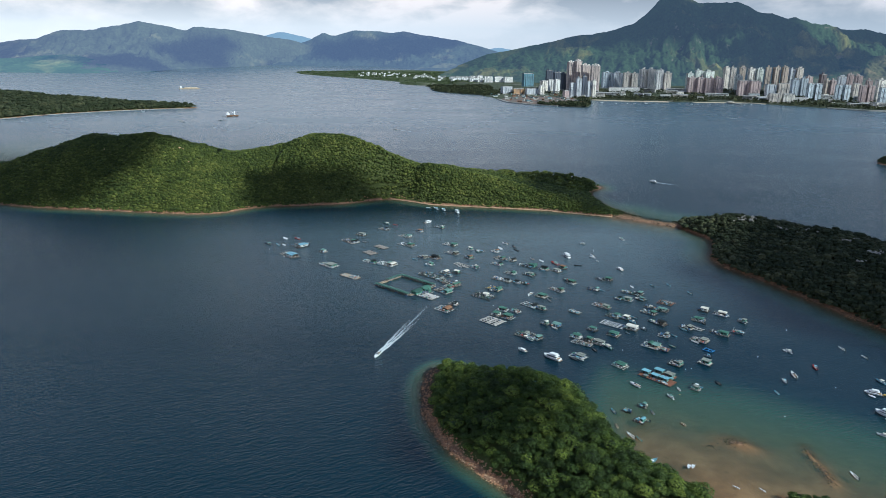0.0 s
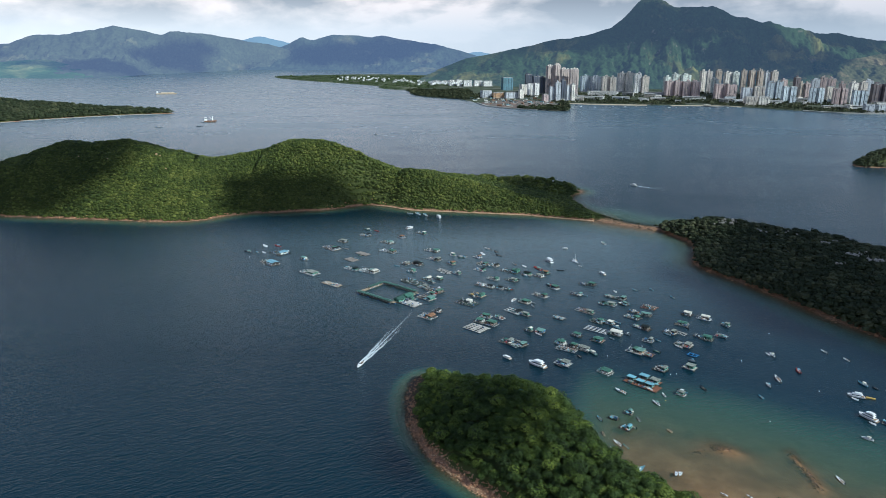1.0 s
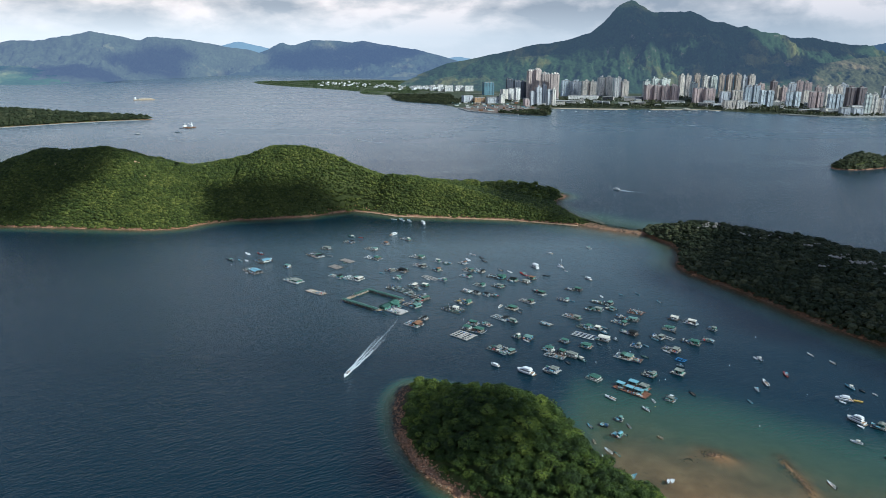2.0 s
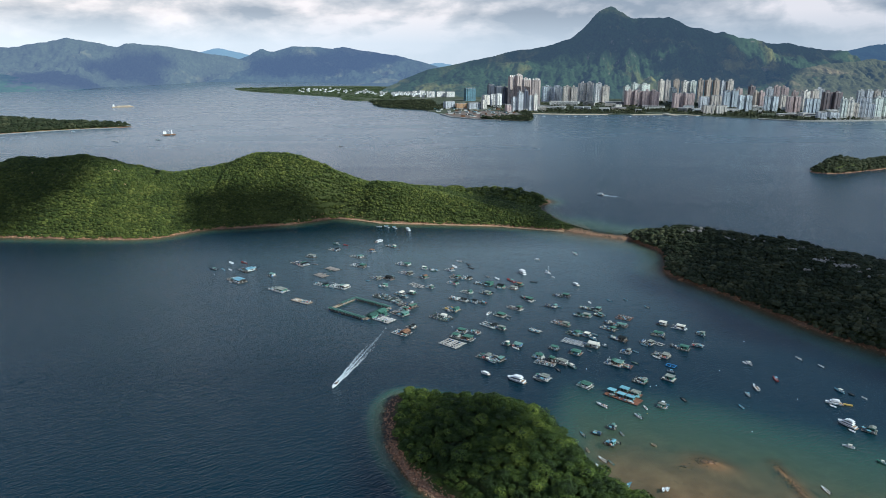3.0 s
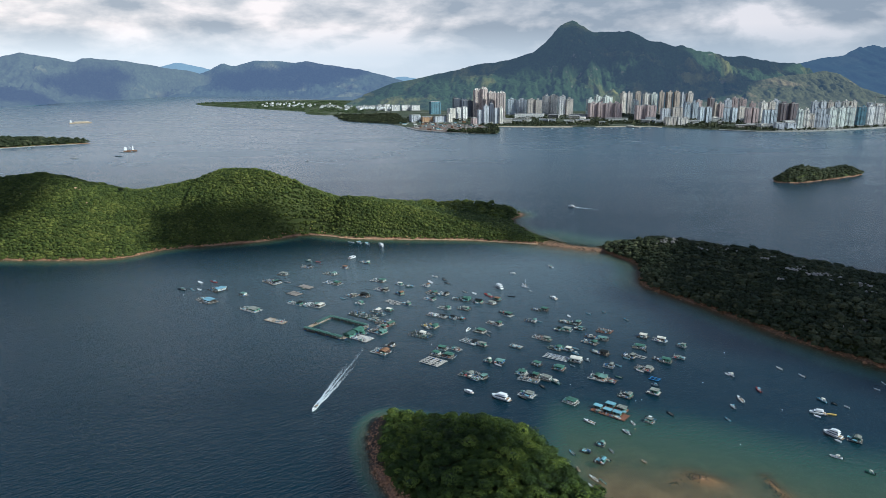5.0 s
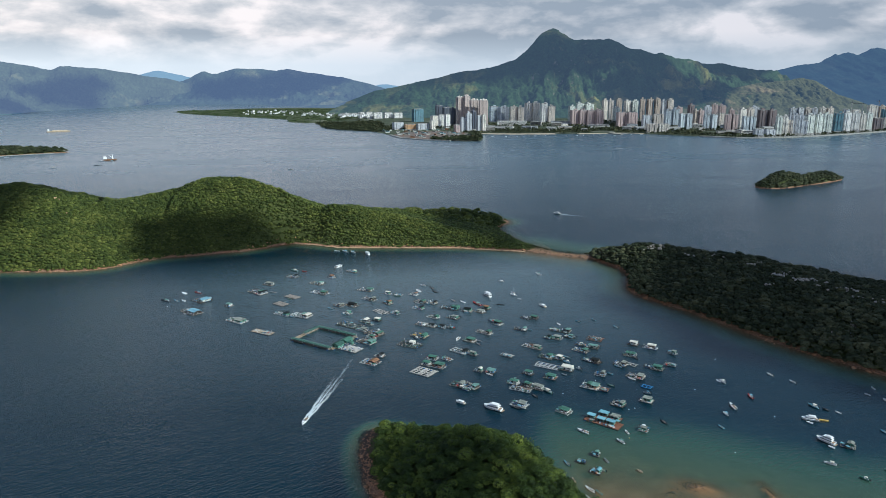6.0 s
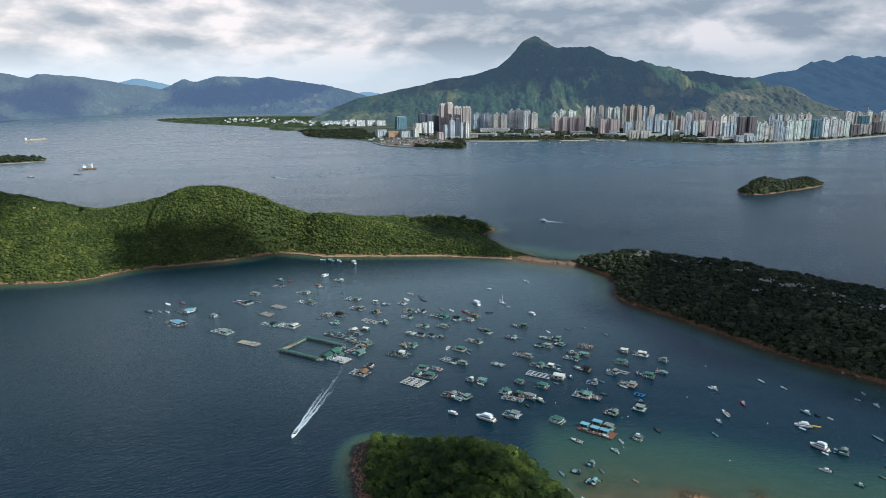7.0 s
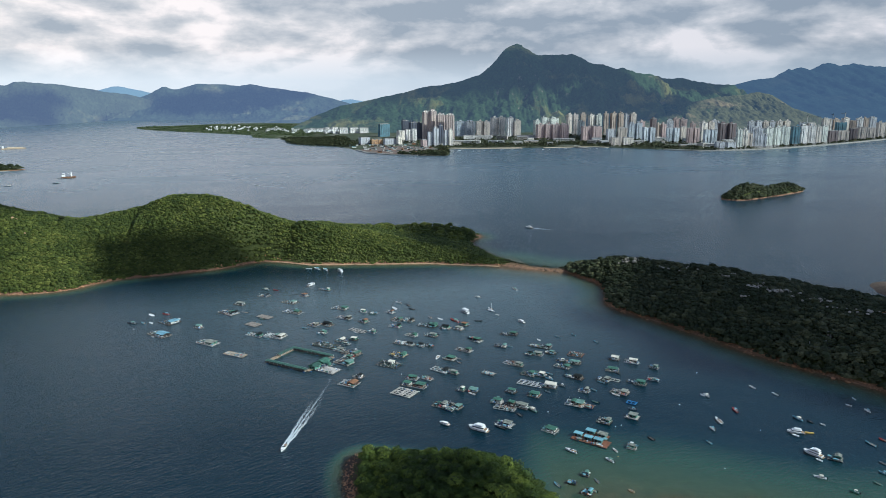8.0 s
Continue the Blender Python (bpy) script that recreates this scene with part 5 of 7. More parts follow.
# schools, malls and car parks between the towers and the shore
for x, y, w, d, h in ((470, 1990, 70, 22, 9), (560, 2010, 46, 18, 7), (650, 1960, 40, 20, 8), (760, 1985, 60, 20, 9), (420, 2030, 40, 18, 12), (860, 1900, 50, 20, 8), (925, 1850, 36, 18, 10), (1010, 1730, 44, 20, 6), (1060, 1700, 60, 22, 9), (1130, 1705, 34, 26, 7), (1180, 1735, 44, 18, 8), (1600, 1900, 40, 18, 10), (540, 2140, 90, 16, 14), (700, 2130, 70, 16, 12)):
    low_building(x, y, w, d, h, town.choice((TOWER["white"], TOWER["beige"], TOWER["grey"])), "low pale public building near the waterfront", town.uniform(-25, 5))
for k in range(85):
    x = town.uniform(400, 1950)
    y = np.interp(x, [400, 640, 800, 990, 1260, 1750, 2000], [1900, 1850, 1840, 1640, 1670, 1870, 1980]) + town.uniform(35, 330)
    if min(math.hypot(x - a, y - b) for a, b in tower_spots) > 24:
        low_building(x, y, town.uniform(14, 38), town.uniform(10, 18), town.uniform(4, 14), town.choice((TOWER["white"], TOWER["beige"], TOWER["grey"], TOWER["cream"], STONE)), "low pale building between the tower blocks", town.uniform(-40, 20))
# village houses on the peninsula and the hill foot


def village_house(x, y, z, w, h, turn):
    ob = thing("village_house", "small white flat-roofed village house", "house", pose(x, y, z, 0, 0, turn), "village houses")
    part("wall", box(0, 0, -1.5, w, w * 0.8, h + 1.5), HULL_WHITE, ob)
    part("roof", join(box(0, 0, h + 0.004, w * 1.06, w * 0.86, 0.4), box(w * 0.2, 0, h + 0.4, w * 0.35, w * 0.35, 2.0)), ROOF_CONCRETE, ob)
    return ob


for k in range(110):
    if k < 62:
        u = town.random()
        x, y = -330 + 330 * u + town.gauss(0, 36), 3120 - 420 * u + town.gauss(0, 60)
    else:
        x, y = town.gauss(70, 42), town.gauss(2570, 40)
    land = far_flat if k < 62 else None
    if land is not None:
        hh, dd = land.height(np.array([x]), np.array([y]))
        if dd[0] < 20:
            continue
        z = float(hh[0])
    else:
        z = 16.0
    village_house(x, y, z, town.uniform(5, 10), town.uniform(4, 7), town.uniform(-40, 40))

# tower cranes over the building site
def tower_crane(x, y, z, h, turn):
    ob = thing("tower_crane", "thin dark tower crane on a building site", "crane", pose(x, y, z, 0, 0, turn), "cranes")
    part("mast", box(0, 0, 0, 1.6, 1.6, h), STEEL, ob)
    part("jib", box(9, 0, h, 34, 1.3, 1.4), HULL_DARK, ob)
    part("apex", box(0, 0, h, 1.2, 1.2, 7, 0, 0.3), HULL_DARK, ob)


for x, y, h, turn in ((1560, 1965, 66, 20), (1610, 1980, 62, 150), (1670, 1985, 68, 60), (1720, 1990, 72, 200)):
    tower_crane(x, y, 2, h, turn)

# street trees and parks
belt = scatter(rng, town_land, (80, 1960, 1600, 2200), 8.5, 5, lambda x, y: (wobble(x, y, 90, 2.0) > -0.5) & ((x > 345) | (y > 2040)) & (inside_distance(town_land.shore, x, y) < np.where(rng.random(x.size) < 0.5, 130, 420)))
wood("waterfront_trees", rng, belt, 3.6, 12, 0.44, LEAF_DEEP, "dark green trees along the waterfront", 0.6, body=False, corners=3)
headland = scatter(rng, town_land, (228, 395, 1640, 1800), 5, 3, lambda x, y: y < 1742 + (x - 250) * 0.4)
wood("headland_wood", rng, headland, 3.2, 18, 0.36, LEAF_DEEP, "dark wood on the headland point", 0.7)
shore_wood = scatter(rng, town_land, (-60, 150, 2000, 2400), 6.5, 4)
wood("cove_wood", rng, shore_wood, 3.4, 14, 0.40, LEAF_DEEP, "dark wood beside the works yard", 0.6)

# ---- fish rafts ----
ROOFS = {"green": (ROOF_GREEN, "green tarpaulin"), "teal": (ROOF_TEAL, "faded teal sheet"), "blue": (BLUE_PALE, "faded blue tarpaulin"), "skyblue": (ROOF_BLUE, "sky-blue sheet"), "white": (ROOF_WHITE, "white canvas"), "grey": (ROOF_GREY, "rusty grey sheet"), "dark": (ROOF_DARK, "black shade-net"), "rust": (ROOF_RUST, "rust-brown sheet"), "": (ROOF_GREY, "")}
WALLS = (WALL_GREEN, WALL_WHITE, TIMBER, WALL_GREEN, HULL_GREY, TIMBER_DARK)


def hut(parent, r, x, y, z, sx, sy, high, roof_mat, wall_mat, style="gable"):
    """A raft hut: walls, overhanging roof with battens, a doorway and window holes."""
    body = part("hut", box(x, y, z, sx, sy, high), wall_mat, parent)
    if style == "barrel":
        part("roof", barrel(x, y, z + high, sx * 1.08, sy * 1.12, high * 0.55), roof_mat, body)
    elif style == "flat":
        part("roof", box(x, y, z + high, sx * 1.18, sy * 1.2, 0.1), roof_mat, body)
        part("batten", join(*[box(x + sx * (k / 4 - 0.5) * 1.1, y, z + high + 0.104, 0.1, sy * 1.18, 0.05) for k in range(5)]), roof_mat, body, many=True)
    else:
        axis = "x" if sx >= sy else "y"
        rise = min(sx, sy) * r.uniform(0.10, 0.2)
        part("roof", gable(x, y, z + high - 0.05, sx * 1.22, sy * 1.22, rise, 0.1, axis), roof_mat, body)
        battens = []
        for k in range(4):
            u = (k / 3 - 0.5) * 1.1
            battens.append(gable(x + (sx * u if axis == "x" else 0), y + (sy * u if axis == "y" else 0), z + high + 0.055, 0.12 if axis == "x" else sx * 1.2, sy * 1.2 if axis == "x" else 0.12, rise, 0.06, axis))
        part("batten", join(*battens), roof_mat, body, many=True)
    part("doorway", join(box(x - sx * 0.2, y - sy / 2 - 0.02, z + 0.05, min(0.9, sx * 0.3), 0.08, high * 0.75)), WALL_DARK, body)
    for wx, wy, ww, wd in ((x + sx * 0.22, y - sy / 2 - 0.02, sx * 0.26, 0.08), (x + sx / 2 + 0.02, y, 0.08, sy * 0.35), (x - sx / 2 - 0.02, y, 0.08, sy * 0.35)):
        part("window", box(wx, wy, z + high * 0.45, ww, wd, high * 0.3), WALL_DARK, body)
    return body


def pen_grid(x0, y0, lx, ly, nx, ny, w, z, h):
    """Walkway beams round net pens, of uneven length and set, with cross planks on some."""
    g = []
    for k in range(nx + 1):
        j = math.sin(k * 4.1 + lx * 7.3)
        g.append(box(x0 + lx * k / nx, y0 + ly / 2 + j * 0.25, z, w * (0.85 + 0.25 * math.sin(k * 2.3 + ly)), ly * (1.02 + 0.05 * j) + w, h, 0.012 * j))
    for k in range(ny + 1):
        j = math.sin(k * 3.7 + ly * 5.9)
        g.append(box(x0 + lx / 2 + j * 0.35, y0 + ly * k / ny, z + 0.06, lx * (1.02 + 0.05 * j) + w, w * (0.85 + 0.25 * math.sin(k * 1.9 + lx)), h, 0.012 * j))
    for k in range(nx * 2):
        a, b = 0.5 + 0.5 * math.sin(k * 5.3 + lx), 0.5 + 0.5 * math.sin(k * 3.1 + ly * 2)
        g.append(box(x0 + lx * a, y0 + ly * b, z + 0.19, 1.5, 0.16, 0.05, k * 1.7 + lx))
    return join(*g)


def boards(x0, y0, lx, ly, z, pitch=0.55):
    """A plank deck with open joints and uneven ends."""
    n = max(2, round(ly / pitch))
    return join(*[box(x0 + lx / 2 + 0.15 * math.sin(k * 2.7), y0 + ly * (k + 0.5) / n, z + 0.02 * math.sin(k * 5.1), lx, ly / n * 0.86, 0.14) for k in range(n)])


def clutter(ob, r, x0, y0, lx, ly, z, n):
    for _ in range(round(n * 2.2)):
        x, y = x0 + r.uniform(0.1, 0.9) * lx, y0 + r.uniform(0.1, 0.9) * ly
        kind = r.random()
        if kind < 0.35:
            part("barrel", drum((x, y, z), (x, y, z + 0.6), 0.24, 8), r.choice((FLOAT_BLUE, FLOAT_BLUE, BLUE_PALE, HULL_DARK, FLOAT_GREY, HULL_WHITE, HULL_GREY)), ob)
        elif kind < 0.65:
            part("crate", box(x, y, z, r.uniform(0.5, 1.2), r.uniform(0.4, 0.9), r.uniform(0.25, 0.55), r.uniform(0, 3)), r.choice((HULL_WHITE, HULL_WHITE, FLOAT_GREY, TIMBER_TAN, TIMBER_DARK, HULL_GREY, BLUE_PALE, DECK_PALE, r.choice((ORANGE, RED, TIMBER_RED)))), ob)
        elif kind < 0.82:
            part("folded_net", boulder(r, x, y, z + 0.15, r.uniform(0.4, 0.8), 0.45), r.choice((NET, BLUE_PAINT, HULL_DARK, ROOF_TEAL)), ob)
        else:
            part("tarpaulin", gable(x, y, z + 0.45, r.uniform(1.0, 1.9), r.uniform(0.9, 1.4), 0.2, 0.06), r.choice((ROOF_BLUE, ROOF_WHITE, ROOF_GREEN, ROOF_GREY, ROOF_DARK, ROOF_TEAL)), ob)


def gear(ob, r, lx, ly, z, n):
    """Heaps of small tackle over a raft: floats, boxes, planks, nets and poles."""
    heaps = {"tackle": [], "dark_tackle": [], "plastic_tackle": []}
    for _ in range(n):
        x, y = r.uniform(-0.5, 0.5) * lx * 1.06, r.uniform(-0.5, 0.5) * ly * 1.08
        where = r.choice(("tackle", "tackle", "dark_tackle", "plastic_tackle"))
        kind = r.random()
        if kind < 0.45:
            g = box(x, y, z, r.uniform(0.25, 0.8), r.uniform(0.2, 0.6), r.uniform(0.12, 0.5), r.uniform(0, 3), r.uniform(0.7, 1.0))
        elif kind < 0.65:
            g = drum((x, y, z), (x, y, z + r.uniform(0.3, 0.6)), r.uniform(0.14, 0.26), 7)
        elif kind < 0.85:
            a = r.uniform(0, 3.1)
            w = r.uniform(0.6, 1.5)
            g = box(x, y, z + 0.02, w, 0.14, 0.08, a)
        else:
            g = drum((x, y, z), (x + r.uniform(-0.3, 0.3), y, z + r.uniform(0.8, 1.9)), 0.045, 5)
        heaps[where].append(g)
    mats = {"tackle": r.choice((HULL_WHITE, FLOAT_GREY, DECK_PALE)), "dark_tackle": r.choice((TIMBER_DARK, HULL_DARK, NET)), "plastic_tackle": r.choice((FLOAT_BLUE, BLUE_PALE, ROOF_TEAL, TIMBER_RED, BLUE_PAINT))}
    for name, g in heaps.items():
        if g:
            part(name, join(*g), mats[name], ob, many=True)


def fish_raft(x, y, turn, lx, ly, style, roof, huts, seed):
    r = random.Random(100 + seed)
    roof_mat, roof_word = ROOFS[roof]
    names = {"bare": "bare tan plywood", "bareflat": "plain grey-tan", "frame": "empty pale timber", "framewide": "wide pale timber", "framewhite": "empty white-beamed", "frameblue": "empty blue-beamed", "pensdark": "dark timber net-pen", "pensbrown": "brown timber net-pen"}
    if huts:
        lab = f"floating fish raft with {'two huts' if huts > 1 else 'a hut'} under {roof_word} roof{'s' if huts > 1 else ''}"
    else:
        lab = f"{names.get(style, 'cluttered timber')} fish-farm raft floating at anchor"
    ob = thing("fish_raft", lab, "raft", pose(x, y, 0, 0, 0, turn), "fish rafts")
    deck_mat = {"bare": TIMBER_TAN, "bareflat": TIMBER_GREY, "deckwhite": HULL_WHITE, "deckpale": DECK_PALE, "brown": TIMBER_RED, "hutred": TIMBER_RED, "yellow": TIMBER_TAN, "cream": DECK_PALE}.get(style, r.choice((TIMBER, TIMBER_DARK, TIMBER_DARK, DECK_PALE)))
    beam_mat = {"frame": DECK_PALE, "framewide": DECK_PALE, "framewhite": FLOAT_GREY, "frameblue": BLUE_PAINT, "pensdark": TIMBER_DARK, "pensbrown": TIMBER_RED}.get(style, r.choice((TIMBER, FLOAT_GREY, TIMBER_GREY, TIMBER_DARK)))
    z = 0.22
    floats = []
    for k in range(max(2, round(lx / 2.2))):
        for e in (-1, 1):
            cx, cy = -lx / 2 + lx * (k + 0.5) / max(2, round(lx / 2.2)), e * ly / 2 * 0.92
            floats.append(drum((cx - 0.55, cy, 0.02), (cx + 0.55, cy, 0.02), 0.26, 7))
    part("float", join(*floats), r.choice((HULL_DARK, FLOAT_GREY, FLOAT_BLUE)), ob, many=True)
    high = r.uniform(1.05, 1.45)
    if style not in ("bareflat", "frame", "framewide", "framewhite", "frameblue"):
        gear(ob, r, lx, ly, z + 0.22, 12 + round(lx * ly * 0.55))
    if style.startswith("frame") or style.startswith("pens"):
        wide = 0.55 if style in ("framewide", "framewhite") else 0.42
        part("pen_frame", pen_grid(-lx / 2, -ly / 2, lx, ly, max(2, round(lx / 2.4)), max(1, round(ly / 2.2)), wide, z, 0.16), beam_mat, ob)
        if style == "framewide":
            part("deck", join(boards(-lx / 2, -ly / 2, lx * 0.10, ly, z + 0.2), boards(-lx * 0.05, -ly / 2, lx * 0.1, ly, z + 0.2), boards(lx * 0.40, -ly / 2, lx * 0.1, ly, z + 0.2)), DECK_PALE, ob, many=True)
        if style.startswith("pens"):
            part("net", box(lx * 0.1, 0, -0.1, lx * 0.6, ly * 0.85, 0.28), NET, ob, "slack dark nets in the pens")
        clutter(ob, r, -lx / 2, -ly / 2, lx, ly, z + 0.2, 3 if style.startswith("pens") else 0)
        if huts:
            hut(ob, r, lx * 0.05, ly * 0.2, z + 0.2, lx * 0.22, ly * 0.4, high, roof_mat, WALL_WHITE, "barrel")
        return ob
    if style in ("bare", "bareflat"):
        part("pen_frame", pen_grid(-lx / 2, -ly / 2, lx, ly, 4, 2, 0.35, z - 0.15, 0.16), TIMBER_DARK, ob)
        part("deck", boards(-lx / 2, -ly / 2, lx, ly, z + 0.1), deck_mat, ob, many=True)
        if style == "bare":
            clutter(ob, r, 0, -ly / 2, lx / 2, ly, z + 0.25, 5)
        return ob
    if style in ("hut", "hutred", "hutwhite", "hutblue", "dome"):
        part("pen_frame", pen_grid(-lx / 2, -ly / 2, lx, ly, 2, 2, 0.35, z - 0.15, 0.16), beam_mat, ob)
        part("deck", boards(-lx / 2, -ly / 2, lx, ly, z + 0.1), deck_mat, ob, many=True)
        wall = {"hutwhite": WALL_WHITE, "hutblue": BLUE_PAINT, "hutred": WALL_GREEN, "dome": WALL_WHITE}.get(style, r.choice(WALLS))
        k = 0.78 if style in ("hutblue", "dome") else 0.64
        if huts:
            hut(ob, r, lx * 0.06, ly * 0.04, z + 0.25, lx * k, ly * k, high, roof_mat, wall, "barrel" if style == "dome" else r.choice(("gable", "gable", "flat")))
        clutter(ob, r, -lx / 2, -ly / 2, lx * 0.25, ly, z + 0.25, 3)
        clutter(ob, r, -lx / 2, -ly / 2, lx, ly * 0.2, z + 0.25, 2)
        return ob
    # mixed rafts: net pens along one end, a boarded deck with huts on the other
    cut = {"deckwhite": 0.9, "deckpale": 0.8, "clutter": 0.7, "brown": 0.6, "cream": 0.75}.get(style, r.uniform(0.38, 0.52))
    part("pen_frame", pen_grid(-lx / 2, -ly / 2, lx, ly, max(2, round(lx / 2.3)), max(1, round(ly / 2.2)), 0.4, z - 0.02, 0.16), beam_mat, ob)
    dx0 = lx / 2 - lx * cut
    part("deck", boards(dx0, -ly / 2, lx * cut, ly, z + 0.2), deck_mat, ob, many=True)
    zz = z + 0.36
    w = lx * cut
    if huts >= 1:
        k = 0.5 if huts > 1 else 0.62
        wall = WALL_CREAM if style == "cream" else r.choice(WALLS)
        hut(ob, r, dx0 + w * (0.70 if huts > 1 else 0.55), ly * 0.06, zz, w * k, ly * 0.66, high, roof_mat, wall, r.choice(("gable", "flat", "gable", "barrel" if roof == "white" else "gable")))
    if huts >= 2:
        other = roof_mat if r.random() < 0.6 else r.choice((ROOF_GREY, ROOF_GREEN, ROOF_TEAL))
        hut(ob, r, dx0 + w * 0.22, ly * 0.12, zz, w * 0.32, ly * 0.5, high * 0.92, other, r.choice(WALLS), r.choice(("gable", "flat")))
    clutter(ob, r, dx0, -ly / 2, w, ly * 0.24, zz, 5 if style in ("clutter", "deckwhite", "yellow") else 3)
    clutter(ob, r, -lx / 2, -ly / 2, lx * (1 - cut), ly, z + 0.2, 4 if style == "clutter" else 2)
    if style in ("clutter", "deckwhite"):
        clutter(ob, r, dx0, -ly * 0.25, w, ly * 0.6, zz, 5)
    if style == "yellow":
        part("kayak_stack", join(box(-lx * 0.3, -ly * 0.3, zz, 3.2, 0.8, 0.5, 0.2, 0.6), box(-lx * 0.1, ly * 0.3, zz, 3.0, 0.8, 0.5, -0.4, 0.6)), YELLOW, ob)
    part("pole", join(*[drum((px, py, 0.2), (px, py, r.uniform(1.0, 1.7)), 0.05, 5) for px, py in ((-lx / 2, -ly / 2), (-lx / 2, ly / 2), (dx0, ly / 2), (lx / 2, -ly / 2))]), TIMBER, ob)
    return ob


# ---- boats ----
PAINT = {"white": (HULL_WHITE, "white"), "blue": (BLUE_PALE, "faded blue"), "red": (RED, "red"), "teal": (ROOF_TEAL, "teal green"), "green": (WALL_GREEN, "green"), "grey": (HULL_GREY, "grey"), "dark": (HULL_DARK, "dark"), "tan": (TIMBER_TAN, "tan")}


def hull_shape(length, beam, side, draft=0.35, sheer=0.35, bow=0.48, n=11, open_boat=False, rim=0.1, full=2.2):
    """Sections from stern to bow, rising and narrowing forward, with a deck or an inside floor."""
    v, f = [], []
    rows = 9 if open_boat else 7
    for i in range(n):
        s = i / (n - 1)
        k = max(0.0, (s - bow) / (1 - bow))
        b = beam / 2 * (0.9 + 0.1 * min(1, s / 0.3)) * (1 - k ** full * (0.90 if full > 3 else 0.985))
        top = side * (1 + sheer * s ** 2)
        keel = -draft * (1 - k ** 3)
        blunt = 0.25 if full > 3 else 1.0
        px = -length / 2 + length * s + (0.05 * length * k ** 2) * blunt
        deck_z = top - (0.06 if not open_boat else side * 0.72)
        ring = [(-b, top), (-b * 0.9, top * 0.25), (0, keel), (b * 0.9, top * 0.25), (b, top)]
        inner = [(max(b - rim, b * 0.4), top), (max(b - rim, b * 0.35), deck_z), (-max(b - rim, b * 0.35), deck_z), (-max(b - rim, b * 0.4), top)]
        pts = ring + (inner if open_boat else [(b * 0.8, deck_z), (-b * 0.8, deck_z)])
        over = (0.06 * length * k) * (0.6 if full > 3 else 1.0)
        for y, zz in pts:
            v.append((px + (over * zz / max(side, 0.1) if zz > 0 else 0), y, zz))
        if i:
            a, c = (i - 1) * rows, i * rows
            f += [(a + j, a + (j + 1) % rows, c + (j + 1) % rows, c + j) for j in range(rows)]
    f += [tuple(range(rows - 1, -1, -1)), tuple(range((n - 1) * rows, n * rows))]
    return v, f


def boat_base(name, x, y, turn, label, category="boat"):
    return thing(name, label, category, pose(x, y, 0, 0, 0, turn), "moored boats")


def outboard(ob, L, z=0.5):
    part("outboard_motor", join(box(-L / 2 - 0.2, 0, z, 0.45, 0.4, 0.55, 0, 0.75), box(-L / 2 - 0.25, 0, z - 0.9, 0.14, 0.14, 0.9)), BLACK, ob)


def sampan(x, y, turn, L, colour):
    mat, word = PAINT[colour]
    ob = boat_base("sampan", x, y, turn, f"small open {word} wooden sampan at its mooring")
    part("hull", hull_shape(L, L * 0.30, 0.38, 0.25, 0.6, 0.45, 11, True), mat, ob, smooth=False)
    part("thwart", join(*[box(L * k, 0, 0.30, 0.28, L * 0.25, 0.07) for k in (-0.25, 0.0, 0.2)]), TIMBER, ob)
    part("floor_board", box(-L * 0.05, 0, 0.14, L * 0.6, L * 0.17, 0.05), TIMBER_TAN if colour != "dark" else TIMBER_DARK, ob)
    if L > 3.4:
        outboard(ob, L, 0.35)
    return ob


def dinghy(x, y, turn, L, colour):
    mat, word = PAINT[colour]
    ob = boat_base("dinghy", x, y, turn, f"tiny {word} dinghy with rounded tubes")
    part("hull", hull_shape(L, L * 0.42, 0.4, 0.1, 0.4, 0.55, 9, True, 0.22), mat, ob)
    part("thwart", box(0, 0, 0.22, 0.3, L * 0.36, 0.06), HULL_GREY, ob)
    return ob


def kayak(x, y, turn, L, colour):
    ob = boat_base("kayak", x, y, turn, "slim white kayak lying on wet sand")
    part("hull", hull_shape(L, L * 0.2, 0.34, 0.12, 0.3, 0.4, 9), HULL_WHITE, ob)
    part("cockpit", box(0, 0, 0.30, L * 0.2, L * 0.1, 0.06), BLACK, ob)
    return ob


def workboat(x, y, turn, L, colour):
    mat, word = PAINT[colour]
    r = random.Random(int(x * 10) + int(y))
    ob = boat_base("workboat", x, y, turn, f"{word} fishing workboat with a small canopy")
    part("hull", hull_shape(L, L * 0.32, 0.5, 0.35, 0.55, 0.45, 11, True, 0.14), mat, ob)
    part("floor_board", box(0, 0, 0.21, L * 0.7, L * 0.22, 0.05), TIMBER, ob)
    part("engine_box", box(-L * 0.3, 0, 0.25, L * 0.14, L * 0.16, 0.5), HULL_GREY, ob)
    cover = r.choice((HULL_WHITE, ROOF_TEAL, BLUE_PALE, ROOF_WHITE))
    top = part("canopy", join(box(-L * 0.06, 0, 1.25, L * 0.36, L * 0.27, 0.1), box(-L * 0.06, 0, 1.35, L * 0.3, L * 0.2, 0.06)), cover, ob)
    part("canopy_post", join(*[box(-L * 0.06 + a * L * 0.16, b * L * 0.115, 0.4, 0.06, 0.06, 0.86) for a in (-1, 1) for b in (-1, 1)]), STEEL, top)
    part("console", box(L * 0.05, 0, 0.25, 0.5, L * 0.14, 0.6, 0, 0.8), HULL_WHITE, ob)
    outboard(ob, L)
    return ob


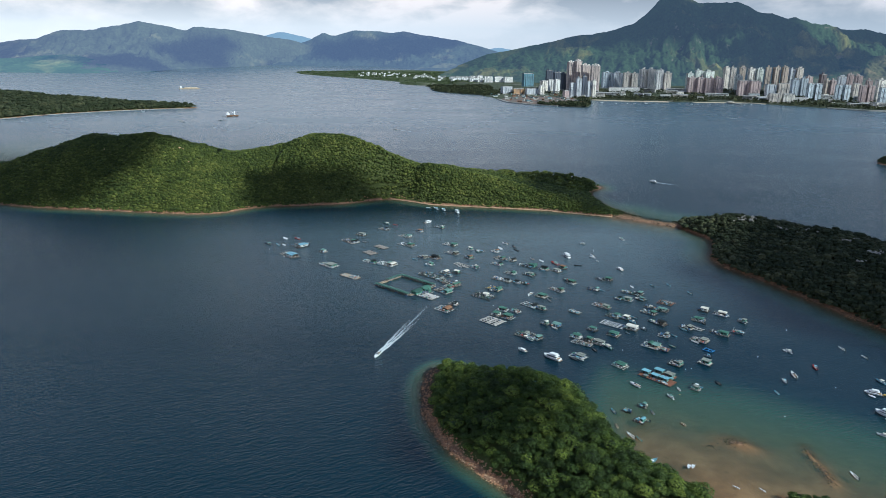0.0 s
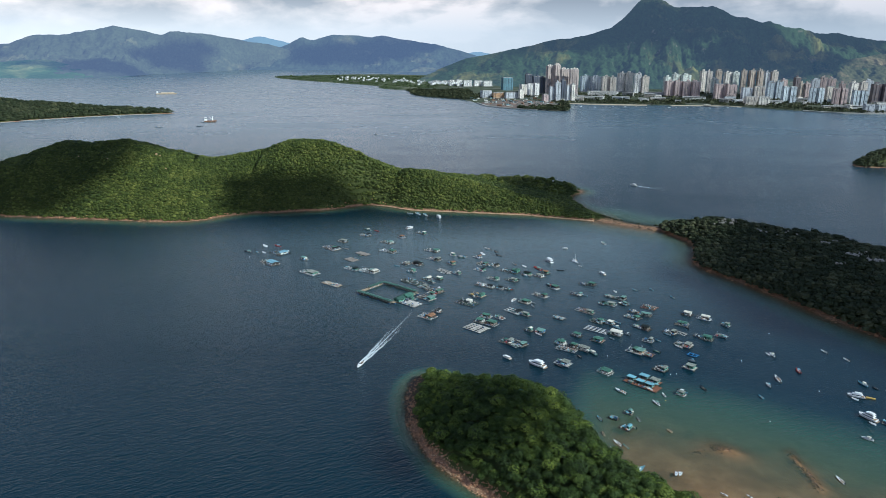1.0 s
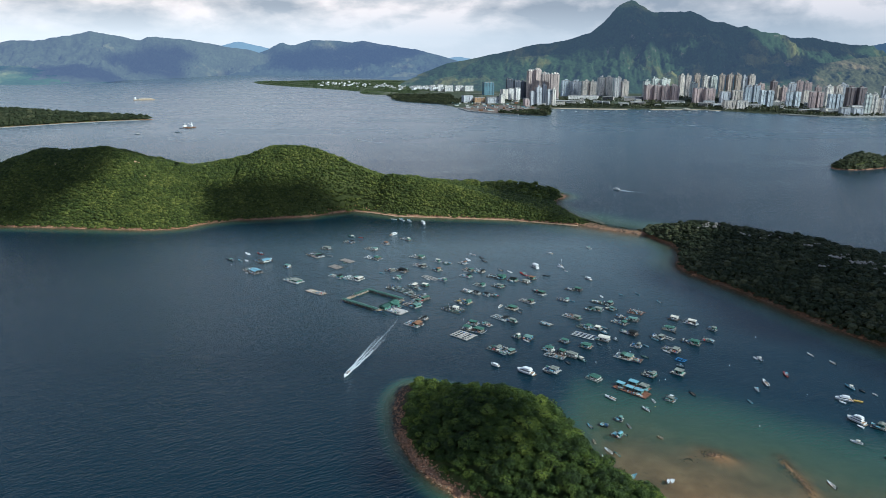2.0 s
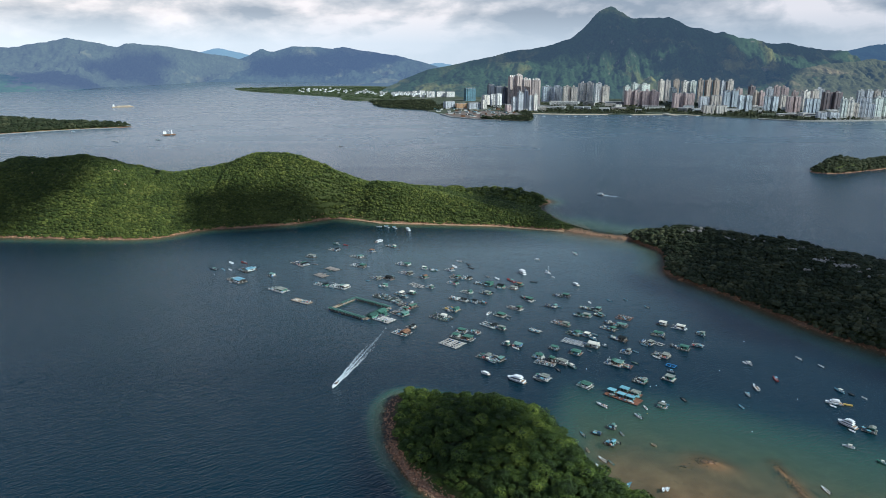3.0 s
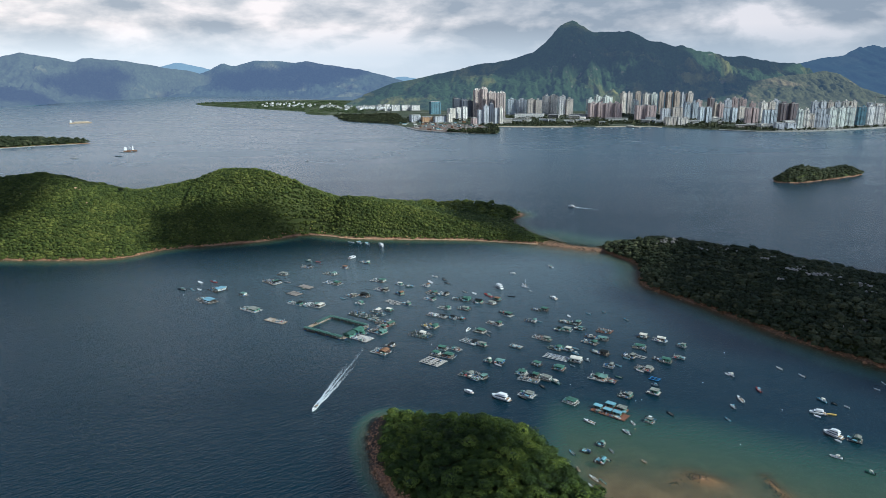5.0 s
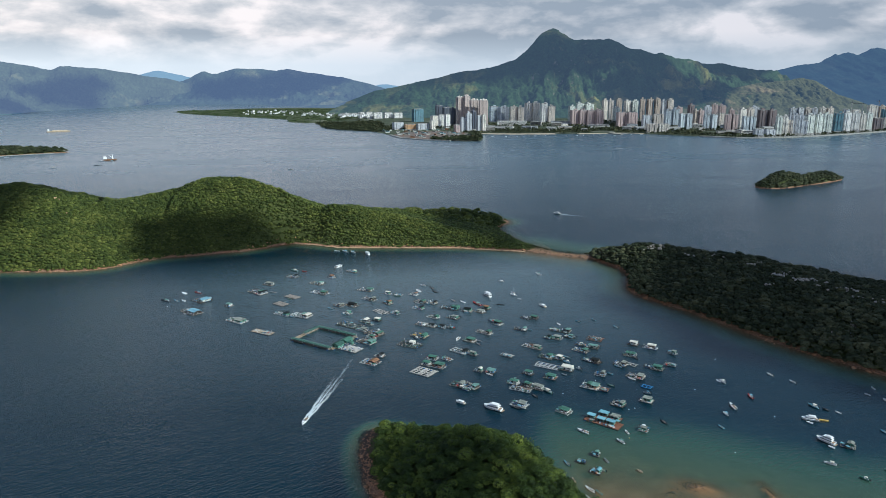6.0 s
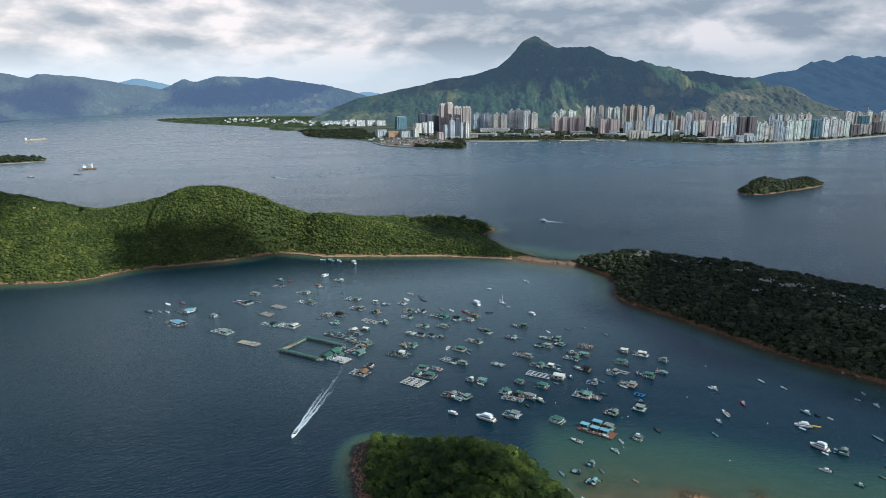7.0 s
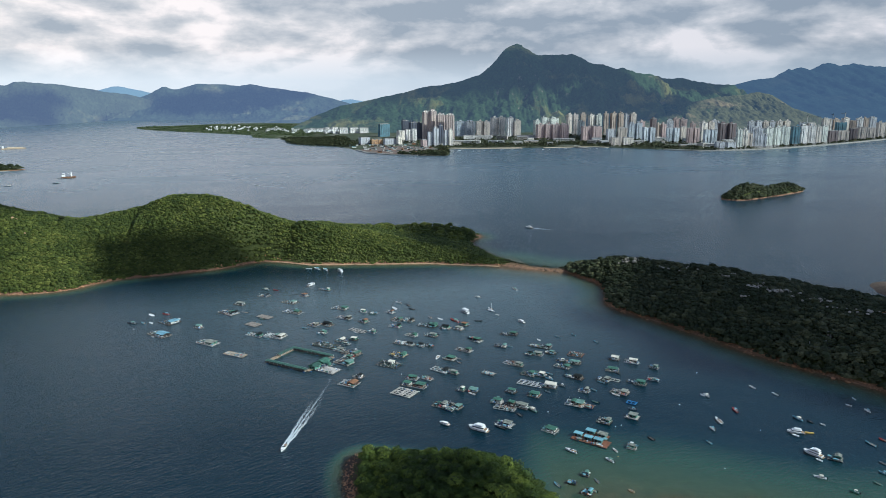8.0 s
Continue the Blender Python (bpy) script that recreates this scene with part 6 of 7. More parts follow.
def speedboat(x, y, turn, L, colour, moored=True):
    ob = boat_base("speedboat", x, y, turn, "white open speedboat with a raked windscreen" + ("" if moored else " leaving a foaming wake"))
    part("hull", hull_shape(L, L * 0.33, 0.75, 0.3, 0.4, 0.4, 12, True, 0.2), HULL_WHITE, ob)
    part("foredeck", box(L * 0.22, 0, 0.80, L * 0.26, L * 0.22, 0.1, 0, 0.8), HULL_WHITE, ob)
    part("windscreen", box(L * 0.07, 0, 0.82, L * 0.08, L * 0.24, 0.45, 0, 0.72), GLASS, ob)
    part("seat", join(box(-L * 0.06, -L * 0.07, 0.28, 0.5, 0.5, 0.5), box(-L * 0.06, L * 0.07, 0.28, 0.5, 0.5, 0.5), box(-L * 0.32, 0, 0.28, 0.55, L * 0.24, 0.45)), TEAK, ob)
    outboard(ob, L)
    return ob


def cruiser_body(ob, L, beam, tiers):
    part("hull", hull_shape(L * 0.94, beam, L * 0.115, 0.4, 0.35, 0.50, 14, full=3.4), HULL_WHITE, ob)
    part("teak_deck", box(-L * 0.3, 0, L * 0.115 + 0.004, L * 0.3, beam * 0.74, 0.06), TEAK, ob)
    part("rub_rail", join(box(-L * 0.1, beam / 2 * 0.985, L * 0.086, L * 0.62, 0.07, 0.1), box(-L * 0.1, -beam / 2 * 0.985, L * 0.086, L * 0.62, 0.07, 0.1)), HULL_DARK, ob)
    z = L * 0.11
    for k in range(tiers):
        ln, bm, hh = L * (0.60 - 0.13 * k), beam * (0.80 - 0.08 * k), L * (0.115 - 0.012 * k)
        x0 = -L * (0.02 + 0.05 * k)
        cabin = part("cabin" if k == 0 else "upper_cabin", box(x0, 0, z, ln, bm, hh, 0, 0.86), HULL_WHITE, ob)
        part("window_band", join(box(x0, 0, z + hh * 0.42, ln * 0.955, bm * 0.965, hh * 0.34, 0, 0.955)), GLASS, cabin)
        part("cabin_roof", box(x0 - ln * 0.06, 0, z + hh, ln * 1.0, bm * 0.98, 0.1, 0, 0.96), HULL_WHITE, cabin)
        z += hh + 0.1
    rails = []
    for e in (-1, 1):
        pts = [(L * 0.12, e * beam * 0.40), (L * 0.28, e * beam * 0.33), (L * 0.42, e * beam * 0.16), (L * 0.5, 0)]
        for (ax, ay), (bx, by) in zip(pts, pts[1:]):
            za, zb = L * 0.115 + 0.55, L * 0.12 + 0.6
            rails += [drum((ax, ay, za), (bx, by, zb), 0.035, 5), drum((ax, ay, L * 0.09), (ax, ay, za), 0.03, 5)]
    part("bow_rail", join(*rails), STEEL, ob)
    part("mast", drum((-L * 0.08, 0, z), (-L * 0.1, 0, z + L * 0.09), 0.05, 5, 0.03), HULL_WHITE, ob)
    part("swim_platform", box(-L * 0.53, 0, 0.25, L * 0.07, beam * 0.8, 0.12), TEAK, ob)


def yacht(x, y, turn, L, colour):
    ob = boat_base("motor_yacht", x, y, turn, "white motor yacht with a low dark-windowed cabin", "yacht")
    cruiser_body(ob, L, L * 0.36, 1)
    return ob


def cruiser(x, y, turn, L, colour):
    ob = boat_base("cabin_cruiser", x, y, turn, "white cabin cruiser with canopy and stern platform", "yacht")
    cruiser_body(ob, L, L * 0.36, 1)
    top = part("sun_canopy", box(-L * 0.1, 0, L * 0.30, L * 0.42, L * 0.26, 0.12, 0, 0.95), HULL_WHITE, ob, "white sun canopy")
    part("canopy_post", join(*[box(-L * 0.1 + a * L * 0.19, b * L * 0.1, L * 0.2, 0.07, 0.07, L * 0.1) for a in (-1, 1) for b in (-1, 1)]), STEEL, top)
    return ob


def bigyacht(x, y, turn, L, colour):
    ob = boat_base("motor_yacht", x, y, turn, "large white three-decked motor yacht at anchor", "yacht")
    cruiser_body(ob, L, L * 0.36, 2)
    part("flybridge_top", join(box(-L * 0.14, 0, L * 0.085 + L * 0.30, L * 0.26, L * 0.20, 0.12), *[box(-L * 0.14 + a * L * 0.09, b * L * 0.07, L * 0.085 + L * 0.20, 0.1, 0.1, L * 0.10) for a in (-1, 1) for b in (-1, 1)]), HULL_WHITE, ob)
    return ob


def houseboat(x, y, turn, L, colour):
    ob = boat_base("houseboat", x, y, turn, "white two-storey houseboat with rows of windows")
    part("hull", hull_shape(L, L * 0.36, 0.55, 0.3, 0.3, 0.6, 10), HULL_WHITE, ob)
    low_deck = part("cabin", box(-L * 0.05, 0, 0.5, L * 0.72, L * 0.30, L * 0.14), HULL_WHITE, ob)
    part("window_band", box(-L * 0.05, 0, 0.5 + L * 0.05, L * 0.725, L * 0.305, L * 0.055), GLASS, low_deck)
    top = part("upper_deck", join(box(-L * 0.05, 0, 0.5 + L * 0.14, L * 0.8, L * 0.34, 0.1), box(-L * 0.05, 0, 0.5 + L * 0.28, L * 0.7, L * 0.32, 0.1)), HULL_WHITE, ob)
    part("deck_post", join(*[box(-L * 0.05 + a * L * 0.32, b * L * 0.14, 0.5 + L * 0.15, 0.1, 0.1, L * 0.135) for a in (-1, 0, 1) for b in (-1, 1)]), HULL_WHITE, top)
    return ob


fish_raft(-108.3, 505.7, -50, 11.6, 9.3, "mixed", "blue", 2, 0)
fish_raft(-110.7, 481.1, -47, 14.8, 7.4, "clutter", "blue", 1, 1)
fish_raft(-88.1, 490.1, -44, 5.0, 4.0, "hut", "teal", 1, 2)
fish_raft(-78.9, 458.1, -41, 13.3, 6.6, "clutter", "grey", 1, 3)
fish_raft(-61.0, 434.5, -38, 14.7, 5.1, "bare", "", 0, 4)
fish_raft(-65.2, 537.2, -35, 8.0, 4.8, "hut", "grey", 1, 5)
fish_raft(-71.3, 517.5, -49, 13.5, 7.4, "mixed", "dark", 2, 6)
fish_raft(-53.4, 488.1, -46, 9.9, 6.4, "bareflat", "", 0, 7)
fish_raft(-46.4, 502.8, -43, 11.1, 5.6, "bareflat", "", 0, 8)
fish_raft(-51.2, 466.5, -40, 11.1, 4.4, "mixed", "dark", 1, 9)
fish_raft(-38.9, 461.6, -37, 13.2, 6.6, "mixed", "white", 2, 10)
fish_raft(-48.6, 555.1, -34, 8.2, 4.9, "mixed", "dark", 1, 11)
fish_raft(-19.0, 548.8, -48, 5.7, 4.0, "hut", "rust", 1, 12)
fish_raft(-3.0, 561.8, -45, 9.7, 3.4, "mixed", "white", 1, 13)
fish_raft(-29.7, 533.2, -42, 10.9, 5.4, "mixed", "teal", 1, 14)
fish_raft(-27.6, 509.3, -39, 13.7, 5.5, "mixed", "green", 1, 15)
fish_raft(5.6, 510.2, -36, 10.6, 6.3, "mixed", "green", 2, 16)
fish_raft(-14.2, 478.0, -50, 6.7, 4.7, "mixed", "grey", 1, 17)
fish_raft(-5.6, 476.9, -47, 7.8, 4.7, "hut", "dark", 1, 18)
fish_raft(-9.0, 461.1, -44, 5.2, 3.1, "clutter", "teal", 1, 19)
fish_raft(6.7, 488.2, -41, 10.0, 5.0, "mixed", "grey", 1, 20)
fish_raft(20.3, 498.6, -38, 4.2, 2.9, "hut", "white", 1, 21)
fish_raft(27.7, 494.4, -35, 5.5, 2.7, "clutter", "grey", 0, 22)
fish_raft(18.7, 477.5, -49, 6.0, 4.2, "clutter", "rust", 1, 23)
fish_raft(13.4, 460.3, -46, 12.1, 4.2, "frame", "", 0, 24)
fish_raft(21.5, 455.5, -43, 5.8, 3.5, "mixed", "grey", 1, 25)
fish_raft(-8.1, 438.0, -40, 16.6, 7.5, "pensdark", "", 0, 26)
fish_raft(1.3, 444.1, -37, 6.0, 4.8, "clutter", "white", 1, 27)
fish_raft(9.2, 444.3, -34, 4.8, 3.8, "hut", "white", 1, 28)
fish_raft(6.0, 420.5, -48, 10.2, 7.1, "mixed", "green", 2, 29)
fish_raft(0.5, 407.8, -45, 10.5, 6.3, "mixed", "teal", 2, 30)
fish_raft(-9.1, 398.6, -42, 12.1, 7.3, "deckpale", "", 0, 31)
fish_raft(0.9, 377.5, -39, 9.3, 6.5, "brown", "rust", 1, 32)
fish_raft(6.6, 385.7, -36, 5.3, 3.2, "brown", "dark", 1, 33)
fish_raft(38.5, 493.3, -50, 6.2, 3.7, "mixed", "rust", 1, 34)
fish_raft(41.0, 476.7, -47, 7.8, 4.7, "mixed", "green", 1, 35)
fish_raft(48.7, 472.8, -44, 6.7, 4.7, "mixed", "dark", 1, 36)
fish_raft(38.0, 463.4, -41, 7.6, 4.6, "mixed", "dark", 1, 37)
fish_raft(59.0, 460.1, -38, 12.5, 6.3, "mixed", "green", 2, 38)
fish_raft(69.3, 452.9, -35, 6.5, 4.5, "hut", "dark", 1, 39)
fish_raft(77.3, 449.4, -49, 6.4, 4.5, "hut", "grey", 1, 40)
fish_raft(82.6, 455.7, -46, 5.0, 4.0, "hut", "rust", 1, 41)
fish_raft(45.3, 443.9, -43, 7.8, 3.9, "mixed", "green", 1, 42)
fish_raft(57.5, 440.7, -40, 7.8, 3.9, "clutter", "grey", 1, 43)
fish_raft(36.1, 432.2, -37, 6.4, 5.1, "deckwhite", "", 0, 44)
fish_raft(41.7, 427.8, -34, 5.5, 3.8, "hut", "dark", 1, 45)
fish_raft(48.0, 424.7, -48, 4.9, 3.4, "hut", "dark", 1, 46)
fish_raft(53.2, 422.6, -45, 4.2, 3.0, "clutter", "", 0, 47)
fish_raft(32.5, 412.6, -42, 9.4, 5.6, "yellow", "green", 1, 48)
fish_raft(25.1, 399.4, -39, 12.7, 7.6, "pensdark", "white", 1, 49)
fish_raft(81.1, 430.9, -36, 4.0, 2.4, "clutter", "", 0, 50)
fish_raft(83.1, 425.4, -50, 6.2, 4.3, "hut", "green", 1, 51)
fish_raft(71.5, 411.4, -47, 10.0, 4.0, "mixed", "green", 1, 52)
fish_raft(60.7, 400.1, -44, 6.9, 4.9, "hut", "green", 1, 53)
fish_raft(103.7, 432.5, -41, 6.4, 3.2, "mixed", "", 0, 54)
fish_raft(108.3, 431.5, -38, 5.4, 4.3, "hut", "green", 1, 55)
fish_raft(94.8, 412.9, -35, 7.0, 4.2, "mixed", "teal", 1, 56)
fish_raft(51.7, 384.8, -49, 10.7, 5.3, "mixed", "dark", 1, 57)
fish_raft(57.3, 379.5, -46, 6.6, 2.7, "deckpale", "grey", 1, 58)
fish_raft(27.7, 360.2, -43, 11.2, 8.4, "framewide", "", 0, 59)
fish_raft(30.6, 370.2, -40, 5.6, 4.5, "hut", "green", 1, 60)
fish_raft(36.7, 366.1, -37, 6.9, 4.9, "hut", "green", 1, 61)
fish_raft(34.7, 377.2, -34, 6.0, 4.2, "hut", "green", 1, 62)
fish_raft(42.3, 374.8, -48, 5.5, 2.8, "brown", "", 0, 63)
fish_raft(76.2, 374.6, -45, 6.8, 3.4, "deckpale", "blue", 0, 64)
fish_raft(56.5, 356.7, -42, 4.2, 2.9, "clutter", "white", 1, 65)
fish_raft(62.4, 354.4, -39, 4.7, 4.2, "hutblue", "teal", 1, 66)
fish_raft(42.7, 341.8, -36, 7.1, 4.9, "mixed", "grey", 1, 67)
fish_raft(48.7, 339.0, -50, 8.0, 4.8, "mixed", "teal", 2, 68)
fish_raft(45.9, 336.0, -47, 3.7, 2.2, "clutter", "", 0, 69)
fish_raft(114.5, 409.2, -44, 5.1, 3.1, "clutter", "", 0, 70)
fish_raft(119.9, 405.3, -41, 7.2, 5.1, "mixed", "teal", 2, 71)
fish_raft(111.8, 395.3, -38, 5.9, 4.1, "hut", "grey", 1, 72)
fish_raft(106.8, 396.2, -35, 4.3, 2.6, "clutter", "dark", 1, 73)
fish_raft(119.7, 395.5, -49, 5.3, 2.7, "clutter", "teal", 1, 74)
fish_raft(92.6, 385.6, -46, 7.8, 4.7, "brown", "", 0, 75)
fish_raft(95.8, 382.0, -43, 5.1, 3.6, "hut", "grey", 1, 76)
fish_raft(133.4, 390.1, -40, 8.2, 5.8, "pensbrown", "", 0, 77)
fish_raft(122.5, 382.6, -37, 6.7, 4.0, "pensdark", "", 0, 78)
fish_raft(127.5, 378.2, -34, 6.7, 4.0, "hut", "teal", 1, 79)
fish_raft(118.9, 374.5, -48, 8.9, 4.4, "mixed", "green", 1, 80)
fish_raft(97.1, 369.0, -45, 7.6, 4.5, "mixed", "green", 1, 81)
fish_raft(102.9, 366.5, -42, 6.4, 3.8, "clutter", "white", 1, 82)
fish_raft(93.9, 356.6, -39, 12.4, 5.6, "framewhite", "", 0, 83)
fish_raft(102.8, 351.2, -36, 6.9, 4.8, "dome", "white", 1, 84)
fish_raft(117.7, 361.1, -50, 4.6, 2.8, "deckwhite", "", 0, 85)
fish_raft(121.1, 357.9, -47, 5.7, 4.5, "hut", "dark", 1, 86)
fish_raft(81.2, 349.3, -44, 5.2, 3.7, "hut", "green", 1, 87)
fish_raft(91.3, 342.7, -41, 5.9, 4.7, "hutred", "green", 1, 88)
fish_raft(70.8, 339.4, -38, 5.6, 3.9, "hut", "green", 1, 89)
fish_raft(72.3, 331.5, -35, 10.2, 4.1, "mixed", "", 0, 90)
fish_raft(76.8, 335.1, -49, 4.3, 3.4, "hut", "green", 1, 91)
fish_raft(81.1, 331.7, -46, 6.9, 4.1, "hutwhite", "grey", 1, 92)
fish_raft(67.3, 315.3, -43, 7.6, 4.5, "clutter", "grey", 1, 93)
fish_raft(107.5, 328.7, -40, 8.6, 6.0, "cream", "teal", 2, 94)
fish_raft(112.1, 324.7, -37, 6.0, 4.2, "brown", "", 0, 95)
fish_raft(117.8, 341.7, -34, 5.0, 4.0, "mixed", "grey", 1, 96)
fish_raft(86.0, 305.6, -48, 6.3, 5.0, "hutwhite", "green", 1, 97)
fish_raft(113.4, 307.9, -45, 6.0, 4.8, "mixed", "grey", 1, 98)
fish_raft(152.3, 378.7, -42, 5.5, 4.4, "hutwhite", "white", 1, 99)
fish_raft(159.6, 371.9, -39, 7.8, 3.9, "deckwhite", "white", 1, 100)
fish_raft(143.9, 364.0, -36, 6.7, 4.7, "hut", "green", 1, 101)
fish_raft(133.5, 352.6, -50, 6.9, 4.2, "mixed", "grey", 1, 102)
fish_raft(138.8, 351.1, -47, 5.5, 2.8, "frame", "", 0, 103)
fish_raft(134.8, 336.2, -44, 8.4, 5.0, "mixed", "grey", 1, 104)
fish_raft(147.3, 346.7, -41, 5.5, 2.8, "mixed", "", 0, 105)
fish_raft(150.1, 343.8, -38, 6.0, 4.2, "hut", "green", 1, 106)
fish_raft(159.0, 346.9, -35, 5.6, 2.8, "clutter", "", 0, 107)
fish_raft(167.9, 362.0, -49, 4.6, 3.2, "clutter", "grey", 1, 108)
fish_raft(135.0, 323.7, -46, 4.4, 3.0, "frameblue", "", 0, 109)
fish_raft(128.2, 309.4, -43, 5.6, 4.5, "hut", "grey", 1, 110)
fish_raft(114.3, 282.8, -40, 3.5, 2.8, "hutred", "", 1, 111)
fish_raft(86.2, 266.8, -37, 3.0, 2.4, "clutter", "teal", 1, 112)
fish_raft(78.8, 262.4, -34, 3.1, 1.9, "clutter", "rust", 0, 113)
fish_raft(81.6, 254.7, -48, 4.3, 3.4, "mixed", "skyblue", 1, 114)
fish_raft(192.5, 255.8, -45, 5.1, 3.6, "clutter", "grey", 1, 115)
fish_raft(-9.0, 405.8, -42, 4.4, 3.1, "hut", "green", 1, 116)
fish_raft(-1.1, 428.0, -39, 6.7, 4.0, "clutter", "grey", 1, 117)
fish_raft(3.9, 437.3, -36, 4.4, 2.6, "clutter", "rust", 0, 118)
cruiser(54.3, 313.5, 138, 9.4, "white")
yacht(40.4, 322.1, 134, 5.1, "white")
speedboat(88.0, 285.6, 129, 5.1, "white")
yacht(-13.0, 577.4, 44, 7.9, "white")
bigyacht(186.3, 261.0, 117, 7.8, "white")
cruiser(192.4, 279.5, 151, 6.8, "white")
workboat(202.7, 290.8, 108, 4.9, "blue")
workboat(176.1, 244.6, 140, 4.2, "white")
workboat(181.4, 232.8, 116, 3.2, "green")
sampan(216.8, 263.0, 99, 4.9, "blue")
sampan(194.6, 235.9, 111, 3.1, "teal")
sampan(224.6, 264.9, 105, 3.2, "red")
workboat(202.9, 241.6, 115, 3.4, "blue")
sampan(208.8, 248.3, 101, 3.1, "grey")
workboat(175.6, 323.0, 100, 4.0, "white")
sampan(204.3, 326.7, 107, 3.7, "white")
sampan(210.2, 316.9, 107, 3.5, "white")
workboat(179.5, 305.1, 86, 4.5, "red")
speedboat(165.3, 296.9, 87, 5.3, "white")
workboat(158.0, 290.6, 100, 3.2, "white")
sampan(149.4, 279.7, 102, 3.0, "blue")
workboat(240.4, 290.5, 99, 3.0, "white")
sampan(236.4, 297.7, 124, 2.5, "white")
sampan(244.4, 303.4, 88, 2.4, "white")
sampan(206.0, 286.9, 108, 3.0, "dark")
sampan(209.5, 283.2, 113, 2.4, "white")
sampan(126.6, 288.4, 102, 4.1, "dark")
sampan(106.5, 282.2, 99, 2.9, "white")
workboat(100.7, 274.9, 116, 4.1, "white")
sampan(72.6, 262.3, 106, 3.6, "blue")
sampan(88.8, 261.4, 99, 3.0, "grey")
sampan(75.2, 243.5, 117, 4.2, "white")
sampan(77.7, 241.1, 113, 3.2, "teal")
sampan(72.2, 239.0, 111, 3.1, "white")
sampan(70.5, 235.6, 119, 2.9, "red")
sampan(71.6, 232.9, 132, 2.4, "grey")
sampan(70.8, 229.9, 132, 2.4, "grey")
workboat(77.6, 225.0, 37, 6.7, "blue")
sampan(76.1, 223.6, 30, 5.3, "blue")
dinghy(91.2, 222.9, -120, 2.7, "white")
dinghy(92.7, 222.9, -121, 2.7, "white")
kayak(103.7, 210.4, 135, 2.4, "white")
kayak(112.2, 208.9, 125, 2.4, "white")
sampan(149.3, 217.7, 97, 4.1, "white")
sampan(71.2, 250.4, 94, 2.8, "tan")
dinghy(98.7, 252.1, 119, 2.4, "tan")
workboat(141.0, 529.6, 107, 6.2, "white")
yacht(107.5, 515.2, 161, 4.0, "white")
speedboat(108.8, 484.5, 117, 4.2, "white")
dinghy(109.7, 471.0, 144, 2.4, "white")
yacht(121.1, 453.5, 115, 6.1, "white")
houseboat(89.7, 482.0, 110, 7.7, "white")
workboat(78.8, 465.7, 118, 7.9, "red")
sampan(93.8, 461.6, 166, 4.3, "dark")
sampan(63.8, 475.9, 112, 5.3, "grey")
dinghy(69.7, 471.4, 120, 4.2, "white")
speedboat(47.8, 514.4, 144, 4.7, "white")
sampan(53.6, 506.9, 109, 5.8, "dark")
sampan(54.6, 497.3, 128, 5.0, "dark")
dinghy(42.9, 502.2, 110, 5.7, "white")
workboat(-132.8, 508.9, 146, 7.4, "dark")
dinghy(-123.6, 524.9, 128, 5.5, "white")
sampan(-125.4, 507.6, 129, 5.3, "blue")
dinghy(-120.7, 506.9, 133, 3.8, "white")
workboat(-113.7, 524.3, 148, 5.4, "red")
workboat(-47.9, 572.6, 136, 7.3, "teal")
sampan(-40.2, 569.0, 156, 4.0, "red")
sampan(-13.4, 631.8, 158, 5.2, "white")
workboat(-6.6, 629.7, 123, 7.3, "white")
workboat(0.2, 625.5, 115, 6.7, "white")
houseboat(12.3, 616.0, 118, 6.4, "white")
sampan(134.2, 420.6, 127, 3.6, "blue")
sampan(145.1, 421.9, 116, 3.3, "blue")
sampan(153.7, 407.0, 110, 3.9, "blue")
sampan(99.9, 411.0, 144, 3.1, "blue")
sampan(65.6, 398.3, 143, 2.9, "grey")
sampan(64.3, 393.4, 112, 3.7, "grey")
sampan(54.1, 403.9, -118, 6.3, "white")
sampan(108.4, 366.7, 132, 4.1, "blue")
workboat(106.0, 360.0, 133, 4.0, "blue")
workboat(109.2, 350.2, 133, 2.9, "grey")
sampan(99.3, 344.7, 130, 2.7, "grey")
sampan(123.2, 341.8, 126, 3.3, "blue")
workboat(84.8, 327.3, 118, 6.4, "teal")
sampan(77.1, 323.4, 110, 3.9, "dark")
sampan(118.1, 328.2, 134, 3.5, "teal")
workboat(132.1, 316.8, 148, 3.2, "grey")
sampan(145.0, 359.6, 101, 3.8, "dark")
dinghy(120.5, 418.2, 107, 3.0, "white")
sampan(-19.6, 472.5, 148, 4.5, "blue")
sampan(-60.4, 516.2, 150, 5.5, "grey")
dinghy(173.8, 324.0, 111, 2.4, "white")
dinghy(185.2, 256.2, 118, 2.5, "white")
dinghy(190.4, 276.9, 126, 2.6, "white")
fish_raft(3.2, 414.0, -46, 6.2, 3.0, "clutter", "green", 1, 131)

